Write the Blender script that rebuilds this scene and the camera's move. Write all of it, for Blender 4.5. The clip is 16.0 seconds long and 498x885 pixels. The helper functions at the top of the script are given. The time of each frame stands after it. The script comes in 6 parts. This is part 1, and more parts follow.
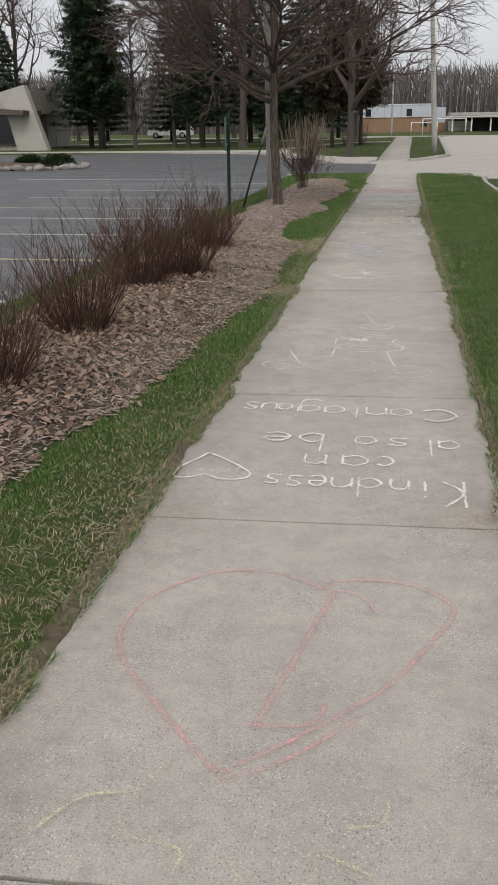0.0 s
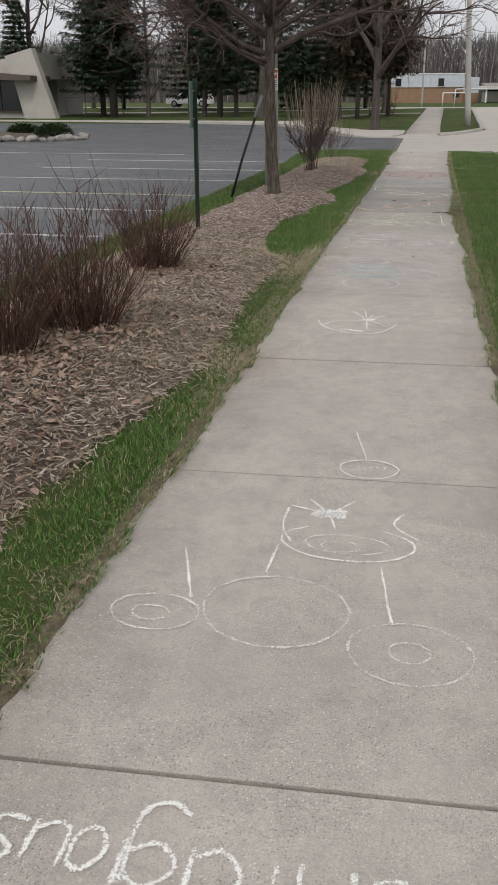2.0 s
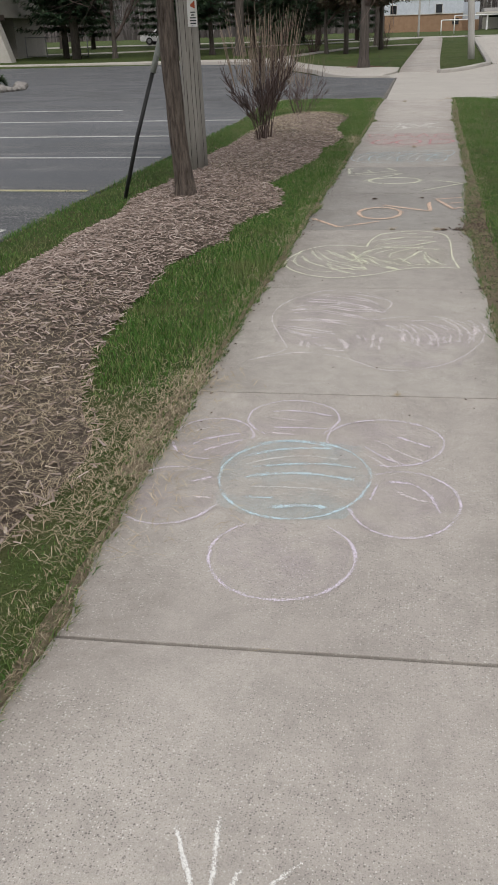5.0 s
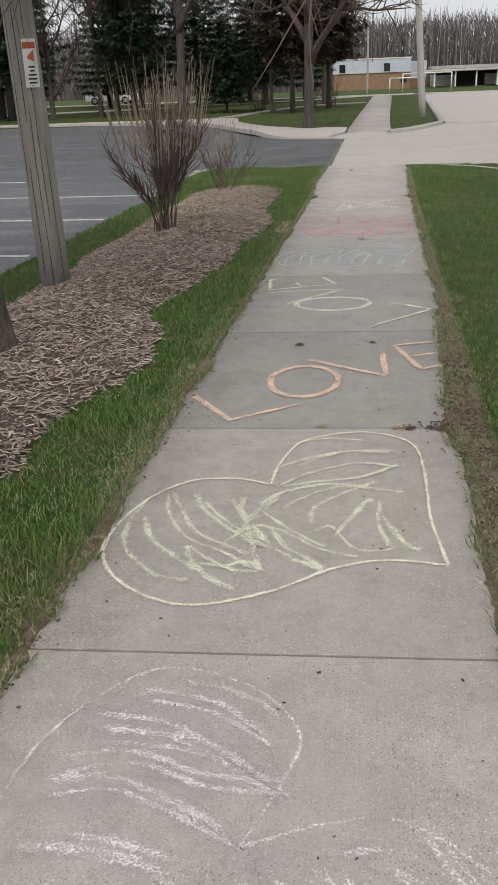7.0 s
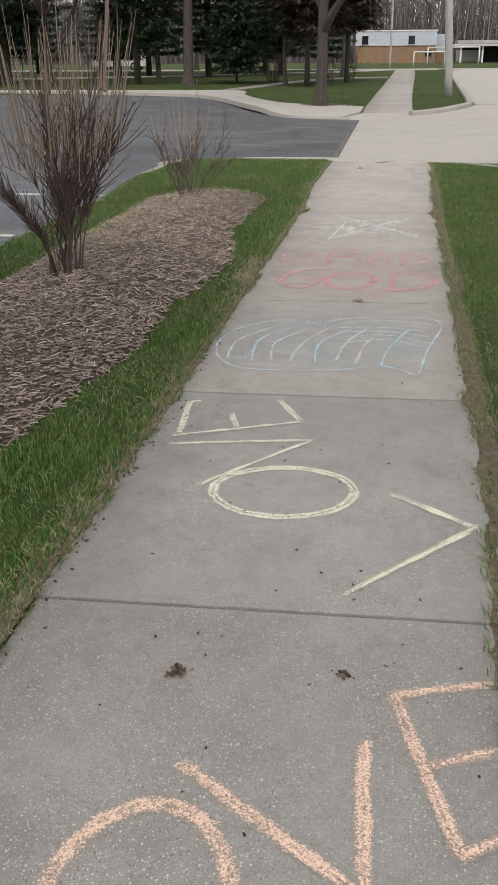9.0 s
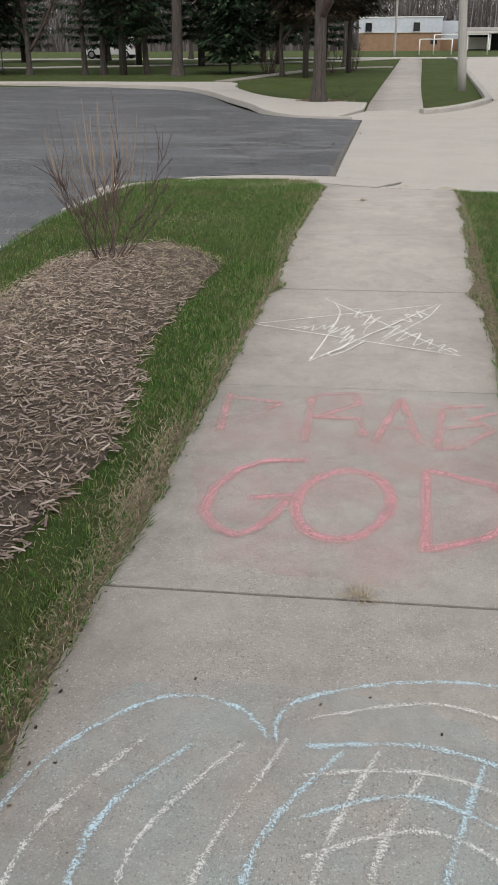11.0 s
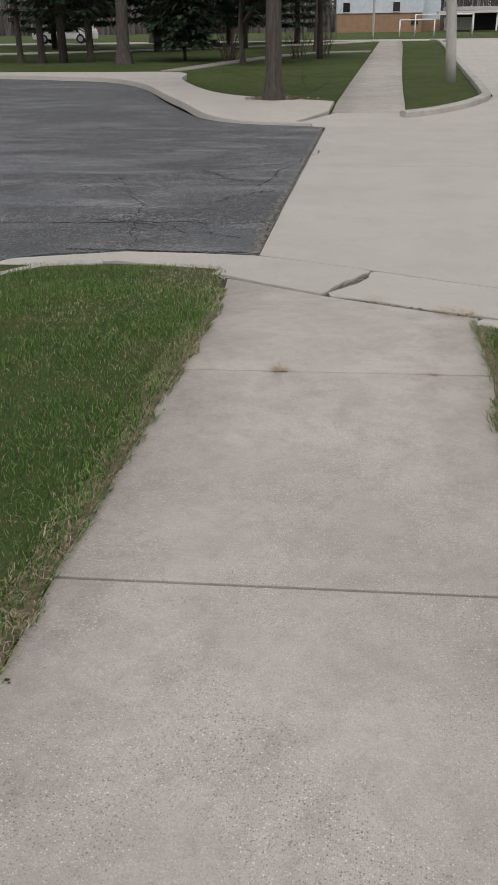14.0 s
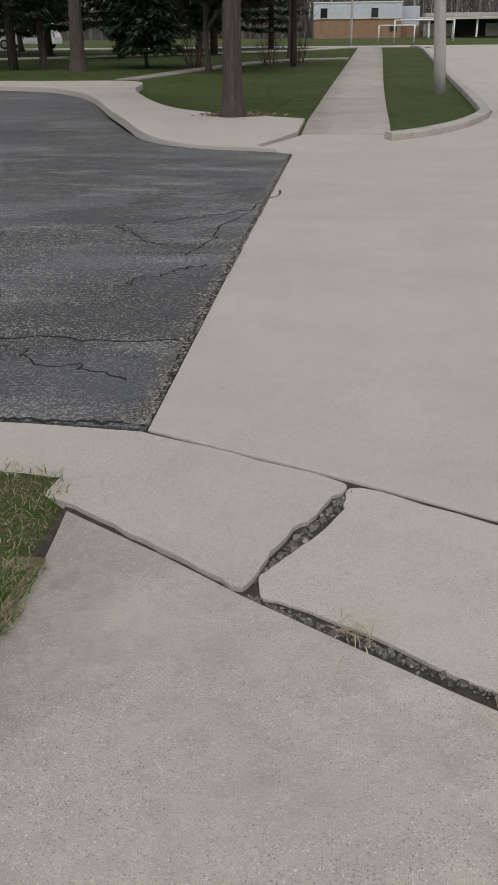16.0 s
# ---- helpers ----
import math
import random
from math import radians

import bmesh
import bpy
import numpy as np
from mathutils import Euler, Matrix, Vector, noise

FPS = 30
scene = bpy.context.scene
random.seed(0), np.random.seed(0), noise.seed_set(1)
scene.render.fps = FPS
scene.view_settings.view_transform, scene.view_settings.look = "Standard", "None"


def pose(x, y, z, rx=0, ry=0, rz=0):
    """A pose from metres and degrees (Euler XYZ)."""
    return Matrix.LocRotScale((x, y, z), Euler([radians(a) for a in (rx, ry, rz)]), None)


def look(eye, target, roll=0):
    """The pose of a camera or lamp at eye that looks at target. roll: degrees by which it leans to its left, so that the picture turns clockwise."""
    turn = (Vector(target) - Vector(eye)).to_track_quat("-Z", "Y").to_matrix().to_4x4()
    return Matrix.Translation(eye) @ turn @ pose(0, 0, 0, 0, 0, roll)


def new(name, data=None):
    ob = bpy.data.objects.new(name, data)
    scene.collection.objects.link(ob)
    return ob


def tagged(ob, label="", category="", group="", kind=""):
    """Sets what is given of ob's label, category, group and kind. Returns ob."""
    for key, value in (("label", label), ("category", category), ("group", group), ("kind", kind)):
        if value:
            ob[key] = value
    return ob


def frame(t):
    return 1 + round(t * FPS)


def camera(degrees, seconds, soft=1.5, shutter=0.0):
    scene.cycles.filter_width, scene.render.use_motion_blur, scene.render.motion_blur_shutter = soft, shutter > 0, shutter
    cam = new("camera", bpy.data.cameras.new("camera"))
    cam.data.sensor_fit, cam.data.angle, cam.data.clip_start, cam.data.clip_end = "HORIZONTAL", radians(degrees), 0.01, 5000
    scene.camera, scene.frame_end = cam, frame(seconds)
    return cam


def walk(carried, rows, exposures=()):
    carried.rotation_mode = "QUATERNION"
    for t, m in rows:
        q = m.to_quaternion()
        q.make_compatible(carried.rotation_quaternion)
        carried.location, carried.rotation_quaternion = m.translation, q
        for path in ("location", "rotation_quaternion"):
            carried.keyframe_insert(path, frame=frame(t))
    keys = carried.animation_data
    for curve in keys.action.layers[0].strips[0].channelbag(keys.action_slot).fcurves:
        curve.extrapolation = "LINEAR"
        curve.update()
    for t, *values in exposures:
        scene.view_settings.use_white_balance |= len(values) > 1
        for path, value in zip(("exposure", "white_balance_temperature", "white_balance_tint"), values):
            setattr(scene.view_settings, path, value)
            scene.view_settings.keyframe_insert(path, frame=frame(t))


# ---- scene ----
cam = camera(32.3, 16.0, soft=0.6)
PATH = [
    (0, (0.260, -0.082, 1.492), (-0.064, 1.770, 0.806), -0.7),
    (0.5, (0.256, 0.741, 1.499), (-0.085, 2.585, 0.806), 0.5),
    (1, (0.267, 1.600, 1.490), (-0.083, 3.425, 0.749), -0.6),
    (1.5, (0.278, 2.427, 1.484), (-0.107, 4.257, 0.773), 1.2),
    (2, (0.280, 3.270, 1.495), (-0.090, 5.090, 0.750), -0.1),
    (2.5, (0.287, 4.111, 1.497), (-0.137, 5.916, 0.748), -0.3),
    (3, (0.274, 4.937, 1.508), (-0.052, 6.771, 0.779), -0.4),
    (3.5, (0.241, 5.791, 1.484), (-0.118, 7.611, 0.735), 0.6),
    (3.7, (0.224, 6.132, 1.499), (-0.082, 7.939, 0.699), 0.4),
    (5.8, (0.252, 9.764, 1.556), (-0.146, 11.523, 0.692), -2.8),
    (6, (0.261, 10.096, 1.544), (-0.116, 11.891, 0.746), -2.6),
    (6.5, (0.243, 11.012, 1.538), (-0.147, 12.808, 0.751), -2.5),
    (7, (0.241, 11.909, 1.547), (-0.049, 13.736, 0.785), -2.2),
    (7.5, (0.251, 12.814, 1.539), (-0.055, 14.615, 0.726), -1.1),
    (8, (0.249, 13.671, 1.524), (-0.101, 15.446, 0.671), -1.9),
    (8.5, (0.259, 14.538, 1.531), (-0.137, 16.287, 0.645), -0.6),
    (9, (0.276, 15.401, 1.570), (-0.031, 17.201, 0.752), -0.4),
    (9.2, (0.262, 15.758, 1.584), (-0.036, 17.557, 0.763), 0.4),
    (11.3, (0.082, 19.611, 1.617), (-0.226, 21.400, 0.776), -0.5),
    (11.5, (0.078, 20.001, 1.589), (-0.174, 21.802, 0.756), -0.1),
    (12, (0.080, 20.958, 1.597), (-0.142, 22.768, 0.777), -0.3),
    (12.5, (0.084, 21.937, 1.600), (-0.137, 23.723, 0.728), -0.4),
    (13, (0.111, 22.907, 1.620), (-0.091, 24.714, 0.787), -0.7),
    (13.5, (0.144, 23.755, 1.637), (-0.125, 25.527, 0.749), -1.0),
    (14, (0.155, 24.655, 1.639), (-0.120, 26.434, 0.767), -0.8),
    (14.5, (0.121, 25.575, 1.634), (-0.116, 27.363, 0.769), 0.3),
    (15, (0.092, 26.504, 1.601), (-0.101, 28.271, 0.681), -0.3),
    (15.5, (0.058, 27.384, 1.563), (-0.187, 29.134, 0.626), -0.7),
    (16, (0.101, 28.243, 1.573), (-0.132, 30.033, 0.711), -0.6),
]
walk(cam, [(t, look(eye, target, roll)) for t, eye, target, roll in PATH],
     exposures=[(0.0, 0.27), (3.5, 0.3), (6.0, 0.38), (7.0, 0.4), (7.5, 0.44), (8.5, 0.54), (9.2, 0.52), (11.5, 0.48), (12.5, 0.44), (13.5, 0.31), (14.0, 0.26), (14.5, 0.31), (15.0, 0.22), (15.5, 0.22), (16.0, 0.1)])

# ---- sky and sun: a bright overcast spring day ----
world = bpy.data.worlds.new("overcast_sky")
scene.world = world
world.use_nodes = True
wt = world.node_tree
wt.nodes.clear()
w_out = wt.nodes.new("ShaderNodeOutputWorld")
w_bg = wt.nodes.new("ShaderNodeBackground")
w_sky = wt.nodes.new("ShaderNodeTexSky")
w_sky.sky_type = "NISHITA"
w_sky.sun_disc = False
w_sky.sun_elevation = radians(48)
w_sky.sun_rotation = radians(200)
w_sky.air_density, w_sky.dust_density, w_sky.ozone_density = 1.0, 4.0, 1.0
w_hsv = wt.nodes.new("ShaderNodeHueSaturation")
w_hsv.inputs["Saturation"].default_value = 0.22
w_mix = wt.nodes.new("ShaderNodeMix")
w_mix.data_type = "RGBA"
w_mix.inputs["Factor"].default_value = 0.45
w_mix.inputs["B"].default_value = (9.0, 9.2, 9.7, 1)
w_cloud = wt.nodes.new("ShaderNodeTexNoise")
w_cloud.inputs["Scale"].default_value = 3.5
w_cloud.inputs["Detail"].default_value = 5
w_cr = wt.nodes.new("ShaderNodeMapRange")
w_cr.inputs["From Min"].default_value, w_cr.inputs["From Max"].default_value = 0.3, 0.7
w_cr.inputs["To Min"].default_value, w_cr.inputs["To Max"].default_value = 0.88, 1.1
w_mul = wt.nodes.new("ShaderNodeVectorMath")
w_mul.operation = "SCALE"
wt.links.new(w_sky.outputs[0], w_hsv.inputs["Color"])
wt.links.new(w_hsv.outputs[0], w_mix.inputs["A"])
wt.links.new(w_mix.outputs["Result"], w_mul.inputs[0])
wt.links.new(w_cloud.outputs["Fac"], w_cr.inputs["Value"])
wt.links.new(w_cr.outputs[0], w_mul.inputs["Scale"])
wt.links.new(w_mul.outputs[0], w_bg.inputs["Color"])
w_bg.inputs["Strength"].default_value = 0.1
wt.links.new(w_bg.outputs[0], w_out.inputs["Surface"])
sun = new("sun", bpy.data.lights.new("sun", "SUN"))
sun.data.energy, sun.data.angle, sun.data.color = 0.9, radians(14), (1.0, 0.97, 0.92)
sun.matrix_world = look((6, -14, 18), (0, 0, 0))

# ---- materials ----


class Nodes:
    """A small node-tree writer."""

    def __init__(self, name):
        self.m = bpy.data.materials.new(name)
        self.m.use_nodes = True
        self.t = self.m.node_tree
        self.b = self.t.nodes["Principled BSDF"]
        self.o = self.t.nodes["Material Output"]
        co = self.t.nodes.new("ShaderNodeTexCoord")
        self.co = co.outputs["Object"]
        self.geo = self.t.nodes.new("ShaderNodeNewGeometry")
        self.pos = self.geo.outputs["Position"]
        self.info = self.t.nodes.new("ShaderNodeObjectInfo")

    def put(self, socket, value):
        if isinstance(value, bpy.types.NodeSocket):
            self.t.links.new(value, socket)
        elif isinstance(value, tuple) and len(value) == 3 and socket.type == "RGBA":
            socket.default_value = (*value, 1)
        else:
            socket.default_value = value

    def noise(self, scale, detail=4, rough=0.55, vec=None, stretch=None, dist=0.0):
        n = self.t.nodes.new("ShaderNodeTexNoise")
        n.inputs["Scale"].default_value = scale
        n.inputs["Detail"].default_value = detail
        n.inputs["Roughness"].default_value = rough
        n.inputs["Distortion"].default_value = dist
        v = vec or self.pos
        if stretch:
            mp = self.t.nodes.new("ShaderNodeMapping")
            mp.inputs["Scale"].default_value = stretch
            self.t.links.new(v, mp.inputs["Vector"])
            v = mp.outputs[0]
        self.t.links.new(v, n.inputs["Vector"])
        return n.outputs["Fac"]

    def cells(self, scale, what="Distance", vec=None):
        n = self.t.nodes.new("ShaderNodeTexVoronoi")
        n.inputs["Scale"].default_value = scale
        self.t.links.new(vec or self.pos, n.inputs["Vector"])
        return n.outputs[what]

    def ramp(self, fac, lo, hi, a=0.0, b=1.0):
        n = self.t.nodes.new("ShaderNodeMapRange")
        self.put(n.inputs["Value"], fac)
        for k, v in (("From Min", lo), ("From Max", hi), ("To Min", a), ("To Max", b)):
            self.put(n.inputs[k], v)
        return n.outputs[0]

    def mix(self, fac, a, b, blend="MIX"):
        n = self.t.nodes.new("ShaderNodeMix")
        n.data_type, n.blend_type = "RGBA", blend
        self.put(n.inputs["Factor"], fac)
        self.put(n.inputs["A"], a)
        self.put(n.inputs["B"], b)
        return n.outputs["Result"]

    def math(self, op, a, b=0.0):
        n = self.t.nodes.new("ShaderNodeMath")
        n.operation = op
        self.put(n.inputs[0], a)
        self.put(n.inputs[1], b)
        return n.outputs[0]

    def bump(self, height, strength=0.4, dist=0.01):
        n = self.t.nodes.new("ShaderNodeBump")
        n.inputs["Strength"].default_value = strength
        n.inputs["Distance"].default_value = dist
        self.t.links.new(height, n.inputs["Height"])
        self.t.links.new(n.outputs[0], self.b.inputs["Normal"])

    def done(self, colour, rough=0.85, metal=0.0, spec=0.3):
        self.put(self.b.inputs["Base Color"], colour)
        self.put(self.b.inputs["Roughness"], rough)
        self.put(self.b.inputs["Metallic"], metal)
        self.put(self.b.inputs["Specular IOR Level"], spec)
        return self.m


def concrete(name, pale, dark, stain=0.5, pitted=True, margin=0.0):
    n = Nodes(name)
    big = n.noise(0.9, 5, 0.6)
    mid = n.noise(4.2, 6, 0.7, dist=0.6)
    fine = n.noise(190, 4, 0.75)
    c = n.mix(n.ramp(big, 0.35, 0.68), pale, dark)
    c = n.mix(n.ramp(mid, 0.45, 0.72, 0, stain), c, tuple(v * 0.66 for v in dark))
    c = n.mix(n.ramp(fine, 0.42, 0.72, 0.0, 0.5), c, tuple(v * 0.55 for v in dark))
    c = n.mix(n.ramp(fine, 0.42, 0.25, 0.0, 0.32), c, (0.62, 0.58, 0.53))
    blotch = n.noise(11, 5, 0.7, dist=0.3)
    c = n.mix(n.ramp(blotch, 0.46, 0.7, 0, stain * 0.8), c, tuple(v * 0.6 for v in dark))
    if margin:
        # earth and algae that soaked in from the verges, in blotches
        xyz = n.t.nodes.new("ShaderNodeSeparateXYZ")
        n.t.links.new(n.pos, xyz.inputs[0])
        across = n.math("ADD", n.math("ABSOLUTE", xyz.outputs[0]), n.ramp(n.noise(2.6, 5, 0.65), 0.2, 0.8, -0.26, 0.26))
        soak = n.math("MULTIPLY", n.ramp(across, 0.42, 0.86, 0, margin), n.ramp(n.noise(26, 4, 0.7), 0.3, 0.65, 0.55, 1.0))
        c = n.mix(soak, c, (0.15, 0.128, 0.108))
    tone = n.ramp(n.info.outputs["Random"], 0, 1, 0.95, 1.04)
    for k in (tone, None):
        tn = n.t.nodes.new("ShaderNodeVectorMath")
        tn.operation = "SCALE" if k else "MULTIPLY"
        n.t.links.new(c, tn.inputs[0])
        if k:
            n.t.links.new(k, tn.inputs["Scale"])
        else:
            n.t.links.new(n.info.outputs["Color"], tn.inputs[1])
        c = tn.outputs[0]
    if pitted:
        # sand grains and stones that show where the skin has worn off
        patch = n.noise(1.9, 5, 0.6, dist=0.4)
        worn = n.ramp(patch, 0.38, 0.62, 0.3, 0.95)
        h = n.math("MULTIPLY", fine, 0.5)
        for scale, edge, share, deep in ((95, 0.3, 0.57, 0.42), (175, 0.38, 0.48, 0.48), (52, 0.18, 0.72, 0.4)):
            grit = n.cells(scale)
            pick = n.cells(scale, "Color")
            sep = n.t.nodes.new("ShaderNodeSeparateColor")
            n.t.links.new(pick, sep.inputs[0])
            dot = n.math("MULTIPLY", n.ramp(grit, edge * 0.45, edge, 1, 0), worn)
            darkpit = n.math("MULTIPLY", dot, n.ramp(sep.outputs[0], share, share + 0.05))
            palepit = n.math("MULTIPLY", dot, n.ramp(sep.outputs[0], 0.24, 0.19, 0, 0.85))
            c = n.mix(darkpit, c, tuple(v * deep for v in dark))
            c = n.mix(palepit, c, (0.66, 0.63, 0.58))
            h = n.math("SUBTRACT", h, n.math("MULTIPLY", darkpit, 0.7))
    else:
        h = fine
    n.bump(h, 0.5, 0.004)
    return n.done(c, 0.9, 0, 0.2)


M_WALK = concrete("sidewalk_concrete", (0.46, 0.42, 0.376), (0.385, 0.346, 0.312), 0.4, margin=0.5)
M_DRIVE = concrete("drive_concrete", (0.47, 0.435, 0.39), (0.42, 0.385, 0.345), 0.13)
M_KERB = concrete("kerb_concrete", (0.47, 0.44, 0.40), (0.34, 0.32, 0.29), 0.5, False)


def asphalt():
    n = Nodes("sealed_asphalt")
    big = n.noise(0.22, 5, 0.6, stretch=(0.5, 1.6, 1))
    mid = n.noise(1.6, 5, 0.65, stretch=(0.35, 1.5, 1))
    fine = n.noise(110, 4, 0.8)
    c = n.mix(n.ramp(big, 0.35, 0.65), (0.047, 0.049, 0.055), (0.09, 0.092, 0.1))
    c = n.mix(n.ramp(mid, 0.5, 0.72, 0, 0.75), c, (0.175, 0.172, 0.168))
    # the mouth of the lot was sealed again, unevenly
    xyz = n.t.nodes.new("ShaderNodeSeparateXYZ")
    n.t.links.new(n.pos, xyz.inputs[0])
    seal = n.noise(0.55, 6, 0.7, stretch=(0.6, 1.3, 1), dist=1.2)
    fresh = n.math("MULTIPLY", n.ramp(n.math("ADD", xyz.outputs[1], n.ramp(seal, 0.2, 0.8, -4, 4)), 25, 31), n.ramp(seal, 0.57, 0.44, 0.1, 0.9))
    c = n.mix(fresh, c, (0.025, 0.024, 0.027))
    c = n.mix(n.ramp(fine, 0.5, 0.66, 0, 0.6), c, (0.24, 0.255, 0.25))
    c = n.mix(n.ramp(fine, 0.46, 0.3, 0, 0.7), c, (0.02, 0.02, 0.023))
    spk = n.cells(85, "Color")
    sp = n.t.nodes.new("ShaderNodeSeparateColor")
    n.t.links.new(spk, sp.inputs[0])
    c = n.mix(n.math("MULTIPLY", n.ramp(sp.outputs[0], 0.72, 0.8), n.ramp(mid, 0.35, 0.65, 0.15, 0.85)), c, (0.3, 0.29, 0.28))
    n.bump(fine, 0.5, 0.006)
    return n.done(c, n.ramp(mid, 0.3, 0.7, 0.62, 0.85), 0, 0.35)


M_ASPHALT = asphalt()


def plain(name, a, b, scale=8.0, rough=0.8, metal=0.0, stretch=None, bumps=0.25, spec=0.3, dist=0.01):
    n = Nodes(name)
    f = n.noise(scale, 5, 0.6, vec=n.co, stretch=stretch)
    g = n.noise(scale * 9, 3, 0.6, vec=n.co, stretch=stretch)
    c = n.mix(n.ramp(f, 0.32, 0.68), a, b)
    c = n.mix(n.ramp(g, 0.35, 0.75, 0, 0.35), c, tuple(v * 0.5 for v in a))
    n.bump(g, bumps, dist)
    return n.done(c, rough, metal, spec)


def island(name, colours, rough=0.8, patch=None, spec=0.2, translucent=0.0):
    """Colour varies from piece to piece of a joined mesh, and over patches of ground."""
    n = Nodes(name)
    rnd = n.geo.outputs["Random Per Island"]
    rp = n.t.nodes.new("ShaderNodeValToRGB")
    el = rp.color_ramp.elements
    while len(el) < len(colours):
        el.new(0.5)
    for i, col in enumerate(colours):
        el[i].position = i / (len(colours) - 1)
        el[i].color = (*col, 1)
    n.t.links.new(rnd, rp.inputs["Fac"])
    c = rp.outputs["Color"]
    if patch:
        col, scale, lo, hi = patch
        c = n.mix(n.ramp(n.noise(scale, 4), lo, hi, 0, 0.8), c, col)
    return n.done(c, rough, 0, spec)


GREENS = [(0.028, 0.072, 0.014), (0.05, 0.12, 0.02), (0.075, 0.158, 0.03), (0.11, 0.19, 0.045), (0.24, 0.225, 0.11)]
M_BLADE = island("grass_blades", GREENS, 0.6, ((0.17, 0.16, 0.075), 1.3, 0.56, 0.78))
M_STRAW = island("dry_grass", [(0.24, 0.185, 0.12), (0.38, 0.31, 0.21), (0.5, 0.42, 0.3), (0.3, 0.225, 0.145)], 0.8)
M_CHIP = island("wood_mulch", [(0.11, 0.082, 0.064), (0.235, 0.182, 0.155), (0.39, 0.315, 0.275), (0.16, 0.112, 0.092), (0.52, 0.44, 0.385)], 0.9)
M_LEAF = island("dead_leaves", [(0.12, 0.074, 0.055), (0.24, 0.16, 0.12), (0.35, 0.25, 0.195), (0.18, 0.12, 0.092)], 0.8)
M_CRUMB = island("bark_crumbs", [(0.035, 0.026, 0.02), (0.085, 0.058, 0.045), (0.16, 0.115, 0.088)], 0.9)
M_STONE = island("pebbles", [(0.12, 0.11, 0.1), (0.2, 0.185, 0.165), (0.09, 0.08, 0.07), (0.33, 0.31, 0.28)], 0.85)
M_ROCK = plain("field_stone", (0.22, 0.2, 0.185), (0.36, 0.335, 0.305), 3, 0.9, bumps=0.6, dist=0.05)
M_TWIG = island("red_twigs", [(0.03, 0.017, 0.014), (0.06, 0.032, 0.025), (0.115, 0.055, 0.04), (0.04, 0.025, 0.02), (0.17, 0.1, 0.07)], 0.7)
M_TWIG2 = island("purple_brown_twigs", [(0.055, 0.038, 0.034), (0.1, 0.07, 0.062), (0.16, 0.115, 0.1)], 0.75)
M_STALK = island("pale_stalks", [(0.2, 0.155, 0.12), (0.3, 0.235, 0.18), (0.25, 0.19, 0.14)], 0.75)
M_BARK = plain("grey_brown_bark", (0.06, 0.045, 0.036), (0.25, 0.2, 0.165), 12, 0.95, stretch=(3, 3, 0.45), bumps=1.0, dist=0.03)
M_BRANCH = plain("branch_bark", (0.055, 0.04, 0.035), (0.12, 0.09, 0.078), 6, 0.9, bumps=0.5)
M_BARKFAR = plain("far_bark", (0.055, 0.046, 0.04), (0.125, 0.105, 0.09), 6, 0.95, stretch=(3, 3, 0.4), bumps=0.8, dist=0.03)
M_NEEDLE = island("spruce_needles", [(0.018, 0.038, 0.02), (0.03, 0.058, 0.028), (0.045, 0.08, 0.04), (0.065, 0.09, 0.048)], 0.7)
M_PINE = island("brownish_needles", [(0.05, 0.035, 0.025), (0.075, 0.05, 0.035), (0.05, 0.055, 0.03), (0.09, 0.055, 0.04)], 0.75)
M_WOODS = island("bare_wood_trunks", [(0.075, 0.065, 0.06), (0.12, 0.108, 0.1), (0.17, 0.155, 0.145), (0.26, 0.245, 0.23)], 0.95)
M_HAZE = island("bare_wood_twigs", [(0.07, 0.06, 0.057), (0.11, 0.097, 0.092), (0.15, 0.135, 0.128)], 0.95)
M_POLE = plain("weathered_pole_wood", (0.25, 0.228, 0.2), (0.36, 0.335, 0.3), 5, 0.9, stretch=(5, 5, 0.16), bumps=0.5, dist=0.012)
M_POLEFAR = plain("grey_pole_wood", (0.36, 0.34, 0.31), (0.46, 0.44, 0.41), 5, 0.9, stretch=(4, 4, 0.3), bumps=0.5)
M_GREENPAINT = plain("green_painted_steel", (0.012, 0.03, 0.02), (0.022, 0.045, 0.032), 14, 0.5, 0.1)
M_SIGNBACK = plain("green_sign_board", (0.1, 0.15, 0.125), (0.14, 0.19, 0.16), 10, 0.5, 0.2)
M_SLEEVE = plain("dull_sleeve", (0.2, 0.21, 0.19), (0.3, 0.31, 0.28), 14, 0.6)
M_BLACK = plain("black_plastic", (0.012, 0.012, 0.012), (0.025, 0.025, 0.024), 20, 0.5)
M_WHITE = plain("white_paint", (0.72, 0.71, 0.68), (0.8, 0.79, 0.77), 6, 0.6)
M_PLACARD = plain("white_placard", (0.68, 0.67, 0.62), (0.76, 0.75, 0.72), 12, 0.5)
M_RED = plain("orange_red_print", (0.42, 0.09, 0.04), (0.5, 0.13, 0.06), 20, 0.6)
M_INK = plain("dark_print", (0.03, 0.03, 0.03), (0.05, 0.05, 0.05), 20, 0.6)
M_STUCCO = plain("beige_stucco", (0.40, 0.375, 0.335), (0.46, 0.43, 0.39), 1.2, 0.95, bumps=0.4)
M_ROOF = plain("brown_fascia", (0.085, 0.064, 0.055), (0.12, 0.092, 0.08), 2, 0.8)
M_DARKGLASS = plain("dark_window_glass", (0.012, 0.014, 0.017), (0.02, 0.022, 0.026), 0.6, 0.12, spec=0.5, bumps=0.0)
M_PANEL = plain("pale_blue_grey_siding", (0.47, 0.5, 0.55), (0.53, 0.56, 0.6), 0.5, 0.8)
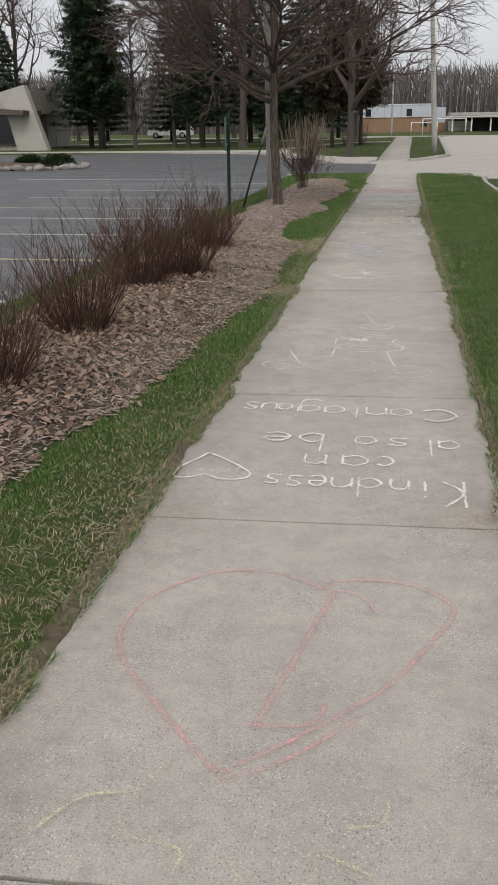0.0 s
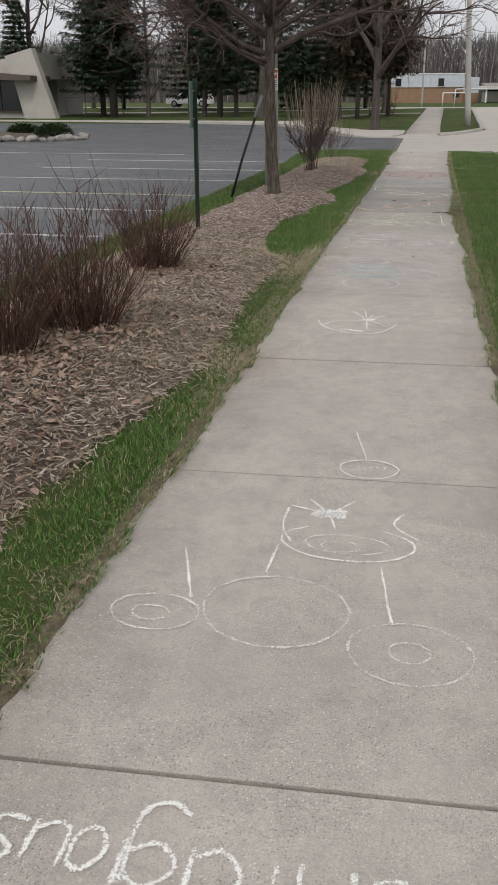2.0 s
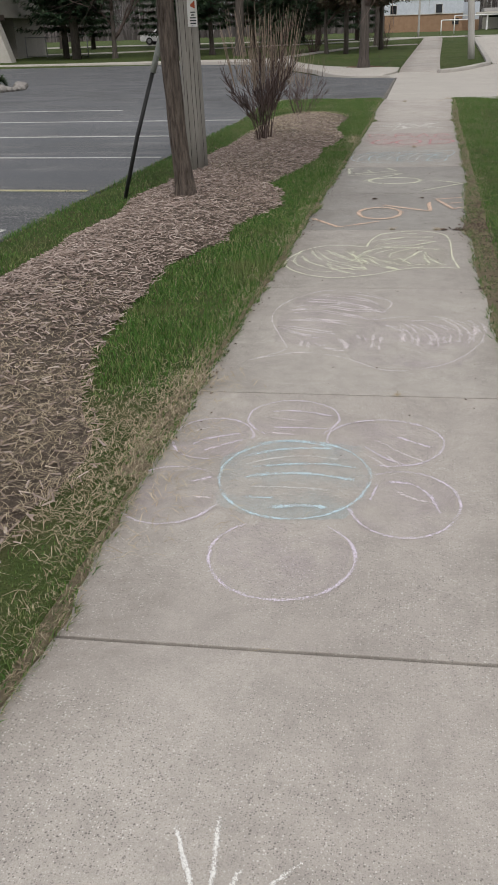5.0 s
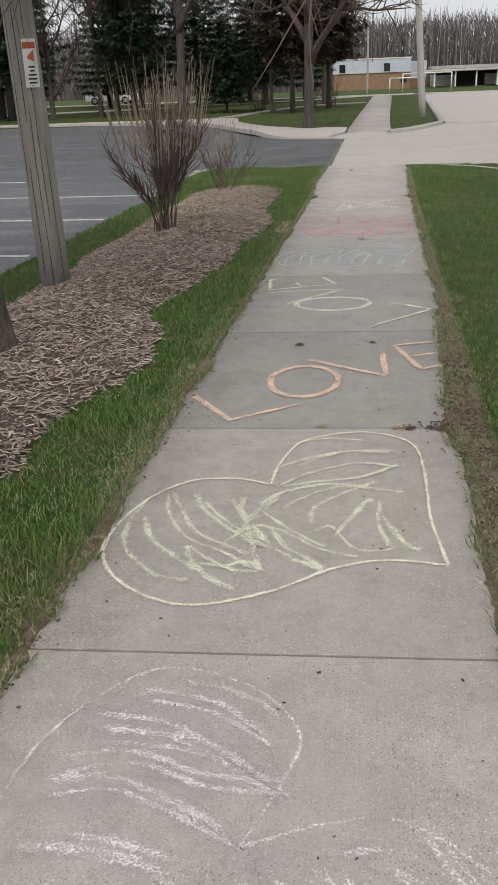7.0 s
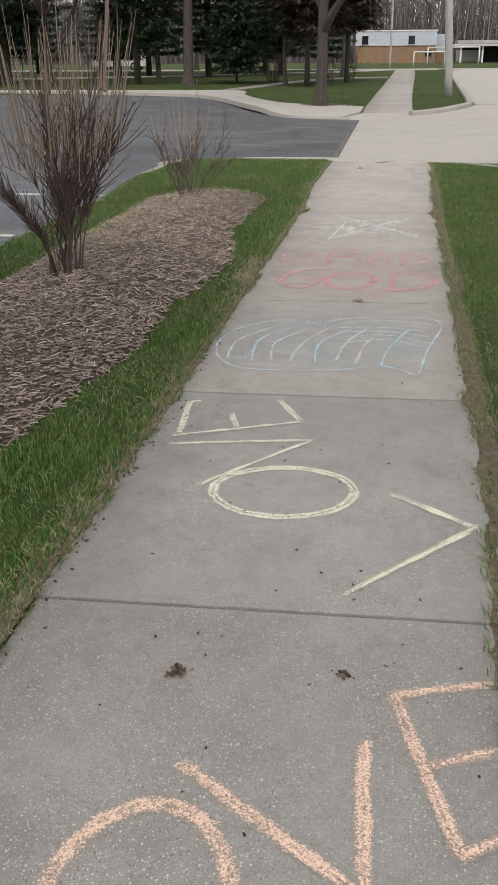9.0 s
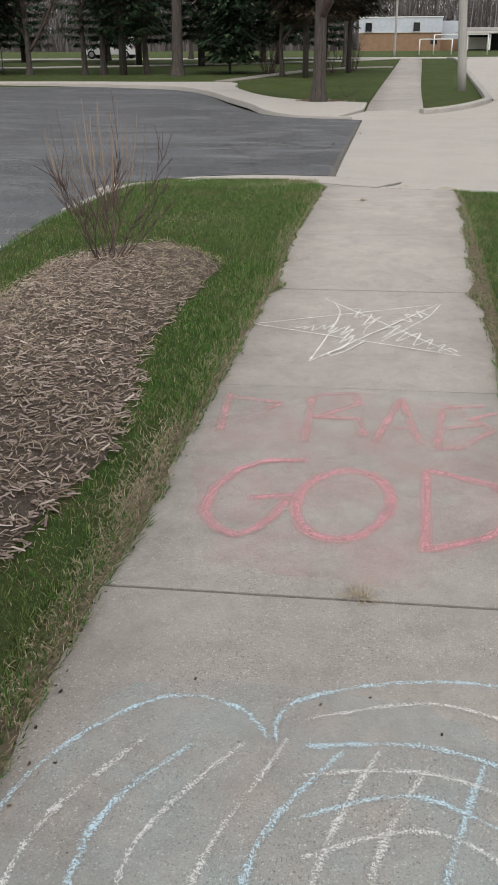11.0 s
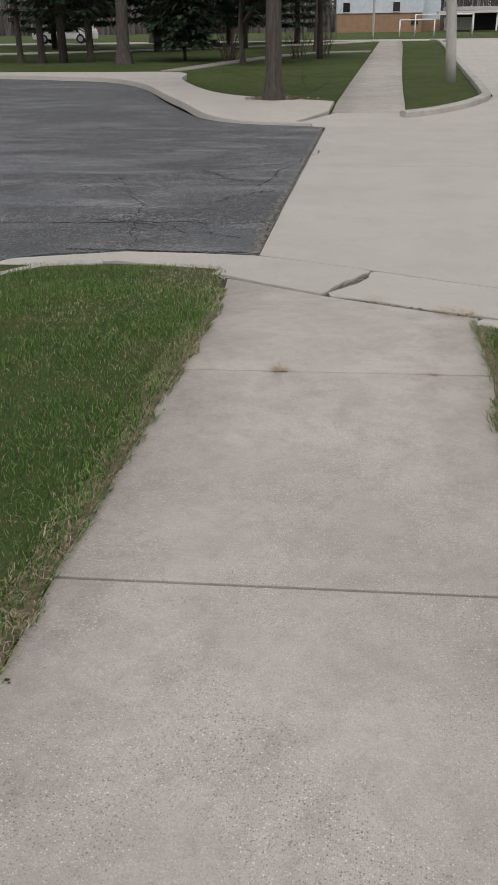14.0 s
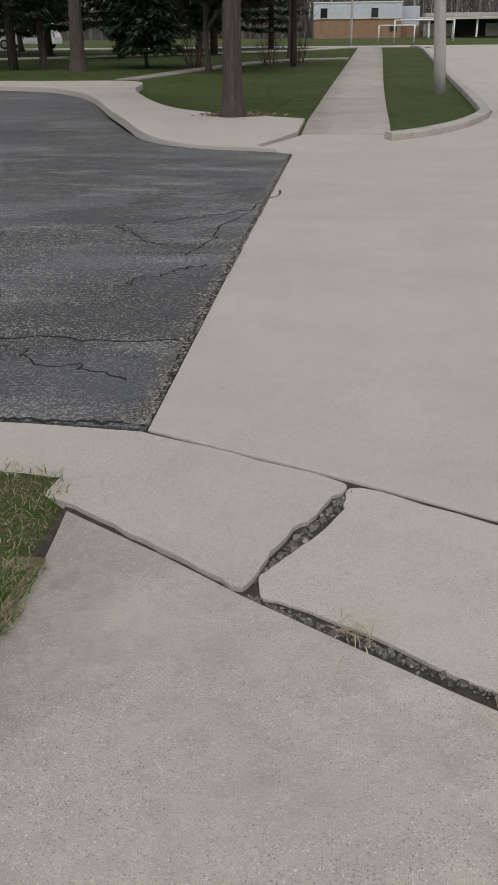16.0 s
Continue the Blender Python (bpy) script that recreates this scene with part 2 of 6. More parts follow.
M_TAN = plain("tan_brick", (0.25, 0.155, 0.095), (0.31, 0.2, 0.13), 1.4, 0.95)
M_CREAM = plain("cream_wall", (0.5, 0.47, 0.42), (0.58, 0.55, 0.5), 0.6, 0.9)
# near-black colour carries the shade of the school wing's recess
M_SHADE = plain("dark_recess_shade", (0.03, 0.03, 0.03), (0.05, 0.048, 0.045), 1, 0.9)
M_GREYROOF = plain("grey_roof", (0.3, 0.29, 0.28), (0.38, 0.37, 0.36), 0.7, 0.9)
M_STEEL = plain("galvanised_wire", (0.3, 0.3, 0.3), (0.4, 0.4, 0.4), 5, 0.6, 0.5)
M_SHRUBGREEN = island("juniper_green", [(0.03, 0.055, 0.02), (0.05, 0.085, 0.03), (0.075, 0.11, 0.045)], 0.7)
M_SOIL = plain("dark_soil", (0.02, 0.016, 0.013), (0.055, 0.044, 0.035), 14, 0.95, bumps=0.9, dist=0.02)
M_CREVICE = plain("gritty_soil", (0.06, 0.05, 0.042), (0.14, 0.12, 0.1), 26, 0.95, bumps=1.0, dist=0.02)
M_THATCH = plain("dry_thatch", (0.15, 0.118, 0.076), (0.29, 0.235, 0.155), 30, 0.95, bumps=1.0, dist=0.02)
M_MOUND = plain("mulch_ground", (0.085, 0.065, 0.05), (0.18, 0.142, 0.112), 22, 0.95, bumps=1.0, dist=0.02)


def ground_mat():
    n = Nodes("lawn")
    a = n.noise(0.35, 5, 0.6)
    b = n.noise(3.2, 5, 0.65)
    f = n.noise(70, 3, 0.7)
    c = n.mix(n.ramp(a, 0.35, 0.65), (0.05, 0.082, 0.02), (0.085, 0.108, 0.036))
    c = n.mix(n.ramp(b, 0.45, 0.72, 0, 0.8), c, (0.14, 0.12, 0.064))
    c = n.mix(n.ramp(f, 0.35, 0.7, 0, 0.6), c, (0.028, 0.05, 0.014))
    n.bump(f, 0.8, 0.04)
    return n.done(c, 0.95, 0, 0.1)


M_LAWN = ground_mat()


def chalk(name, colour, cover=0.5, dusty=0.0, banded=True):
    """Chalk that caught on the high grains of the concrete only."""
    n = Nodes(name)
    g = n.noise(165, 4, 0.9)
    p = n.noise(9, 4, 0.65)
    thr = n.math("ADD", n.ramp(p, 0.3, 0.7, 0.07, -0.06), 0.62 - cover * 0.28)
    if banded:
        at = n.t.nodes.new("ShaderNodeAttribute")
        at.attribute_name = "profile"
        thr = n.math("ADD", thr, n.ramp(at.outputs["Fac"], 0.0, 0.75, 0.13, 0.0))
    a = n.ramp(n.math("SUBTRACT", g, thr), 0.0, 0.03, dusty, 0.95)
    n.put(n.b.inputs["Alpha"], a)
    return n.done(n.mix(n.ramp(g, 0.4, 0.7), tuple(v * 0.85 for v in colour), colour), 0.95, 0, 0.1)


def chalk_dust(name, colour, most):
    """A rubbed film of chalk that thins out in patches."""
    n = Nodes(name)
    p = n.noise(4.5, 4, 0.6)
    g = n.noise(230, 3, 0.8)
    a = n.math("MULTIPLY", n.ramp(p, 0.36, 0.66, 0.0, most), n.ramp(g, 0.3, 0.6, 0.4, 1.3))
    n.put(n.b.inputs["Alpha"], a)
    return n.done(colour, 0.95, 0, 0.1)


C_WHITE = chalk("white_chalk", (0.84, 0.82, 0.78), 0.68, 0.05)
C_FAINT = chalk("faint_white_chalk", (0.76, 0.73, 0.7), 0.47, 0.02)
C_PINK = chalk("pink_chalk", (0.8, 0.4, 0.43), 0.38, 0.22)
C_PINKF = chalk("faint_pink_chalk", (0.76, 0.4, 0.41), 0.35, 0.1)
C_YELLOW = chalk("pale_yellow_chalk", (0.8, 0.79, 0.62), 0.64, 0.05)
C_YELLOWF = chalk("faint_yellow_chalk", (0.66, 0.62, 0.42), 0.42, 0.02)
C_YELLOWM = chalk("rubbed_yellow_chalk", (0.8, 0.8, 0.62), 0.46, 0.02)
C_ORANGE = chalk("orange_chalk", (0.83, 0.6, 0.46), 0.58, 0.12)
C_BLUE = chalk("pale_blue_chalk", (0.6, 0.75, 0.82), 0.48, 0.04)
C_LILAC = chalk("lilac_chalk", (0.76, 0.68, 0.78), 0.48, 0.04)
C_ROSE = chalk("pale_rose_chalk", (0.84, 0.76, 0.77), 0.38, 0.02)
C_DUSTB = chalk_dust("blue_chalk_dust", (0.46, 0.6, 0.62), 0.22)
C_DUSTP = chalk_dust("pink_chalk_dust", (0.7, 0.4, 0.41), 0.19)
C_DUSTY = chalk_dust("yellow_chalk_dust", (0.6, 0.58, 0.42), 0.14)
C_DUSTL = chalk_dust("lilac_chalk_dust", (0.56, 0.47, 0.53), 0.16)

# ---- mesh helpers ----


def obj(name, mesh, material=None, parent=None, label=""):
    ob = new(name, mesh)
    if material and not mesh.materials:
        mesh.materials.append(material)
    if parent:
        ob.parent = parent
    if label:
        ob["label"] = label
    return ob


def part(name, bm, material, parent, label="", smooth=False):
    me = bpy.data.meshes.new(name)
    bm.to_mesh(me)
    bm.free()
    if smooth:
        me.shade_smooth()
    return obj(name, me, material, parent, label)


def raw(name, verts, faces, material, parent=None, label="", smooth=False):
    me = bpy.data.meshes.new(name)
    me.from_pydata([tuple(v) for v in verts], [], faces)
    me.update()
    if smooth:
        me.shade_smooth()
    return obj(name, me, material, parent, label)


def thing(name, at, label, category, group="", kind=""):
    e = new(name)
    e.location = at
    return tagged(e, label, category, group, kind)


def box(bm, size, at=(0, 0, 0), rot=(0, 0, 0), bevel=0.0):
    m = pose(*at, *rot) @ Matrix.Diagonal((*size, 1))
    r = bmesh.ops.create_cube(bm, size=1, matrix=m)
    if bevel:
        es = {e for v in r["verts"] for e in v.link_edges}
        bmesh.ops.bevel(bm, geom=list(es), offset=bevel, segments=1, affect="EDGES")


def bmbox(size, at=(0, 0, 0), rot=(0, 0, 0), bevel=0.0):
    bm = bmesh.new()
    box(bm, size, at, rot, bevel)
    return bm


class Tubes:
    """Many tapered tubes in one mesh, written with plain lists."""

    def __init__(self):
        self.v, self.f = [], []

    def add(self, pts, rads, sides=5, cap=True):
        pts = [Vector(p) for p in pts]
        base = len(self.v)
        n = len(pts)
        up = Vector((0.31, 0.17, 0.93))
        for i, p in enumerate(pts):
            d = (pts[min(i + 1, n - 1)] - pts[max(i - 1, 0)])
            d = d.normalized() if d.length > 1e-9 else Vector((0, 0, 1))
            a = d.cross(up)
            if a.length < 0.08:
                a = d.cross(Vector((1, 0, 0)))
            a.normalize()
            b = d.cross(a)
            for k in range(sides):
                w = 2 * math.pi * k / sides
                self.v.append(p + (a * math.cos(w) + b * math.sin(w)) * rads[i])
        for i in range(n - 1):
            for k in range(sides):
                q = base + i * sides
                k2 = (k + 1) % sides
                self.f.append((q + k, q + k2, q + sides + k2, q + sides + k))
        if cap:
            self.f.append(tuple(base + k for k in range(sides))[::-1])
            self.f.append(tuple(base + (n - 1) * sides + k for k in range(sides)))

    def make(self, name, material, parent=None, label="", smooth=True):
        return raw(name, self.v, self.f, material, parent, label, smooth)


def sm(a, b, x):
    t = min(1, max(0, (x - a) / (b - a)))
    return t * t * (3 - 2 * t)


def surf(x, y):
    """Height of the walked surface: level, a dip at the drive, then a slow rise."""
    z = 0.065 * sm(25.2, 26.8, y) * sm(30.9, 29.2, y) - 0.10 * sm(29.2, 31.3, y) + 0.18 * sm(41.6, 45.2, y)
    z += 0.5 * sm(45, 92, y) * (1 - 0.5 * sm(-8, -25, x) * sm(95, 60, y)) if y > 45 else 0
    return z


def lotz(x, y):
    return -0.07 - 0.03 * sm(27, 31, y) + 0.14 * sm(45, 57, y)


def spline(pts, n=8, closed=False):
    """A smooth line through a few control points."""
    P = [Vector(p) for p in pts]
    out, m = [], len(P)
    for i in range(m if closed else m - 1):
        p1, p2 = P[i], P[(i + 1) % m]
        p0 = P[(i - 1) % m] if closed or i > 0 else p1
        p3 = P[(i + 2) % m] if closed or i + 2 < m else p2
        for k in range(n):
            t = k / n
            out.append(0.5 * ((2 * p1) + (p2 - p0) * t + (2 * p0 - 5 * p1 + 4 * p2 - p3) * t * t + (3 * p1 - p0 - 3 * p2 + p3) * t ** 3))
    if not closed:
        out.append(P[-1])
    return out


def slab(name, outline, material, height, thick=0.12, parent=None, label="", bevel=0.0, cuts=()):
    """A paved sheet with thickness over an outline; height(x, y) gives its top."""
    bm = bmesh.new()
    f = bm.faces.new([bm.verts.new((p[0], p[1], 0)) for p in outline])
    if f.normal.z < 0 or f.calc_area() and sum((outline[i][0] * outline[(i + 1) % len(outline)][1] - outline[(i + 1) % len(outline)][0] * outline[i][1]) for i in range(len(outline))) < 0:
        f.normal_flip()
    if thick:
        r = bmesh.ops.extrude_face_region(bm, geom=[f])
        top = [v for v in r["geom"] if isinstance(v, bmesh.types.BMVert)]
        bmesh.ops.translate(bm, verts=top, vec=(0, 0, thick))
        bmesh.ops.translate(bm, verts=bm.verts, vec=(0, 0, -thick))
        f.normal_flip()
        if bevel:
            es = [e for e in bm.edges if all(abs(v.co.z) < 1e-6 for v in e.verts)]
            bmesh.ops.bevel(bm, geom=es, offset=bevel, segments=2, affect="EDGES", profile=0.6)
    bmesh.ops.triangulate(bm, faces=[q for q in bm.faces if len(q.verts) > 4])
    for yy in cuts:
        bmesh.ops.bisect_plane(bm, geom=list(bm.verts) + list(bm.edges) + list(bm.faces), plane_co=(0, yy, 0), plane_no=(0, 1, 0))
    for v in bm.verts:
        v.co.z += height(v.co.x, v.co.y)
    bmesh.ops.recalc_face_normals(bm, faces=bm.faces)
    return part(name, bm, material, parent, label)


CUTS = (25.2, 25.8, 26.4, 27, 28.2, 29, 29.6, 30.2, 30.8, 31.4, 41.5, 42.2, 42.9, 43.6, 44.3, 45, 48, 52, 56, 60, 66, 72, 80, 88, 92)

# ---- the ground: one sheet to the horizon ----
HALF = 0.75           # half the sidewalk's width


def left_edge(y):
    """The sidewalk widens a little towards the drive."""
    return HALF + 0.045 * sm(8, 12.5, y) + 0.03 * sm(24.5, 27, y) + 0.15 * sm(29.2, 31.2, y)


VERGE = 2.62          # where the right verge meets the street


def soil(x, y):
    z = min(surf(x, y), lotz(x, y)) - 0.06 if x < -3.0 and y < 57 else surf(x, y) - 0.05
    if y < 31.6 and (x > 0.765 or x < -left_edge(y) - 0.012) and x < VERGE - 0.1 and x > -3.35:
        lift = 0.02 + 0.012 * noise.noise((x * 1.7, y * 1.1, 3.1))
        edge = sm(31.6, 31.2, y) if x < 0 else sm(30.0, 29.2, y)
        z = surf(x, y) - 0.05 + (0.05 + lift) * edge
    if y > 45.5 and not (-1.05 < x < 0.95):
        z += 0.03
    return z


def axis(spans):
    out = []
    for a, b, n in spans:
        out += [a + (b - a) * i / n for i in range(n)]
    return out + [spans[-1][1]]


gx = axis([(-700, -60, 8), (-60, -12, 12), (-12, -4, 12), (-4, -0.8, 20)]) + axis([(-0.755, 0.755, 4)]) + axis([(0.8, 2.7, 12), (2.8, 16, 10), (18, 60, 8), (80, 700, 6)])
gy = axis([(-60, -4, 8), (-4, 31, 150), (31.2, 46, 32), (46.5, 100, 40), (104, 220, 16), (240, 900, 8)])
gv = [(x, y, soil(x, y)) for y in gy for x in gx]
nx = len(gx)
gf = [(j * nx + i, j * nx + i + 1, (j + 1) * nx + i + 1, (j + 1) * nx + i) for j in range(len(gy) - 1) for i in range(nx - 1)]
tagged(raw("ground", gv, gf, M_LAWN, smooth=True), "spring lawn, green with dry brown patches", "lawn", kind="structure")

# ---- sidewalk: cast slabs with open joints ----
JOINTS = [-2.4, -0.56, 1.24, 3.06, 4.82, 6.6, 8.36, 10.28, 12.15, 14.0, 15.83, 17.61, 19.48, 21.34, 23.22, 25.19, 26.86, 28.72]
SKEW = 0.042          # the joints lie slightly askew
sidewalk = thing("pavement", (0, 0, 0), "grey concrete sidewalk of square cast slabs with chalk on it", "sidewalk", kind="structure")
bed = slab("joint_bed", [(-0.72, -2.4), (0.72, -2.4), (0.72, 29.9), (-0.72, 30.5)], M_SOIL, lambda x, y: surf(x, y) - 0.07, 0.05, sidewalk, "dark soil in the joints", cuts=CUTS)
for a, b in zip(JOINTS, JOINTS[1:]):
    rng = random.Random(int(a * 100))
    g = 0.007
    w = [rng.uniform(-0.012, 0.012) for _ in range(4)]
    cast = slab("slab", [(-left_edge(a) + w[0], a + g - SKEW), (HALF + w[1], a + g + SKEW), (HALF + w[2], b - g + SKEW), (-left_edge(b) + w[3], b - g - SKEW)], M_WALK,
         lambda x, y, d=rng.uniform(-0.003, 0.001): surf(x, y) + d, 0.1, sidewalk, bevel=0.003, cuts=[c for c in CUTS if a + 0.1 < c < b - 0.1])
    # slabs that start at y 15 to 19 are tinted cooler and darker, neighbours slightly
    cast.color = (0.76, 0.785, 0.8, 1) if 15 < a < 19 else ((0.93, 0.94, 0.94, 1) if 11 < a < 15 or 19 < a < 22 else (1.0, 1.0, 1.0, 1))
slab("slab", [(-HALF - 0.075, 28.686), (HALF, 28.77), (HALF + 0.02, 29.83), (0.42, 30.05), (-0.22, 30.5), (-0.55, 30.75), (-0.98, 31.03), (-0.93, 30.6), (-0.875, 29.9)], M_WALK,
     lambda x, y: surf(x, y), 0.1, sidewalk, bevel=0.007, cuts=CUTS)

# ---- drive apron, drive, street, lot ----
drive = thing("road", (0, 0, 0), "pale worn concrete drive with a broken apron", "drive", kind="structure")
slab("joint_bed", [(-1.0, 30.7), (0.7, 29.6), (2.7, 28.6), (3.0, 31.0), (-1.0, 32.4)], M_CREVICE, lambda x, y: surf(x, y) - 0.014, 0.04, drive, "dark soil in the cracks", cuts=CUTS)


def rough(pts, seed):
    """A broken edge through control points: short, uneven chips."""
    rg = random.Random(seed)
    return [p + Vector((rg.uniform(-0.007, 0.007), rg.uniform(-0.007, 0.007))) for p in spline(pts, 5)]


left_apron = rough([(-0.95, 31.05), (-0.62, 30.825), (-0.34, 30.615), (-0.22, 30.54), (-0.17, 30.74), (-0.09, 30.98), (-0.03, 31.05), (0.03, 31.22), (0.08, 31.37), (-0.3, 31.555), (-0.86, 31.78)], 1)
slab("apron_slab", left_apron + [Vector((-1.4, 31.82)), Vector((-2.0, 31.83)), Vector((-2.9, 31.5)), Vector((-3.36, 30.6)), Vector((-3.46, 29.0)), Vector((-3.3, 29.0)), Vector((-3.12, 30.25)), Vector((-2.65, 31.27)), Vector((-2.0, 31.5)), Vector((-1.4, 31.34)), Vector((-1.1, 31.12))],
     M_DRIVE, lambda x, y: surf(x, y) + 0.012 * sm(31.6, 31.0, y), 0.1, drive, "cracked apron slab", bevel=0.004, cuts=CUTS)
right_apron = rough([(-0.17, 30.5), (0.05, 30.4), (0.42, 30.14), (0.72, 29.94), (1.3, 29.6), (2.0, 29.0), (2.7, 27.9)], 2) + [Vector((3.1, 29.85))] + rough([(2.6, 30.09), (1.4, 30.74), (0.64, 31.11), (0.15, 31.335), (0.085, 31.16), (0.025, 31.0), (-0.11, 30.77), (-0.18, 30.62)], 3)
slab("apron_slab", right_apron, M_DRIVE, lambda x, y: surf(x, y) + 0.002, 0.1, drive, bevel=0.004, cuts=CUTS)
rim = spline([(-0.84, 31.81), (-0.3, 31.58), (0.12, 31.4), (0.64, 31.15), (1.4, 30.78), (2.6, 30.13), (4.5, 28.95)], 4)
slab("drive_slab", rim + [Vector((15, 28.95)), Vector((15, 36.95)), Vector((-0.92, 36.95))], M_DRIVE, surf, 0.1, drive, bevel=0.008, cuts=CUTS)
slab("drive_slab", [(-0.92, 36.965), (15, 36.965), (15, 41.7), (2.2, 42.6), (0.3, 42.3), (-0.96, 41.75)], M_DRIVE, surf, 0.1, drive, bevel=0.008, cuts=CUTS)
slab("gutter_slab", [(-0.96, 41.77), (0.3, 42.32), (2.2, 42.62), (15, 41.72), (15, 45.6), (2.6, 47), (2.35, 45.6), (1.7, 44.2), (0.62, 43.2), (0.4, 43.6), (-0.9, 43.6), (-1.6, 42.35)], M_DRIVE, lambda x, y: surf(x, y) - 0.004, 0.1, drive, bevel=0.006, cuts=CUTS)
street = thing("road", (0, 0, 0), "pale grey concrete street with cracked patches", "street", kind="structure")
slab("street_slab", [(VERGE + 0.12, -60), (15, -60), (15, 28.88), (4.5, 28.88), (3.1, 29.7), (2.72, 27.9)], M_DRIVE, lambda x, y: surf(x, y) - 0.1 * sm(29, 26, y), 0.1, street, cuts=CUTS)
slab("street_slab", [(2.62, 47), (15, 45.62), (30, 70), (34, 91), (4.6, 91), (3.4, 86), (3.15, 72), (2.8, 55)], M_DRIVE, lambda x, y: surf(x, y) + 0.008, 0.1, street, cuts=CUTS)
cross = thing("road", (0, 0, 0), "distant pale concrete cross street", "street", kind="structure")
slab("street_slab", [(-120, 91.02), (120, 91.02), (120, 97), (-120, 97)], M_DRIVE, lambda x, y: surf(x, y) + 0.02, 0.1, cross)

FAR_KERB = [(-0.98, 41.9), (-1.75, 42.2), (-2.7, 42.55), (-3.75, 43.7), (-5.1, 46.8), (-7.6, 52.6), (-10.9, 55.3), (-20, 57), (-70, 61)]
far_kerb = spline(FAR_KERB, 5)
corner = spline([(-3.46, 26.0), (-3.48, 29.0), (-3.38, 30.6), (-2.9, 31.52), (-2.0, 31.85), (-1.4, 31.84), (-0.85, 31.81)], 4)
lot = thing("parking_lot", (0, 0, 0), "sealed dark asphalt parking lot with worn pale streaks", "parking lot", kind="structure")
slab("asphalt", [Vector((-70, -40)), Vector((-3.42, -40))] + corner + [Vector((-0.9, 35)), Vector((-0.95, 41.75))] + far_kerb, M_ASPHALT, lotz, 0.1, lot, cuts=(27, 28, 29, 30, 31, 45, 47, 49, 51, 53, 55, 57))
M_TAR = plain("tar_dark_crack", (0.018, 0.017, 0.016), (0.035, 0.032, 0.029), 30, 0.9, bumps=0.8)
# painted bay lines
M_LINE = chalk("worn_white_line", (0.6, 0.59, 0.56), 0.62, 0.3, False)
M_LINEY = chalk("worn_yellow_line", (0.6, 0.55, 0.36), 0.62, 0.3, False)
for i, (yy, x1, m) in enumerate([(7.75, -3.5, M_LINE), (10.55, -3.5, M_LINEY), (13.3, -3.6, M_LINE), (15.9, -3.6, M_LINE), (18.1, -3.6, M_LINEY), (20.95, -3.55, M_LINE), (23.7, -3.55, M_LINE), (26.5, -3.5, M_LINE)]):
    bm = bmbox((5.4, 0.1, 0.004), (x1 - 2.7, yy, 0), (0, 0, 0))
    ob = part("bay_line", bm, m, lot, "worn painted bay line")
    ob.location.z = lotz(x1, yy) + 0.004
for yy, xa, xb in ((29.5, -13, -7),):
    bm = bmbox((xb - xa, 0.1, 0.004), ((xa + xb) / 2, yy, 0))
    ob = part("bay_line", bm, M_LINE, lot)
    ob.location.z = lotz(xa, yy) + 0.004
# tar-dark seams that wander over the asphalt


def crack(line, w0, w1, height, parent, seed, label=""):
    rg = random.Random(seed)
    v, f = [], []
    for i, (x, y) in enumerate(line):
        a, b = line[max(i - 1, 0)], line[min(i + 1, len(line) - 1)]
        d = Vector((b[0] - a[0], b[1] - a[1])).normalized()
        w = rg.uniform(w0, w1) * 0.5
        for s in (-w, w):
            px, py = x - d.y * s, y + d.x * s
            v.append((px, py, height(px, py) + 0.003))
        if i:
            f.append((2 * i - 2, 2 * i - 1, 2 * i + 1, 2 * i))
    return raw("crack", v, f, M_TAR, parent, label)


for k, (x0, y0, x1, y1, w) in enumerate([(-0.95, 33.1, -4.5, 32.7, 1), (-4.5, 32.7, -9, 34.2, 1), (-1.35, 35.2, -0.95, 38.5, 1), (-1.0, 39.5, -8.0, 40.2, 0.7), (-1.9, 31.9, -3.2, 36, 0.6), (-9, 20, -4, 12.4, 0.7), (-10, 12.1, -3.6, 12.0, 0.9), (-2.2, 36.4, -1.1, 37.2, 1.2), (-1.6, 34.2, -1.0, 34.9, 1.0), (-2.2, 36.4, -1.5, 35.6, 1.0), (-8, 40.2, -13, 47, 0.7), (-1.1, 32.4, -2.6, 33.2, 0.8), (-3.6, 22.2, -12, 22.6, 0.8), (-3.6, 14.6, -14, 14.9, 0.8)]):
    rng = random.Random(k)
    wander = [0.0, 0.0]
    line = []
    for i in range(40):
        wander = [c * 0.9 + rng.uniform(-0.05, 0.05) for c in wander]
        line.append((x0 + (x1 - x0) * i / 39 + wander[0], y0 + (y1 - y0) * i / 39 + wander[1]))
    crack(line, 0.006 * w, 0.022 * w, lotz, lot, k, "dark wandering crack")
rng = random.Random(5)
crack([(-0.872 - 0.00105 * i + 0.012 * noise.noise((i * 0.35, 1, 0)), 31.84 + i * 0.1) for i in range(100)], 0.025, 0.055, lotz, lot, 3, "ragged dark joint along the concrete")
crack([(-0.9 - 0.028 * i + 0, 31.86 + rng.uniform(-0.02, 0.02)) for i in range(60)], 0.012, 0.035, lotz, lot, 4, "ragged dark joint along the concrete")


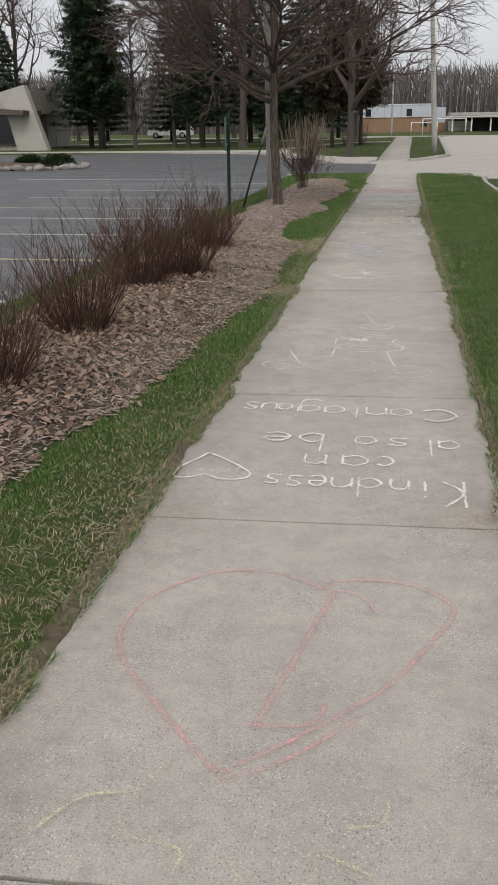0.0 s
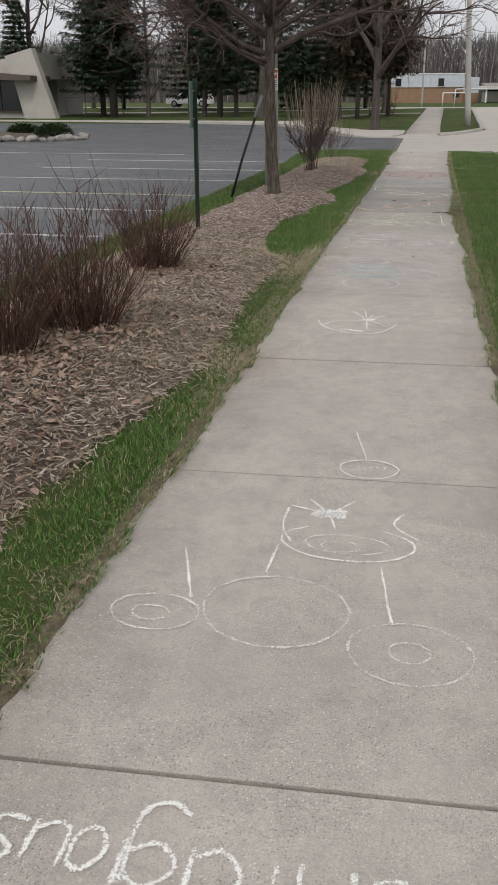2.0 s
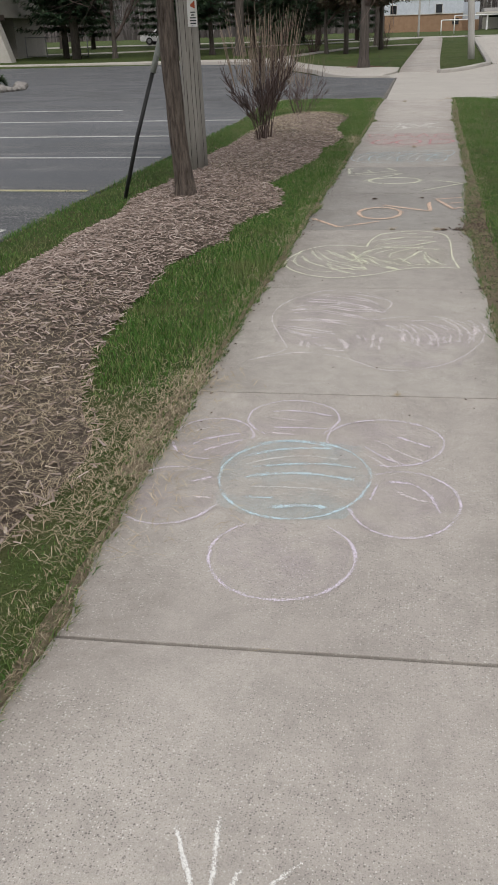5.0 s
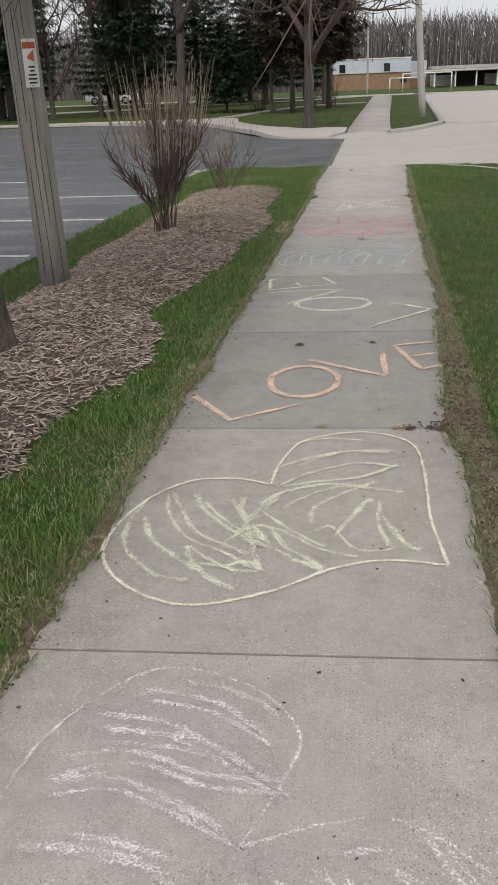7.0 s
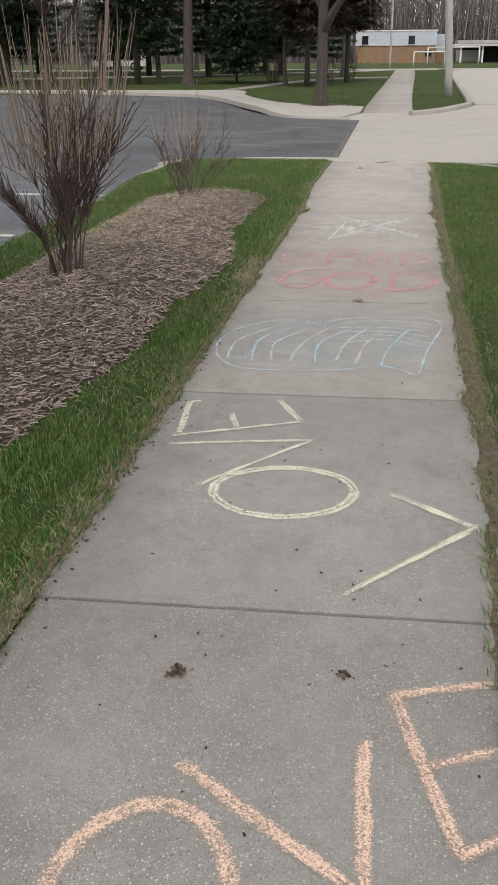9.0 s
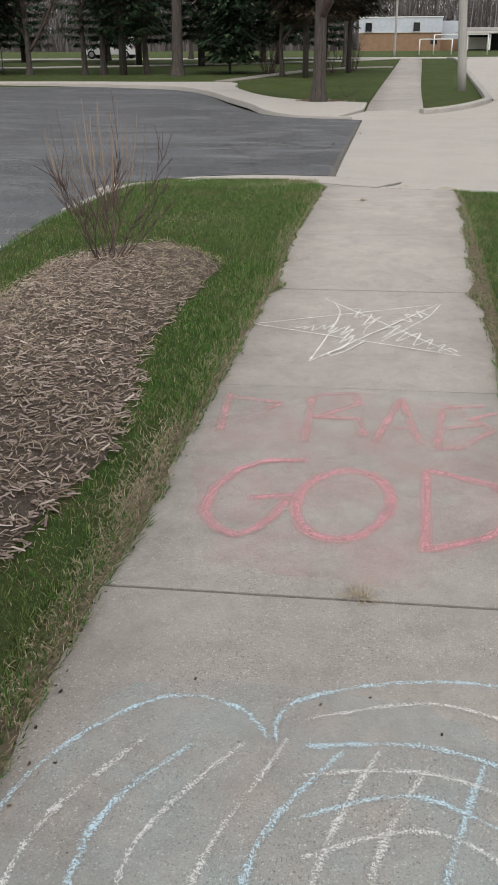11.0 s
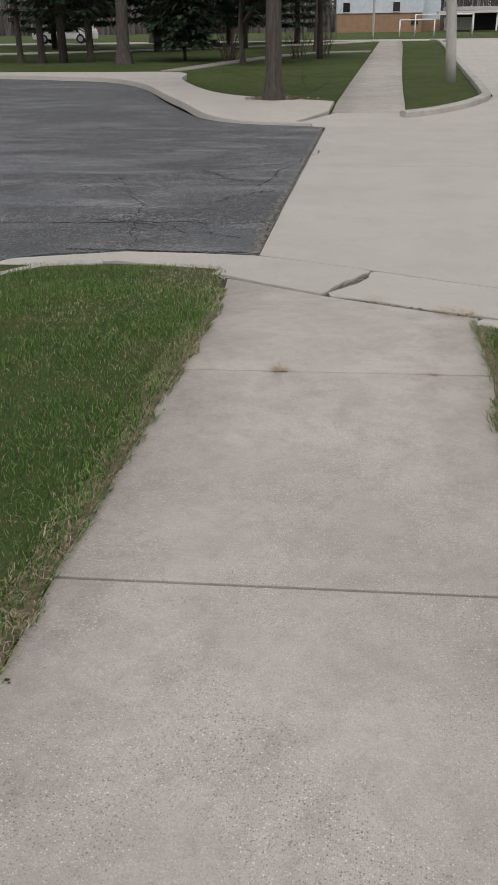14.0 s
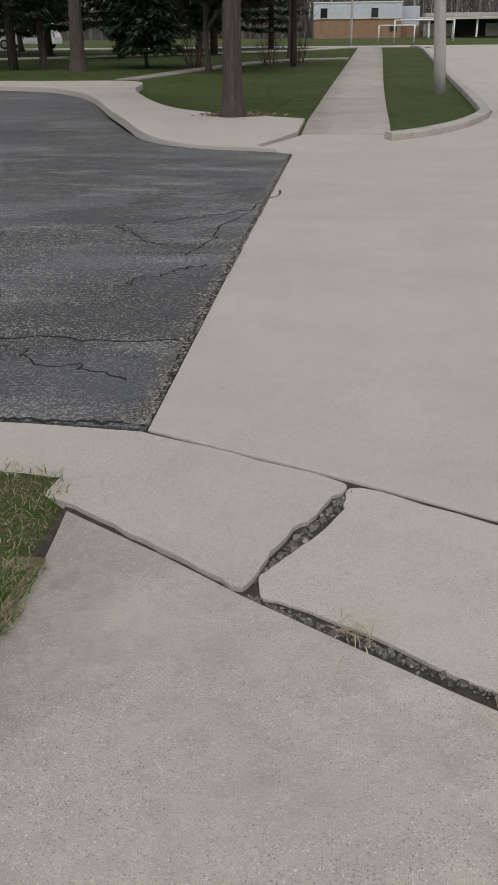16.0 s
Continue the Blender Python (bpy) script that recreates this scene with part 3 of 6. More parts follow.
def kerb(name, line, width, rise, height, parent):
    """A kerb of real section swept along a line."""
    sec = [(0, -0.1), (0, rise - 0.02), (0.02, rise), (width - 0.02, rise), (width, rise - 0.02), (width, -0.1)]
    v, f = [], []
    n = len(line)
    for i, p in enumerate(line):
        d = (Vector(line[min(i + 1, n - 1)]) - Vector(line[max(i - 1, 0)])).normalized()
        q = Vector((-d.y, d.x))
        for s, z in sec:
            x, y = p[0] + q.x * s, p[1] + q.y * s
            v.append((x, y, height(x, y) + z))
    k = len(sec)
    for i in range(n - 1):
        for j in range(k - 1):
            f.append((i * k + j, (i + 1) * k + j, (i + 1) * k + j + 1, i * k + j + 1))
    f += [tuple(range(k)), tuple(range((n - 1) * k, n * k))[::-1]]
    return raw(name, v, f, M_KERB, parent)


lot_walk = thing("pavement", (0, 0, 0), "curving concrete walk and kerb along the lot", "sidewalk", kind="structure")
inner = [Vector(p) for p in spline([(-70, 62.8), (-20, 58.6), (-11, 57.6), (-7.2, 57.2), (-6.3, 53.6), (-4.7, 49.2), (-3.3, 46.9), (-1.0, 45.3)], 5)]
slab("walk_slab", far_kerb[2:] + inner + [Vector((-1.02, 43.7)), Vector((-1.6, 42.45))], M_DRIVE, lambda x, y: max(surf(x, y), lotz(x, y) + 0.03) + 0.03, 0.16, lot_walk, "pale concrete", bevel=0.02, cuts=CUTS)
corner_kerb = thing("kerb", (0, 0, 0), "low pale concrete kerb round the grass corner", "kerb", kind="structure")
kerb("kerb_stone", list(reversed(spline([(-3.34, 27.6), (-3.31, 28.3), (-3.26, 29.0), (-3.05, 30.2), (-2.6, 31.22), (-2.1, 31.46)], 5))), 0.1, 0.03, lambda x, y: max(lotz(x, y), surf(x, y)), corner_kerb)
verge_kerb = thing("kerb", (0, 0, 0), "pale concrete kerb round the far grass verge", "kerb", kind="structure")
kerb("kerb_stone", spline([(0.55, 43.05), (1.2, 43.5), (1.9, 44.4), (2.35, 45.7), (2.58, 47.5), (2.8, 55), (3.15, 72), (3.4, 86), (3.0, 89.5)], 5), 0.22, 0.11, surf, verge_kerb)
street_kerb = thing("kerb", (0, 0, 0), "concrete kerb of the near verge", "kerb", kind="structure")
kerb("kerb_stone", spline([(VERGE, -40), (VERGE, 10), (VERGE, 25.5), (2.55, 27.2), (2.2, 28.4), (1.5, 29.25), (0.8, 29.7)], 5), 0.12, 0.03, surf, street_kerb)

far_walk = thing("pavement", (0, 0, 0), "distant concrete sidewalk between lawns", "sidewalk", kind="structure")
ys = [43.62] + [45.2 + 1.83 * i for i in range(25)] + [91.0]
for a, b in zip(ys, ys[1:]):
    rng = random.Random(int(a * 10))
    la, lb = (-0.95 + 0.4 * sm(45, 91, t) for t in (a, b))
    slab("slab", [(la, a + 0.012), (la + 1.5, a + 0.012), (lb + 1.5, b - 0.012), (lb, b - 0.012)], M_WALK, lambda x, y, d=rng.uniform(-0.006, 0.01): surf(x, y) + d, 0.1, far_walk, bevel=0.008)
lawn_path = thing("pavement", (0, 0, 0), "narrow concrete path crossing the far lawn", "path", kind="structure")
slab("path_slab", spline([(-7.4, 58.5), (-5.3, 66.6), (-3.5, 71.0), (-0.8, 72.6)], 5) + list(reversed(spline([(-8.2, 58.5), (-6.1, 67.4), (-4.0, 72.0), (-0.8, 73.8)], 5))), M_WALK, lambda x, y: surf(x, y) + 0.015, 0.05, lawn_path, cuts=CUTS)
park_path = thing("pavement", (0, 0, 0), "distant concrete path on the lawn", "path", kind="structure")
slab("path_slab", spline([(-70, 72), (-30, 74), (-12, 78), (-4, 84), (-0.6, 90.8)], 4) + list(reversed(spline([(-70, 74), (-30, 76), (-12, 80), (-4.5, 86), (-2.5, 90.9)], 4))), M_DRIVE, lambda x, y: surf(x, y) + 0.02, 0.05, park_path, cuts=CUTS)

# ---- the mulch bed ----


BED_EDGE = [(-3, -1.4), (3.8, -1.36), (4.5, -1.2), (5.5, -1.14), (6.9, -1.05), (7.8, -0.95), (8.6, -0.92), (9.2, -0.98), (9.9, -1.07),
            (10.7, -1.03), (11.2, -0.93), (11.9, -1.22), (12.7, -1.47), (14.4, -1.56), (15.2, -1.3), (15.7, -1.36), (16.7, -1.1), (17.4, -1.17),
            (18.0, -1.45), (18.8, -1.29), (20.1, -1.15), (20.9, -1.2), (22.2, -1.03), (22.9, -1.1), (23.4, -1.27), (24.4, -1.3), (25.7, -1.2)]


def bed_right(y):
    """Ragged edge between mulch and the strip of grass by the sidewalk."""
    i = max(0, min(len(BED_EDGE) - 2, sum(1 for q in BED_EDGE if q[0] <= y) - 1))
    (ya, xa), (yb, xb) = BED_EDGE[i], BED_EDGE[i + 1]
    base = xa + (xb - xa) * min(1, max(0, (y - ya) / (yb - ya)))
    return base + 0.05 * noise.noise((y * 2.6, 0.7, 0)) + 0.035 * noise.noise((y * 8.1, 5, 0))


def bed_left(y):
    return -2.85 + 0.12 * noise.noise((y * 0.9, 9, 0)) + 0.2 * sm(11, 14, y)


BED_END = 26.3


def in_bed(x, y):
    if y > BED_END:
        return False
    pinch = 0.6 * sm(BED_END - 1.0, BED_END, y) ** 2
    return bed_left(y) + pinch < x < bed_right(y) - pinch


def mound(x, y):
    t = (x - bed_left(y)) / (bed_right(y) - bed_left(y))
    return 0.015 + 0.10 * max(0, min(1, 4 * t * (1 - t))) * sm(BED_END + 0.1, BED_END - 1.2, y) + 0.018 * noise.noise((x * 3, y * 3, 1))


rows_y = [-3 + 0.12 * i for i in range(int((BED_END + 3) / 0.12) + 1)]
bv, bf = [], []
for y in rows_y:
    pinch = 0.6 * sm(BED_END - 1.0, BED_END, y) ** 2
    a, b = bed_left(y) + pinch, bed_right(y) - pinch
    for i in range(15):
        x = a + (b - a) * i / 14
        e = min(i, 14 - i)
        bv.append((x, y, surf(x, y) + mound(x, y) + (0.012 if e > 0 else -0.03)))
for j in range(len(rows_y) - 1):
    for i in range(14):
        q = j * 15 + i
        bf.append((q, q + 1, q + 16, q + 15))
mulch = tagged(raw("mulch_bed", bv, bf, M_MOUND, smooth=True), "long mounded bed of brown wood mulch beside the sidewalk", "mulch bed", kind="structure")

# soil and thatch that creep over the slabs' edges
edging = thing("edging_soil", (0, 0, 0), "strips of dry soil and thatch creeping over the sidewalk edge", "soil", kind="structure")


def creep(side, y):
    k = noise.noise((y * 1.4, side * 5, 0)) + 0.6 * noise.noise((y * 5.2, side * 9, 1)) + 0.35 * noise.noise((y * 15, side, 2))
    if side < 0:
        return max(0.004, 0.012 + 0.02 * sm(9, 7, y) + 0.05 * k + 0.06 * sm(24.98, 25.12, y) * sm(25.34, 25.2, y))
    bite = 0.06 * sm(24.9, 25.15, y) * sm(25.7, 25.25, y) + 0.05 * sm(15.3, 15.9, y) * sm(16.6, 16, y) + 0.06 * sm(13, 14.2, y) * sm(19, 17, y)
    return max(0.006, 0.015 + 0.055 * sm(28.6, 27, y) * sm(7, 11, y) + 0.045 * k + bite)


for side, y1 in ((-1, 30.7), (1, 29.6)):
    v, f = [], []
    k = int((y1 + 1) / 0.05)
    for i in range(k):
        y = -1 + i * 0.05
        c = creep(side, y)
        e = left_edge(y) if side < 0 else HALF
        for x, z in ((e + 0.1, 0.004), (e + 0.04, 0.012), (e, 0.014), (e - c * 0.6, 0.009), (e - c, 0.0005)):
            v.append((side * x, y, surf(side * x, y) + z * (1 + 0.5 * noise.noise((x * 30, y * 30, side)))))
    for i in range(k - 1):
        for j in range(4):
            q = i * 5 + j
            f.append((q, q + 5, q + 6, q + 1) if side > 0 else (q, q + 1, q + 6, q + 5))
    raw("soil_strip", v, f, M_THATCH, edging)

# loose chips, straw, leaves: uncountable litter in joined meshes


class Litter:
    def __init__(self):
        self.v, self.f = [], []

    def chip(self, x, y, z, l, w, h, yaw, pitch, roll):
        m = pose(x, y, z, math.degrees(roll), math.degrees(pitch), math.degrees(yaw))
        b = len(self.v)
        for p in ((-l, -w, 0), (l, -w * 0.7, 0), (l * 0.9, w, 0), (-l * 0.9, w * 0.8, 0), (-l * 0.8, 0, h), (l * 0.8, 0, h)):
            self.v.append(m @ Vector(p))
        self.f += [(b, b + 1, b + 5, b + 4), (b + 1, b + 2, b + 5), (b + 2, b + 3, b + 4, b + 5), (b + 3, b, b + 4)]

    def blade(self, x, y, z, h, w, yaw, lean, leanyaw, n=2):
        b = len(self.v)
        dx, dy = math.cos(yaw) * w, math.sin(yaw) * w
        lx, ly = math.cos(leanyaw) * lean * h, math.sin(leanyaw) * lean * h
        up = h / math.sqrt(1 + lean * lean)
        self.v += [(x - dx, y - dy, z), (x + dx, y + dy, z), (x + dx * 0.7 + lx * 0.4, y + dy * 0.7 + ly * 0.4, z + up * 0.6), (x - dx * 0.7 + lx * 0.4, y - dy * 0.7 + ly * 0.4, z + up * 0.6), (x + lx, y + ly, z + up)]
        self.f += [(b, b + 1, b + 2, b + 3), (b + 3, b + 2, b + 4)]

    def straw(self, x, y, z, l, w, yaw, tilt):
        b = len(self.v)
        c, s = math.cos(yaw), math.sin(yaw)
        ex, ey = c * l, s * l
        self.v += [(x - s * w, y + c * w, z), (x + s * w, y - c * w, z), (x + ex * 0.5 + s * w, y + ey * 0.5 - c * w, z + tilt * l * 0.5 + 0.008), (x + ex * 0.5 - s * w, y + ey * 0.5 + c * w, z + tilt * l * 0.5 + 0.008), (x + ex, y + ey, z + tilt * l * 0.6)]
        self.f += [(b, b + 1, b + 2, b + 3), (b + 3, b + 2, b + 4)]

    def leaf(self, x, y, z, l, yaw, a, c):
        m = pose(x, y, z, math.degrees(a), math.degrees(c), math.degrees(yaw))
        b = len(self.v)
        for p in ((-l, 0, 0), (-l * 0.3, -l * 0.5, 0.25 * l), (l * 0.5, -l * 0.4, 0.2 * l), (l, 0, 0.05 * l), (l * 0.45, l * 0.42, 0.22 * l), (-l * 0.35, l * 0.5, 0.28 * l), (0, 0, 0)):
            self.v.append(m @ Vector(p))
        self.f += [(b, b + 1, b + 6), (b + 1, b + 2, b + 6), (b + 2, b + 3, b + 6), (b + 3, b + 4, b + 6), (b + 4, b + 5, b + 6), (b + 5, b, b + 6)]

    def make(self, name, material, label, category):
        return tagged(raw(name, self.v, self.f, material), label, category, kind="stuff")


rng = random.Random(11)
U = rng.uniform
chips, leaves, straw = Litter(), Litter(), Litter()
for _ in range(125000):
    y = U(0.8, BED_END)
    x = U(-3.1, -0.75)
    if not in_bed(x, y):
        continue
    strawy = noise.noise((x * 0.8 + 4, y * 0.45, 0)) + 0.5 * sm(7.6, 9, y) * sm(12.6, 11, y) - 0.8 * sm(11.5, 14, y) * sm(22.8, 20, y) + 0.15 + 0.45 * sm(21, 23.5, y)
    z = surf(x, y) + mound(x, y) + U(0.006, 0.028)
    if U(-0.5, 1) < strawy and y < 27:
        straw.straw(x, y, z + 0.012, U(0.03, 0.11), U(0.0007, 0.0015), U(0, 6.28), U(-0.05, 0.22))
    elif y < 9.2 and U(0, 1) < 0.3 * sm(-1.0, -1.7, x) + 0.08:
        leaves.leaf(x, y, z + 0.012, U(0.014, 0.034), U(0, 6.28), U(-0.7, 0.7), U(-0.7, 0.7))
    else:
        k = U(0, 1) ** 2
        chips.chip(x, y, z, U(0.008, 0.022) + 0.025 * k, U(0.003, 0.007), U(0.0025, 0.006), U(0, 6.28), U(-0.35, 0.35), U(-0.4, 0.4))
for _ in range(36000):
    y = U(0.8, 12.4)
    x = U(-2.7, -0.85)
    if in_bed(x, y) and noise.noise((x * 0.9, y * 0.7, 5)) > U(-0.5, 0.5) - 0.2:
        straw.straw(x, y, surf(x, y) + mound(x, y) + U(0.012, 0.03), U(0.03, 0.1), U(0.0006, 0.0013), U(0, 6.28), U(-0.1, 0.2))
# straw tufts that lie over the sidewalk's edge
for cx, cy, n, r in ((-0.86, 12.15, 420, 0.13), (-0.9, 8.1, 900, 0.22), (-1.0, 11.0, 900, 0.24), (-0.95, 11.6, 700, 0.2), (-0.82, 2.9, 200, 0.2), (0.73, 3.15, 220, 0.12), (0.72, 8.45, 90, 0.08), (0.62, 29.93, 120, 0.05), (0.15, 30.3, 60, 0.05)):
    for _ in range(n):
        x, y = rng.gauss(cx, r), rng.gauss(cy, r)
        straw.straw(x, y, surf(x, y) + U(0.004, 0.035), U(0.03, 0.1), U(0.0007, 0.0016), U(0, 6.28), U(0, 0.2))
for cx, cy, n, r in ((0.05, 21.36, 60, 0.09), (-0.3, 28.71, 80, 0.09), (0.45, 28.74, 30, 0.06), (0.72, 29.9, 70, 0.1), (-0.84, 12.16, 60, 0.13), (0.16, 12.17, 24, 0.04), (-0.02, 15.84, 40, 0.05), (0.35, 15.84, 60, 0.06)):
    for _ in range(n):
        straw.straw(cx + rng.gauss(0, 0.012), cy + rng.gauss(0, 0.006), surf(cx, cy) - 0.004, r * U(0.4, 1.1), U(0.0007, 0.0013), U(0, 6.28), U(0.05, 0.8))
chips.make("wood_chips", M_CHIP, "weathered shredded wood mulch chips", "mulch")
leaves.make("leaf_litter", M_LEAF, "curled brown dead leaves on the mulch", "leaves")

# grass blades on the verges
grass, grass_dry = Litter(), Litter()


def green_left(x, y):
    return -3.28 < x < -0.01 - left_edge(y) - 0.03 * sm(30.3, 31.0, y) and not in_bed(x, y) and y < 31.36 + 0.16 * sm(-1.1, -1.6, x) - 0.05 * noise.noise((x * 5, 0, 0)) - 1.0 * sm(-2.3, -3.25, x) - 0.35 * sm(-1.2, -0.8, x)


def density(x, y):
    bare = 0
    if -1.7 < x < 0:
        bare = 0.55 * sm(5.4, 3.8, y) * sm(-1.3, -1.0, x) + 0.12 * sm(-0.95, -0.8, x)
        bare += 0.95 * sm(7.75, 7.95, y) * sm(8.6, 8.4, y) + 0.97 * sm(10.6, 10.9, y) * sm(12.1, 11.8, y) + 0.7 * sm(21.5, 21.8, y) * sm(22.7, 22.4, y) * sm(-1.05, -0.9, x)
        bare += 0.6 * sm(11.9, 12.05, y) * sm(12.9, 12.5, y) * sm(-1.05, -0.92, x)
    corner = 0.7 * sm(29.9, 30.8, y) * sm(-1.9, -1.2, x) if x < 0 else 0
    return 1 - bare - corner - 0.5 * max(0, noise.noise((x * 1.1, y * 0.9, 7))) - 0.4 * max(0, noise.noise((x * 4, y * 3, 17)))


def tuft(x, y, tall):
    if U(0, 1) < (0.025 if 12 < y < 20.5 or x > 1.3 else 0.05):
        grass_dry.blade(x, y, soil(x, y) - 0.01, tall * U(0.35, 0.8), U(0.001, 0.002), U(0, 6.28), U(0.3, 1.3), U(0, 6.28))
        return
    if U(0, 1) > density(x, y):
        if U(0, 1) < 0.3:
            straw.straw(x, y, soil(x, y) + U(0.003, 0.02), U(0.02, 0.055), U(0.0006, 0.0012), U(0, 6.28), U(0, 0.35))
        return
    h = tall * U(0.5, 1.15) * (0.75 + 0.45 * noise.noise((x * 1.6, y * 1.6, 2)))
    grass.blade(x, y, soil(x, y) - 0.012, max(0.02, h), U(0.0017, 0.0034), U(0, 6.28), U(0.1, 1.0), U(0, 6.28))


def sow(x0, x1, y0, y1, per, tall, ok=None, wide=1.0):
    for _ in range(int((x1 - x0) * (y1 - y0) * per)):
        x, y = U(x0, x1), U(y0, y1)
        if ok is None or ok(x, y):
            tuft(x, y, tall)


def lush(y):
    return 0.075 if 12.2 < y < 19 or 5.5 < y < 7.2 else 0.058


for k in range(32):
    y0 = 0.6 + k * 0.967
    per = 8500 if k < 26 else 6500
    sow(-1.75, -0.76, y0, y0 + 0.965, per, lush(y0), green_left)
sow(-3.28, -1.7, 25.0, 31.5, 4200, 0.06, green_left)
sow(-3.28, -2.55, 9, 25.0, 3300, 0.065, green_left)
sow(-3.28, -2.6, 1, 9, 1600, 0.065, green_left)
sow(0.765, 1.25, 2.5, 29.75, 5200, 0.055)
sow(1.25, 1.9, 6.0, 29.4, 3400, 0.06)
sow(1.9, 2.58, 12.0, 28.0, 2000, 0.06)
# ragged fringe leaning over the slabs
for _ in range(150000):
    y = U(0.8, 30.6)
    side = -1 if U(0, 1) < 0.6 else 1
    if side > 0 and y > 29.7:
        continue
    if noise.noise((y * 3.1, side * 3, 4)) + 0.5 * noise.noise((y * 9, side, 8)) < U(-0.45, 0.15):
        continue
    x = side * ((left_edge(y) if side < 0 else HALF) + 0.13 - U(0, 1) * (0.15 + max(0, creep(side, y))))
    if U(0, 1) < 0.58:
        grass.blade(x, y, surf(x, y) + 0.004, U(0.014, 0.044), U(0.0013, 0.0027), U(0, 6.28), U(0.3, 1.5), math.pi * (0 if side < 0 else 1) + U(-1.4, 1.4))
    else:
        straw.straw(x, y, surf(x, y) + U(0.006, 0.022), U(0.015, 0.05), U(0.0005, 0.001), U(0, 6.28), U(-0.1, 0.25))
tagged(grass.make("grass", M_BLADE, "short green spring grass mixed with dry blades", "grass"))
grass_dry.make("dry_grass", M_STRAW, "dry tan blades among the green grass", "grass")
straw.make("dry_grass_litter", M_STRAW, "pale dry grass clippings and straw", "dry grass")
crumbs = Litter()
for _ in range(4200):
    y = U(11.5, 29.5)
    near = U(0, 1) < 0.75
    side = -1 if U(0, 1) < 0.4 else 1
    x = side * ((left_edge(y) if side < 0 else HALF) + 0.03 - abs(rng.gauss(0, 0.05))) if near else U(-0.7, 0.7)
    if not near and (U(0, 1) < 0.75 or y > 21):
        continue
    if near and y > 21 and U(0, 1) < 0.9:
        continue
    k = U(0.0018, 0.0055) if near else U(0.0018, 0.004)
    crumbs.chip(x, y, surf(x, y) + 0.003, k * 1.5, k, k, U(0, 6.28), U(-0.3, 0.3), U(-0.3, 0.3))
for cx, cy, n, r in ((0.73, 15.9, 620, 0.07), (0.74, 16.7, 620, 0.055), (0.75, 15.0, 420, 0.045), (0.75, 17.5, 300, 0.04), (0.4, 15.84, 60, 0.014), (0.56, 15.86, 90, 0.03), (0.66, 14.05, 60, 0.03), (-0.25, 17.27, 34, 0.014), (0.2, 17.33, 12, 0.014), (0.78, 14.6, 200, 0.05), (0.8, 17.5, 160, 0.05)):
    for _ in range(n):
        x, y = cx + rng.gauss(0, r), cy + rng.gauss(0, r * 3 if n > 100 else r)
        k = U(0.002, 0.006)
        crumbs.chip(x, y, surf(x, y) + 0.004, k * 1.6, k, k, U(0, 6.28), U(-0.4, 0.4), U(-0.4, 0.4))
for _ in range(2600):
    y = rng.gauss(15.8, 1.1)
    x = HALF + 0.06 - abs(rng.gauss(0, 0.06 + 0.05 * sm(1.2, 0, abs(y - 15.9))))
    k = U(0.002, 0.006)
    crumbs.chip(x, y, surf(x, y) + 0.012, k * 1.8, k, k * 0.8, U(0, 6.28), U(-0.5, 0.5), U(-0.5, 0.5))
crumbs.make("bark_crumbs", M_CRUMB, "dark crumbs of bark and leaf on the concrete", "debris")
pebbles = Litter()
for _ in range(700):
    t = U(0, 1)
    if U(0, 1) < 0.45:
        x, y = -0.2 + 0.31 * t + rng.gauss(0, 0.012), 30.6 + 0.72 * t + rng.gauss(0, 0.012)
    else:
        x, y = -0.2 + 1.0 * t + rng.gauss(0, 0.01), 30.5 - 0.6 * t + rng.gauss(0, 0.014)
    k = U(0.003, 0.009) * (1.7 if U(0, 1) < 0.12 else 0.8)
    pebbles.chip(x, y, surf(x, y) - 0.012, k, k * 0.8, k * 1.2, U(0, 6.28), U(-0.4, 0.4), U(-0.4, 0.4))
for _ in range(2000):
    y = 31.86 + 9.5 * U(0, 1) ** 1.6
    x = -0.85 - 0.0105 * (y - 31.86) - abs(rng.gauss(0, 0.045 + 0.1 * max(0, noise.noise((y * 0.9, 3, 0)))))
    k = U(0.003, 0.009)
    pebbles.chip(x, y, lotz(x, y) + 0.001, k * 1.4, k, k * 0.8, U(0, 6.28), U(-0.4, 0.4), U(-0.4, 0.4))
pebbles.make("gravel", M_STONE, "loose pebbles in the cracked apron and along the asphalt rim", "gravel")

# ---- chalk on the slabs ----
LAYER = [0]


def ribbon(name, pts, width, material, parent, wob=0.0, seed=0):
    """One chalk stroke: a thin dusty band along a line on the concrete."""
    LAYER[0] += 1
    lift = 0.0022 + 0.00012 * (LAYER[0] % 28)
    rng = random.Random(seed + LAYER[0])
    P = [Vector((p[0], p[1])) for p in pts]
    v, f = [], []
    n = len(P)
    for i, p in enumerate(P):
        d = P[min(i + 1, n - 1)] - P[max(i - 1, 0)]
        d = d.normalized() if d.length > 1e-9 else Vector((1, 0))
        q = Vector((-d.y, d.x))
        w = width * 0.62 * rng.uniform(0.75, 1.2)
        p = p + q * rng.uniform(-wob, wob)
        for s in (-w, 0, w):
            x, y = p.x + q.x * s, p.y + q.y * s
            v.append((x, y, surf(x, y) + lift + 0.0009 * i / n))
        if i:
            a = 3 * i - 3
            f += [(a, a + 1, a + 4, a + 3), (a + 1, a + 2, a + 5, a + 4)]
    ob = raw(name, v, f, material, parent)
    prof = ob.data.attributes.new("profile", "FLOAT", "POINT")
    ends = [min(1.0, 0.45 + 0.35 * min(i, n - 1 - i)) for i in range(n)]
    prof.data.foreach_set("value", [c for e in ends for c in (0.0, e, 0.0)])
    return ob


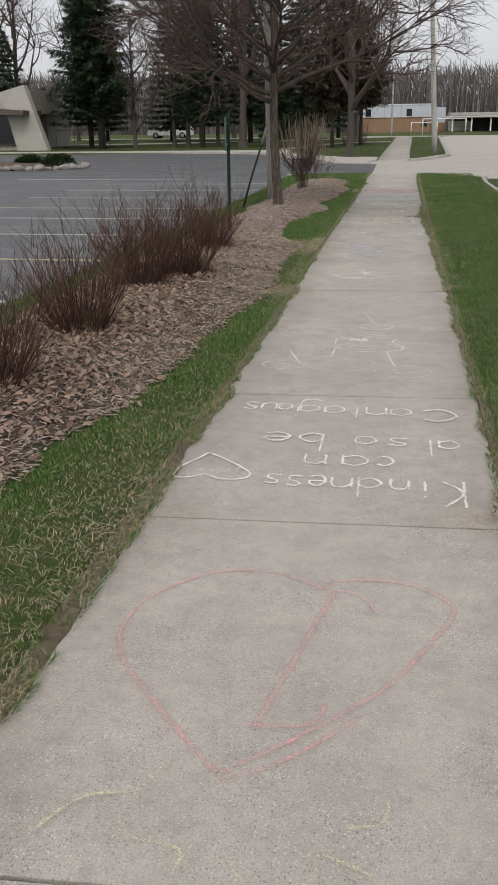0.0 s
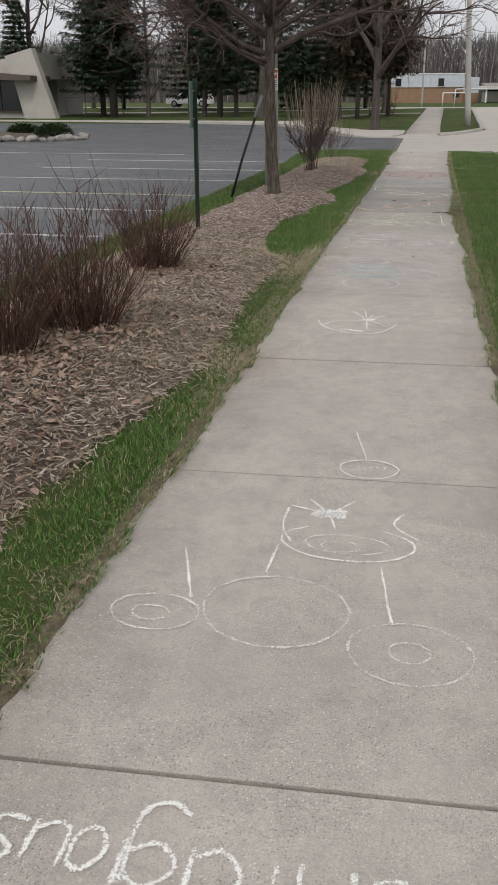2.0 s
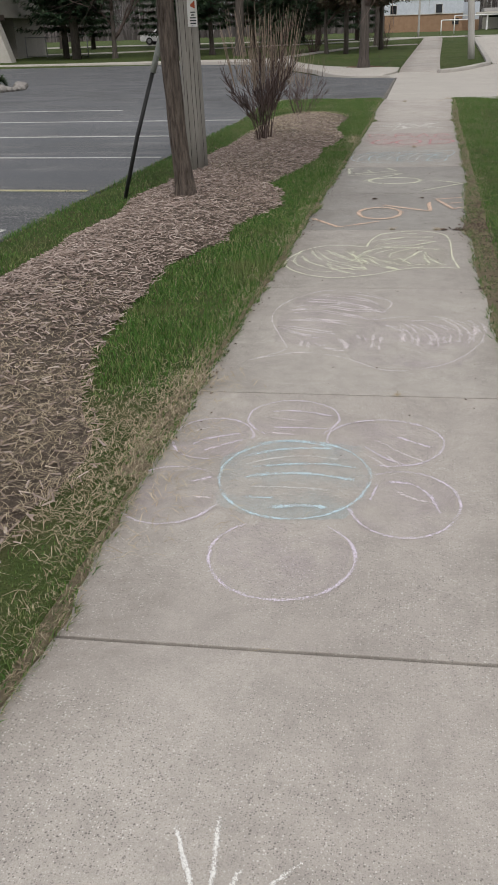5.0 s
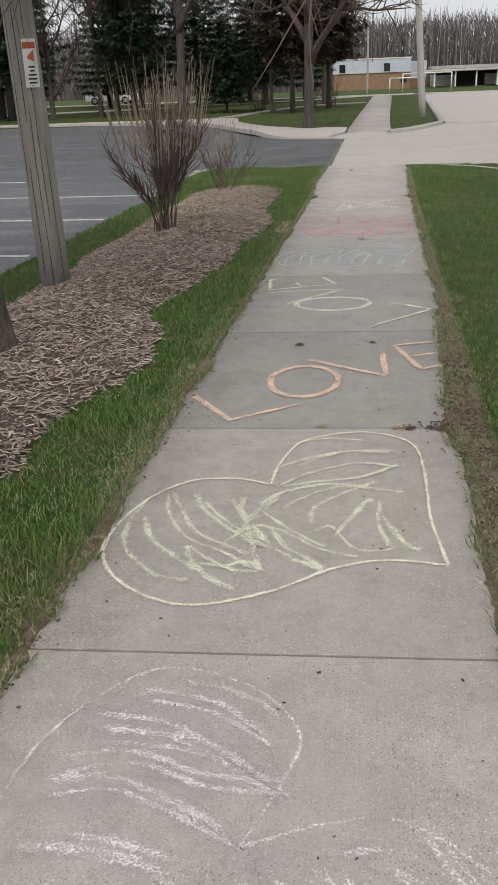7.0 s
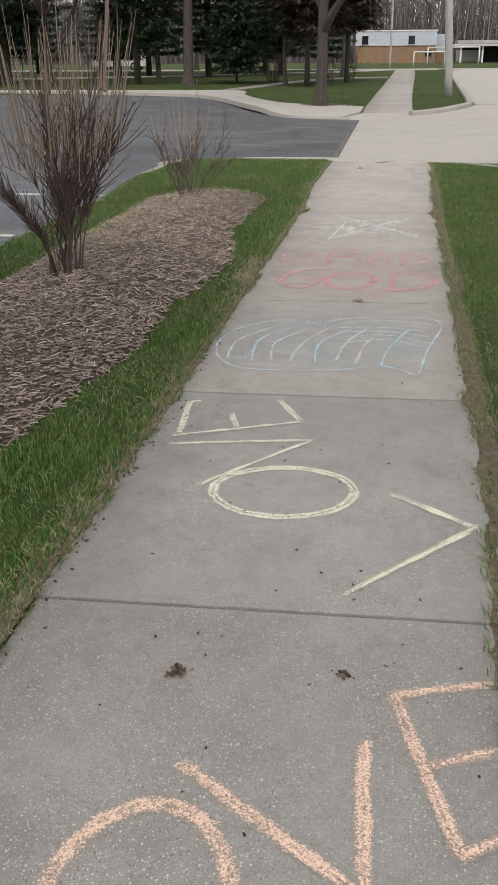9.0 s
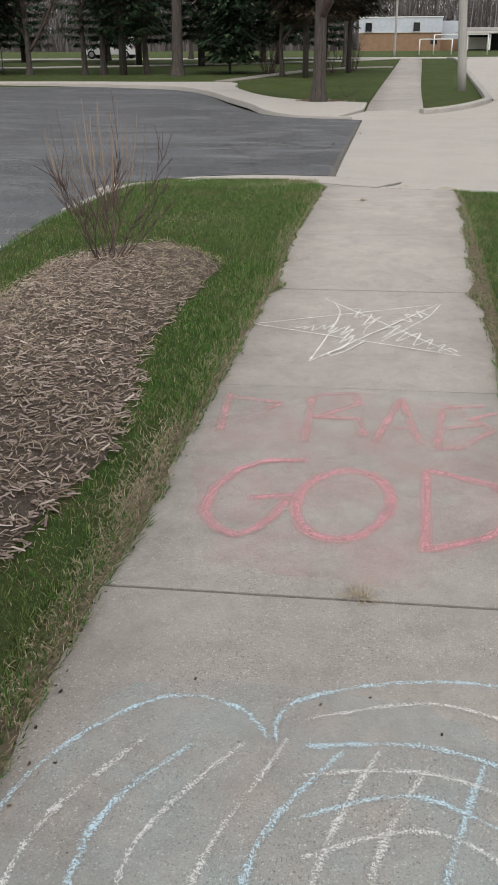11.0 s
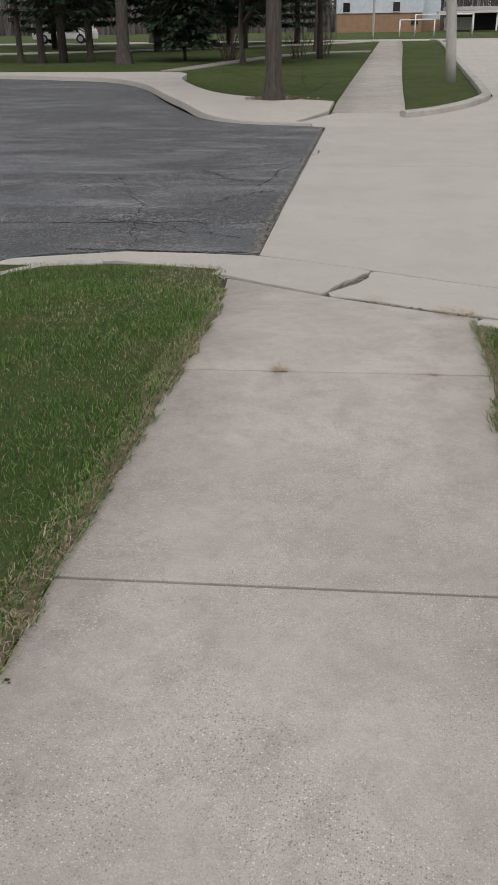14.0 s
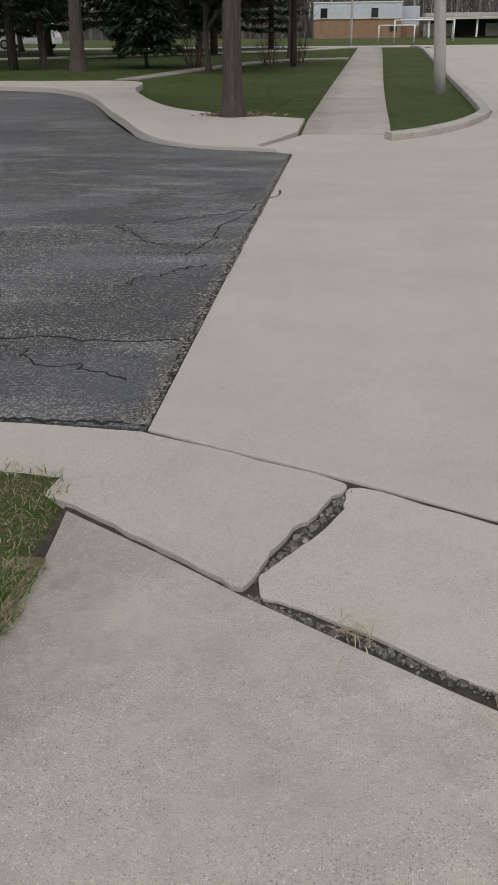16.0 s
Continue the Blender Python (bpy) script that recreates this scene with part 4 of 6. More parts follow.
def stroke(parent, pts, material, width=0.016, name="stroke", n=7, wob=0.0015, straight=False):
    rg = random.Random(len(pts) + LAYER[0] * 3)
    jit = 0.022 if name == "hatching" else 0.0
    pts = [(p[0] + rg.uniform(-jit, jit), p[1] + rg.uniform(-jit, jit) * 1.6) for p in pts]
    if straight or len(pts) == 2:
        out = []
        for a, b in zip(pts, pts[1:]):
            out += [(a[0] + (b[0] - a[0]) * i / 8, a[1] + (b[1] - a[1]) * i / 8) for i in range(8)]
        line = out + [pts[-1]]
    else:
        line = spline([(*p, 0) for p in pts], n)
    return ribbon(name, line, width, material, parent, wob)


def oval(parent, cx, cy, rx, ry, material, width=0.016, name="ring", a0=0, a1=359, tilt=0.0):
    pts = []
    c, s = math.cos(tilt), math.sin(tilt)
    for i in range(45):
        w = radians(a0 + (a1 - a0) * i / 44)
        x, y = rx * math.cos(w) * (1 + 0.02 * math.sin(3 * w)), ry * math.sin(w)
        pts.append((cx + x * c - y * s, cy + x * s + y * c))
    return ribbon(name, pts, width, material, parent, 0.002)


def dust(parent, cx, cy, rx, ry, material, name="smudge", seed=0):
    LAYER[0] += 1
    v = [(cx, cy, surf(cx, cy) + 0.0018)]
    for i in range(48):
        w = 2 * math.pi * i / 48
        k = 1 + 0.16 * noise.noise((math.cos(w) * 2, math.sin(w) * 2, seed)) + 0.08 * noise.noise((math.cos(w) * 7, math.sin(w) * 7, seed))
        x, y = cx + rx * k * math.copysign(abs(math.cos(w)) ** 0.7, math.cos(w)), cy + ry * k * math.copysign(abs(math.sin(w)) ** 0.7, math.sin(w))
        v.append((x, y, surf(x, y) + 0.0018))
    return raw(name, v, [(0, 1 + i, 1 + (i + 1) % 48) for i in range(48)], material, parent)


def drawing(name, label, category="chalk drawing"):
    return thing(name, (0, 0, 0), label, category)


GLYPH = {
    "K": [[(0, 0), (0.03, 1)], [(0.55, 1), (0.04, 0.45), (0.6, 0)]],
    "i": [[(0, 0.5), (0, 0)], [(-0.02, 0.74), (0.03, 0.79)]],
    "n": [[(0, 0.5), (0, 0)], [(0, 0.3), (0.15, 0.5), (0.36, 0.42), (0.38, 0)]],
    "d": [[(0.42, 1), (0.42, 0)], [(0.42, 0.4), (0.2, 0.5), (0, 0.25), (0.18, 0), (0.42, 0.12)]],
    "e": [[(0, 0.27), (0.4, 0.28), (0.33, 0.48), (0.12, 0.48), (0, 0.22), (0.15, 0), (0.42, 0.06)]],
    "s": [[(0.36, 0.45), (0.15, 0.5), (0.06, 0.37), (0.3, 0.2), (0.28, 0.03), (0, 0.04)]],
    "c": [[(0.4, 0.42), (0.2, 0.5), (0, 0.25), (0.18, 0), (0.42, 0.08)]],
    "C": [[(0.6, 0.68), (0.32, 0.78), (0, 0.4), (0.25, 0), (0.62, 0.12)]],
    "a": [[(0.42, 0.5), (0.42, 0)], [(0.42, 0.4), (0.2, 0.5), (0, 0.25), (0.18, 0), (0.42, 0.12)]],
    "l": [[(0, 1.0), (0.02, 0)]],
    "o": [[(0.2, 0.5), (0, 0.28), (0.12, 0.02), (0.36, 0.1), (0.38, 0.4), (0.2, 0.5)]],
    "b": [[(0, 1), (0, 0)], [(0, 0.35), (0.2, 0.5), (0.42, 0.25), (0.2, 0), (0, 0.1)]],
    "t": [[(0.15, 0.9), (0.15, 0)], [(0, 0.55), (0.34, 0.55)]],
    "g": [[(0.4, 0.5), (0.42, -0.25), (0.2, -0.45), (0, -0.32)], [(0.4, 0.4), (0.2, 0.5), (0, 0.25), (0.18, 0.04), (0.4, 0.15)]],
    "u": [[(0, 0.5), (0, 0.12), (0.15, 0), (0.38, 0.12)], [(0.38, 0.5), (0.38, 0)]],
}


def chalk_word(parent, text, spans, base, size, material, width, drift=0.0):
    """Handwriting that reads from +x to -x, its foot away from the walker; spans give each letter's sides."""
    for i, (ch, (xa, xb)) in enumerate(zip(text, spans)):
        rng = random.Random(i * 7 + len(text))
        k = size * rng.uniform(0.93, 1.08)
        oy = base + drift * i / len(text) + rng.uniform(-0.008, 0.008)
        wide = max(u for st in GLYPH[ch] for u, _v in st)
        kx = (xa - xb) / max(wide, 0.2)
        letter = new("letter")
        letter.parent = parent
        for st in GLYPH[ch]:
            stroke(letter, [(xa - u * kx, oy - v * k) for u, v in st], material, width, wob=0.001)


kind = drawing("chalk_writing", "white chalk handwriting about kindness, upside down to the walker", "chalk writing")
chalk_word(kind, "K", [(0.59, 0.49)], 3.56, 0.3, C_WHITE, 0.015)
chalk_word(kind, "indness", [(0.42, 0.39), (0.35, 0.27), (0.23, 0.13), (0.10, 0.01), (-0.02, -0.09), (-0.12, -0.19), (-0.22, -0.29)], 3.55, 0.23, C_WHITE, 0.014, -0.01)
chalk_word(kind, "can", [(0.28, 0.20), (0.16, 0.04), (-0.04, -0.14)], 3.83, 0.25, C_WHITE, 0.014, -0.02)
chalk_word(kind, "also", [(0.60, 0.50), (0.46, 0.44), (0.35, 0.25), (0.19, 0.09)], 4.1, 0.23, C_WHITE, 0.014)
chalk_word(kind, "be", [(-0.08, -0.20), (-0.25, -0.38)], 4.11, 0.24, C_WHITE, 0.014)
chalk_word(kind, "Contagious", [(0.61, 0.43), (0.37, 0.26), (0.23, 0.12), (0.10, 0.03), (0.00, -0.11), (-0.14, -0.25), (-0.26, -0.28), (-0.30, -0.37), (-0.39, -0.47), (-0.49, -0.57)], 4.6, 0.25, C_WHITE, 0.014, 0.02)


def heart(name, label, notch, tip, lobe_a, lobe_b, material, width):
    h = drawing(name, label)
    stroke(h, [notch] + lobe_a + [tip], material, width, "outline", 9)
    stroke(h, [notch] + lobe_b + [tip], material, width, "outline", 9)
    return h


def zigzag(parent, x0, y0, x1, y1, reach, turns, material, width=0.014, lean=0.3, seed=0):
    rng = random.Random(seed)
    pts = []
    for i in range(turns * 2 + 1):
        t = i / (turns * 2)
        s = (1 if i % 2 else -1) * reach * rng.uniform(0.6, 1.1)
        pts.append((x0 + (x1 - x0) * t + s * lean, y0 + (y1 - y0) * t + s))
    stroke(parent, pts, material, width, "scribble", 6, straight=False)



h = heart("chalk_heart", "small white chalk heart beside the handwriting", (-0.57, 3.50), (-0.61, 3.77), [(-0.66, 3.44), (-0.71, 3.46), (-0.71, 3.56), (-0.65, 3.68)], [(-0.5, 3.45), (-0.4, 3.46), (-0.37, 3.53), (-0.48, 3.66)], C_WHITE, 0.013)
zigzag(h, -0.68, 3.5, -0.42, 3.56, 0.05, 6, C_FAINT, 0.008, 0.5, 3)
h = heart("chalk_heart", "faint pink chalk heart with an arrow inside", (0.06, 2.52), (-0.12, 1.58), [(-0.02, 2.57), (-0.15, 2.62), (-0.36, 2.57), (-0.54, 2.33), (-0.52, 2.06), (-0.32, 1.8)], [(0.12, 2.59), (0.34, 2.6), (0.49, 2.46), (0.39, 2.2), (0.27, 1.98), (0.09, 1.78)], C_PINKF, 0.02)
stroke(h, [(-0.06, 1.76), (0.0, 2.05), (0.1, 2.52)], C_PINKF, 0.022, "arrow")
stroke(h, [(-0.12, 1.55), (0.04, 1.66), (0.22, 1.86)], C_PINKF, 0.018, "arrow")
stroke(h, [(0.1, 2.52), (0.18, 2.5), (0.24, 2.4)], C_PINKF, 0.016, "arrow")
stroke(h, [(-0.08, 1.78), (0.08, 1.8), (0.12, 1.9)], C_PINKF, 0.014, "arrow")
y = drawing("chalk_scribble", "faint yellow chalk scribble on concrete")
stroke(y, [(-0.5, 1.34), (-0.42, 1.46), (-0.3, 1.5), (-0.26, 1.6)], C_YELLOWF, 0.016)
stroke(y, [(-0.3, 1.42), (-0.28, 1.36), (-0.16, 1.34), (-0.15, 1.28)], C_YELLOWF, 0.015)
stroke(y, [(0.2, 1.46), (0.28, 1.48), (0.3, 1.56)], C_YELLOWF, 0.016)
stroke(y, [(-0.05, 1.33), (0.03, 1.25), (0.14, 1.3), (0.15, 1.37), (0.27, 1.33)], C_YELLOWF, 0.014)

g = drawing("chalk_flowers", "thin white chalk swirls, ovals and a spider on concrete")
oval(g, 0.08, 6.03, 0.24, 0.13, C_WHITE, 0.011, a0=130, a1=420)
oval(g, 0.08, 6.02, 0.15, 0.07, C_FAINT, 0.01)
oval(g, 0.06, 6.0, 0.07, 0.04, C_FAINT, 0.01)
stroke(g, [(-0.17, 6.28), (-0.17, 6.12), (-0.12, 6.0)], C_WHITE, 0.011)
stroke(g, [(0.27, 6.3), (0.24, 6.2), (0.33, 6.1)], C_WHITE, 0.011)
zigzag(g, -0.07, 6.25, 0.05, 6.25, 0.035, 9, C_WHITE, 0.016, 0.2, 4)
zigzag(g, -0.06, 6.24, 0.04, 6.27, 0.03, 8, C_WHITE, 0.016, -0.3, 5)
for q in ((-0.17, 6.3), (-0.1, 6.37), (0.08, 6.38), (0.03, 6.12)):
    stroke(g, [(-0.01, 6.25), q], C_WHITE, 0.009, "leg")
oval(g, -0.1, 5.55, 0.23, 0.2, C_FAINT, 0.013)
oval(g, -0.47, 5.47, 0.14, 0.1, C_FAINT, 0.012)
oval(g, -0.48, 5.46, 0.06, 0.04, C_FAINT, 0.01)
oval(g, 0.32, 5.4, 0.18, 0.15, C_FAINT, 0.012)
oval(g, 0.32, 5.4, 0.06, 0.05, C_FAINT, 0.012)
oval(g, 0.11, 6.71, 0.125, 0.1, C_WHITE, 0.009)
zigzag(g, 0.04, 6.7, 0.18, 6.72, 0.03, 5, C_FAINT, 0.009, 0.4, 6)
for a, b in (((-0.38, 5.57), (-0.48, 5.88)), ((-0.17, 5.76), (-0.16, 5.98)), ((0.21, 5.88), (0.26, 5.54)), ((0.10, 6.78), (0.02, 7.15))):
    stroke(g, [a, b], C_WHITE, 0.01, "stem")

m = drawing("chalk_smile", "white chalk smile with sprouting lines on concrete")
stroke(m, [(-0.44, 9.34), (-0.4, 9.2), (-0.28, 9.06), (-0.1, 9.0), (0.04, 9.1), (0.12, 9.32)], C_WHITE, 0.013)
stroke(m, [(-0.4, 9.2), (-0.3, 9.34), (-0.1, 9.38), (0.02, 9.26), (0.1, 9.2)], C_WHITE, 0.01)
zigzag(m, -0.25, 9.1, -0.1, 9.07, 0.02, 4, C_WHITE, 0.018, 0.3, 8)
zigzag(m, -0.14, 9.4, -0.04, 9.42, 0.04, 4, C_WHITE, 0.014, 0.3, 9)
for q in ((-0.22, 9.66), (-0.13, 9.7), (-0.06, 9.58), (0.06, 9.62), (-0.08, 9.15), (0.0, 9.3)):
    stroke(m, [(-0.1, 9.42), q], C_WHITE, 0.012, "line")

fl = drawing("chalk_flower", "large chalk flower with blue striped centre and lilac petals", )
dust(fl, -0.2, 11.3, 0.29, 0.32, C_DUSTB, seed=1)
oval(fl, -0.2, 11.3, 0.29, 0.32, C_BLUE, 0.017, "centre")
stroke(fl, [(-0.39, 11.56), (-0.32, 11.60), (-0.21, 11.61), (-0.09, 11.58)], C_BLUE, 0.020, "stripe")
stroke(fl, [(-0.42, 11.45), (-0.30, 11.52), (-0.19, 11.55), (-0.08, 11.56)], C_BLUE, 0.025, "stripe")
stroke(fl, [(-0.41, 11.37), (-0.31, 11.44), (-0.18, 11.48), (-0.04, 11.47)], C_FAINT, 0.017, "stripe")
stroke(fl, [(-0.37, 11.36), (-0.23, 11.40), (-0.09, 11.42), (0.03, 11.40)], C_BLUE, 0.020, "stripe")
stroke(fl, [(-0.39, 11.27), (-0.28, 11.31), (-0.15, 11.33), (0.03, 11.30)], C_BLUE, 0.025, "stripe")
stroke(fl, [(-0.35, 11.20), (-0.20, 11.21), (-0.08, 11.21), (0.02, 11.18)], C_FAINT, 0.017, "stripe")
stroke(fl, [(-0.37, 11.12), (-0.25, 11.12)], C_BLUE, 0.020, "stripe")
stroke(fl, [(-0.26, 11.05), (-0.15, 11.08), (-0.05, 11.08)], C_BLUE, 0.025, "stripe")
for i, (cx, cy, rx, ry) in enumerate([(-0.28, 11.84, 0.2, 0.2), (-0.59, 11.6, 0.17, 0.2), (0.13, 11.65, 0.24, 0.22), (0.22, 11.15, 0.2, 0.24), (-0.16, 10.74, 0.24, 0.24), (-0.64, 11.1, 0.2, 0.22)]):
    petal = new("petal")
    petal.parent = fl
    away = math.degrees(math.atan2(cy - 11.3, cx + 0.2))
    dust(petal, cx, cy, rx * 0.9, ry * 0.9, C_DUSTL, seed=i)
    oval(petal, cx, cy, rx, ry, C_LILAC, 0.015, a0=away - 145, a1=away + 145)
stroke(fl, [(-0.39, 11.90), (-0.26, 11.92), (-0.11, 11.88)], C_LILAC, 0.018, "hatch_line")
stroke(fl, [(-0.41, 11.84), (-0.21, 11.81)], C_ROSE, 0.022, "hatch_line")
stroke(fl, [(-0.35, 11.74), (-0.23, 11.75), (-0.12, 11.75)], C_LILAC, 0.015, "hatch_line")
stroke(fl, [(-0.39, 11.69), (-0.22, 11.67)], C_ROSE, 0.018, "hatch_line")
stroke(fl, [(-0.66, 11.53), (-0.61, 11.59), (-0.46, 11.67)], C_LILAC, 0.022, "hatch_line")
stroke(fl, [(-0.69, 11.65), (-0.61, 11.72)], C_ROSE, 0.015, "hatch_line")
stroke(fl, [(-0.60, 11.48), (-0.53, 11.54), (-0.46, 11.60)], C_LILAC, 0.018, "hatch_line")
stroke(fl, [(0.05, 11.54), (0.12, 11.46), (0.18, 11.38)], C_ROSE, 0.022, "hatch_line")
stroke(fl, [(0.05, 11.60), (0.14, 11.50), (0.24, 11.44)], C_LILAC, 0.015, "hatch_line")
stroke(fl, [(0.09, 11.67), (0.20, 11.56), (0.29, 11.49)], C_ROSE, 0.018, "hatch_line")
stroke(fl, [(0.18, 11.71), (0.25, 11.66), (0.32, 11.62)], C_LILAC, 0.022, "hatch_line")
stroke(fl, [(0.13, 11.54), (0.21, 11.44)], C_ROSE, 0.015, "hatch_line")
stroke(fl, [(0.15, 11.30), (0.24, 11.30), (0.31, 11.22), (0.35, 11.09)], C_LILAC, 0.018, "hatch_line")
stroke(fl, [(0.18, 11.25), (0.25, 11.19), (0.34, 11.16)], C_ROSE, 0.022, "hatch_line")
stroke(fl, [(0.12, 11.28), (0.10, 11.15)], C_LILAC, 0.015, "hatch_line")
stroke(fl, [(-0.63, 11.29), (-0.58, 11.36)], C_ROSE, 0.018, "hatch_line")
stroke(fl, [(-0.59, 11.20), (-0.51, 11.25)], C_LILAC, 0.022, "hatch_line")
stroke(fl, [(-0.55, 11.09), (-0.48, 11.09)], C_ROSE, 0.015, "hatch_line")

h = heart("chalk_heart", "large pale pink chalk heart filled with hatching", (-0.04, 13.29), (-0.63, 12.54), [(0.04, 13.5), (0.06, 13.68), (-0.1, 13.85), (-0.37, 13.89), (-0.58, 13.62), (-0.62, 13.28), (-0.5, 12.9), (-0.46, 12.72)], [(0.15, 13.38), (0.34, 13.4), (0.55, 13.22), (0.58, 12.98), (0.4, 12.62), (0.11, 12.48), (-0.14, 12.64), (-0.38, 12.69)], C_ROSE, 0.016)
dust(h, -0.28, 13.3, 0.3, 0.5, C_DUSTL, seed=2)
dust(h, 0.2, 12.92, 0.34, 0.38, C_DUSTL, seed=3)
stroke(h, [(-0.49, 13.69), (-0.29, 13.67), (-0.12, 13.58), (0.01, 13.49)], C_ROSE, 0.034, "hatch_line")
stroke(h, [(-0.43, 13.63), (-0.20, 13.62), (-0.03, 13.52)], C_ROSE, 0.043, "hatch_line")
stroke(h, [(-0.38, 13.80), (-0.18, 13.77), (-0.02, 13.65)], C_ROSE, 0.029, "hatch_line")
stroke(h, [(-0.30, 13.85), (-0.11, 13.81), (0.02, 13.71)], C_ROSE, 0.034, "hatch_line")
stroke(h, [(-0.54, 13.44), (-0.39, 13.47), (-0.22, 13.41), (-0.06, 13.33)], C_ROSE, 0.043, "hatch_line")
stroke(h, [(-0.52, 13.52), (-0.35, 13.56), (-0.15, 13.50), (0.05, 13.50)], C_ROSE, 0.029, "hatch_line")
stroke(h, [(-0.43, 13.29), (-0.27, 13.27), (-0.15, 13.24)], C_ROSE, 0.034, "hatch_line")
stroke(h, [(-0.54, 13.24), (-0.38, 13.25), (-0.25, 13.23), (-0.15, 13.17)], C_ROSE, 0.043, "hatch_line")
stroke(h, [(-0.54, 13.15), (-0.37, 13.10), (-0.23, 13.05)], C_ROSE, 0.029, "hatch_line")
stroke(h, [(-0.53, 13.10), (-0.39, 13.00), (-0.30, 12.97)], C_ROSE, 0.034, "hatch_line")
stroke(h, [(0.05, 13.22), (0.13, 13.14), (0.16, 13.04), (0.16, 12.90)], C_ROSE, 0.043, "hatch_line")
stroke(h, [(0.14, 13.26), (0.21, 13.16), (0.24, 13.03), (0.24, 12.87)], C_ROSE, 0.029, "hatch_line")
stroke(h, [(0.20, 13.25), (0.27, 13.13), (0.31, 13.01), (0.31, 12.88)], C_ROSE, 0.034, "hatch_line")
stroke(h, [(0.30, 13.28), (0.38, 13.20), (0.41, 13.14)], C_ROSE, 0.043, "hatch_line")
stroke(h, [(0.37, 13.37), (0.45, 13.23), (0.47, 13.10), (0.46, 12.95)], C_ROSE, 0.029, "hatch_line")
stroke(h, [(0.19, 13.31), (0.31, 13.32)], C_ROSE, 0.034, "hatch_line")
stroke(h, [(0.52, 13.36), (0.56, 13.23), (0.53, 12.97)], C_ROSE, 0.043, "hatch_line")
stroke(h, [(-0.00, 13.05), (0.00, 12.91), (0.00, 12.81)], C_ROSE, 0.029, "hatch_line")
stroke(h, [(-0.10, 13.03), (-0.07, 12.93)], C_ROSE, 0.034, "hatch_line")
stroke(h, [(-0.18, 12.94), (-0.14, 12.84), (-0.14, 12.78)], C_ROSE, 0.043, "hatch_line")
stroke(h, [(-0.39, 12.90), (-0.38, 12.79)], C_ROSE, 0.029, "hatch_line")
stroke(h, [(-0.31, 12.87), (-0.25, 12.78), (-0.18, 12.77)], C_ROSE, 0.034, "hatch_line")
stroke(h, [(0.33, 13.07), (0.34, 12.93)], C_ROSE, 0.043, "hatch_line")
stroke(h, [(0.42, 13.09), (0.41, 12.91)], C_ROSE, 0.029, "hatch_line")
stroke(h, [(-0.47, 13.64), (-0.27, 13.62), (-0.10, 13.54), (0.03, 13.45)], C_ROSE, 0.026, "hatch_line")
stroke(h, [(-0.41, 13.59), (-0.18, 13.57), (-0.01, 13.47)], C_ROSE, 0.026, "hatch_line")
stroke(h, [(-0.36, 13.76), (-0.16, 13.72), (0.00, 13.61)], C_ROSE, 0.026, "hatch_line")
stroke(h, [(-0.52, 13.39), (-0.37, 13.43), (-0.20, 13.37), (-0.04, 13.29)], C_ROSE, 0.026, "hatch_line")
stroke(h, [(-0.50, 13.47), (-0.33, 13.52), (-0.13, 13.46), (0.07, 13.46)], C_ROSE, 0.026, "hatch_line")
stroke(h, [(-0.41, 13.24), (-0.25, 13.22), (-0.13, 13.20)], C_ROSE, 0.026, "hatch_line")
stroke(h, [(-0.52, 13.11), (-0.35, 13.05), (-0.21, 13.01)], C_ROSE, 0.026, "hatch_line")
stroke(h, [(-0.51, 13.05), (-0.37, 12.96), (-0.28, 12.93)], C_ROSE, 0.026, "hatch_line")
stroke(h, [(0.10, 13.20), (0.17, 13.12), (0.21, 13.02), (0.21, 12.88)], C_ROSE, 0.026, "hatch_line")
stroke(h, [(0.24, 13.23), (0.32, 13.11), (0.35, 12.99), (0.35, 12.86)], C_ROSE, 0.026, "hatch_line")
stroke(h, [(0.34, 13.26), (0.42, 13.18), (0.45, 13.12)], C_ROSE, 0.026, "hatch_line")
stroke(h, [(0.41, 13.35), (0.49, 13.21), (0.52, 13.08), (0.51, 12.93)], C_ROSE, 0.026, "hatch_line")
stroke(h, [(0.57, 13.34), (0.61, 13.21), (0.58, 12.95)], C_ROSE, 0.026, "hatch_line")
stroke(h, [(0.04, 13.03), (0.04, 12.89), (0.04, 12.79)], C_ROSE, 0.026, "hatch_line")
stroke(h, [(-0.06, 13.01), (-0.03, 12.91)], C_ROSE, 0.026, "hatch_line")
stroke(h, [(-0.35, 12.88), (-0.34, 12.77)], C_ROSE, 0.026, "hatch_line")
stroke(h, [(-0.27, 12.85), (-0.21, 12.76), (-0.14, 12.75)], C_ROSE, 0.026, "hatch_line")
stroke(h, [(0.38, 13.05), (0.39, 12.91)], C_ROSE, 0.026, "hatch_line")

h = heart("chalk_heart", "large pale yellow chalk heart filled with hatching", (-0.19, 15.16), (0.5, 14.55), [(-0.17, 15.4), (-0.1, 15.63), (0.05, 15.74), (0.22, 15.77), (0.4, 15.66), (0.45, 15.4), (0.46, 14.9)], [(-0.35, 15.21), (-0.55, 15.16), (-0.7, 14.92), (-0.74, 14.58), (-0.6, 14.34), (-0.36, 14.23), (-0.1, 14.33), (0.11, 14.5), (0.3, 14.57)], C_YELLOW, 0.016)
dust(h, 0.05, 14.95, 0.4, 0.4, C_DUSTY, seed=4)
stroke(h, [(-0.68, 14.97), (-0.70, 14.78), (-0.67, 14.61), (-0.59, 14.49), (-0.49, 14.40), (-0.37, 14.38)], C_YELLOWM, 0.030, "hatch_line")
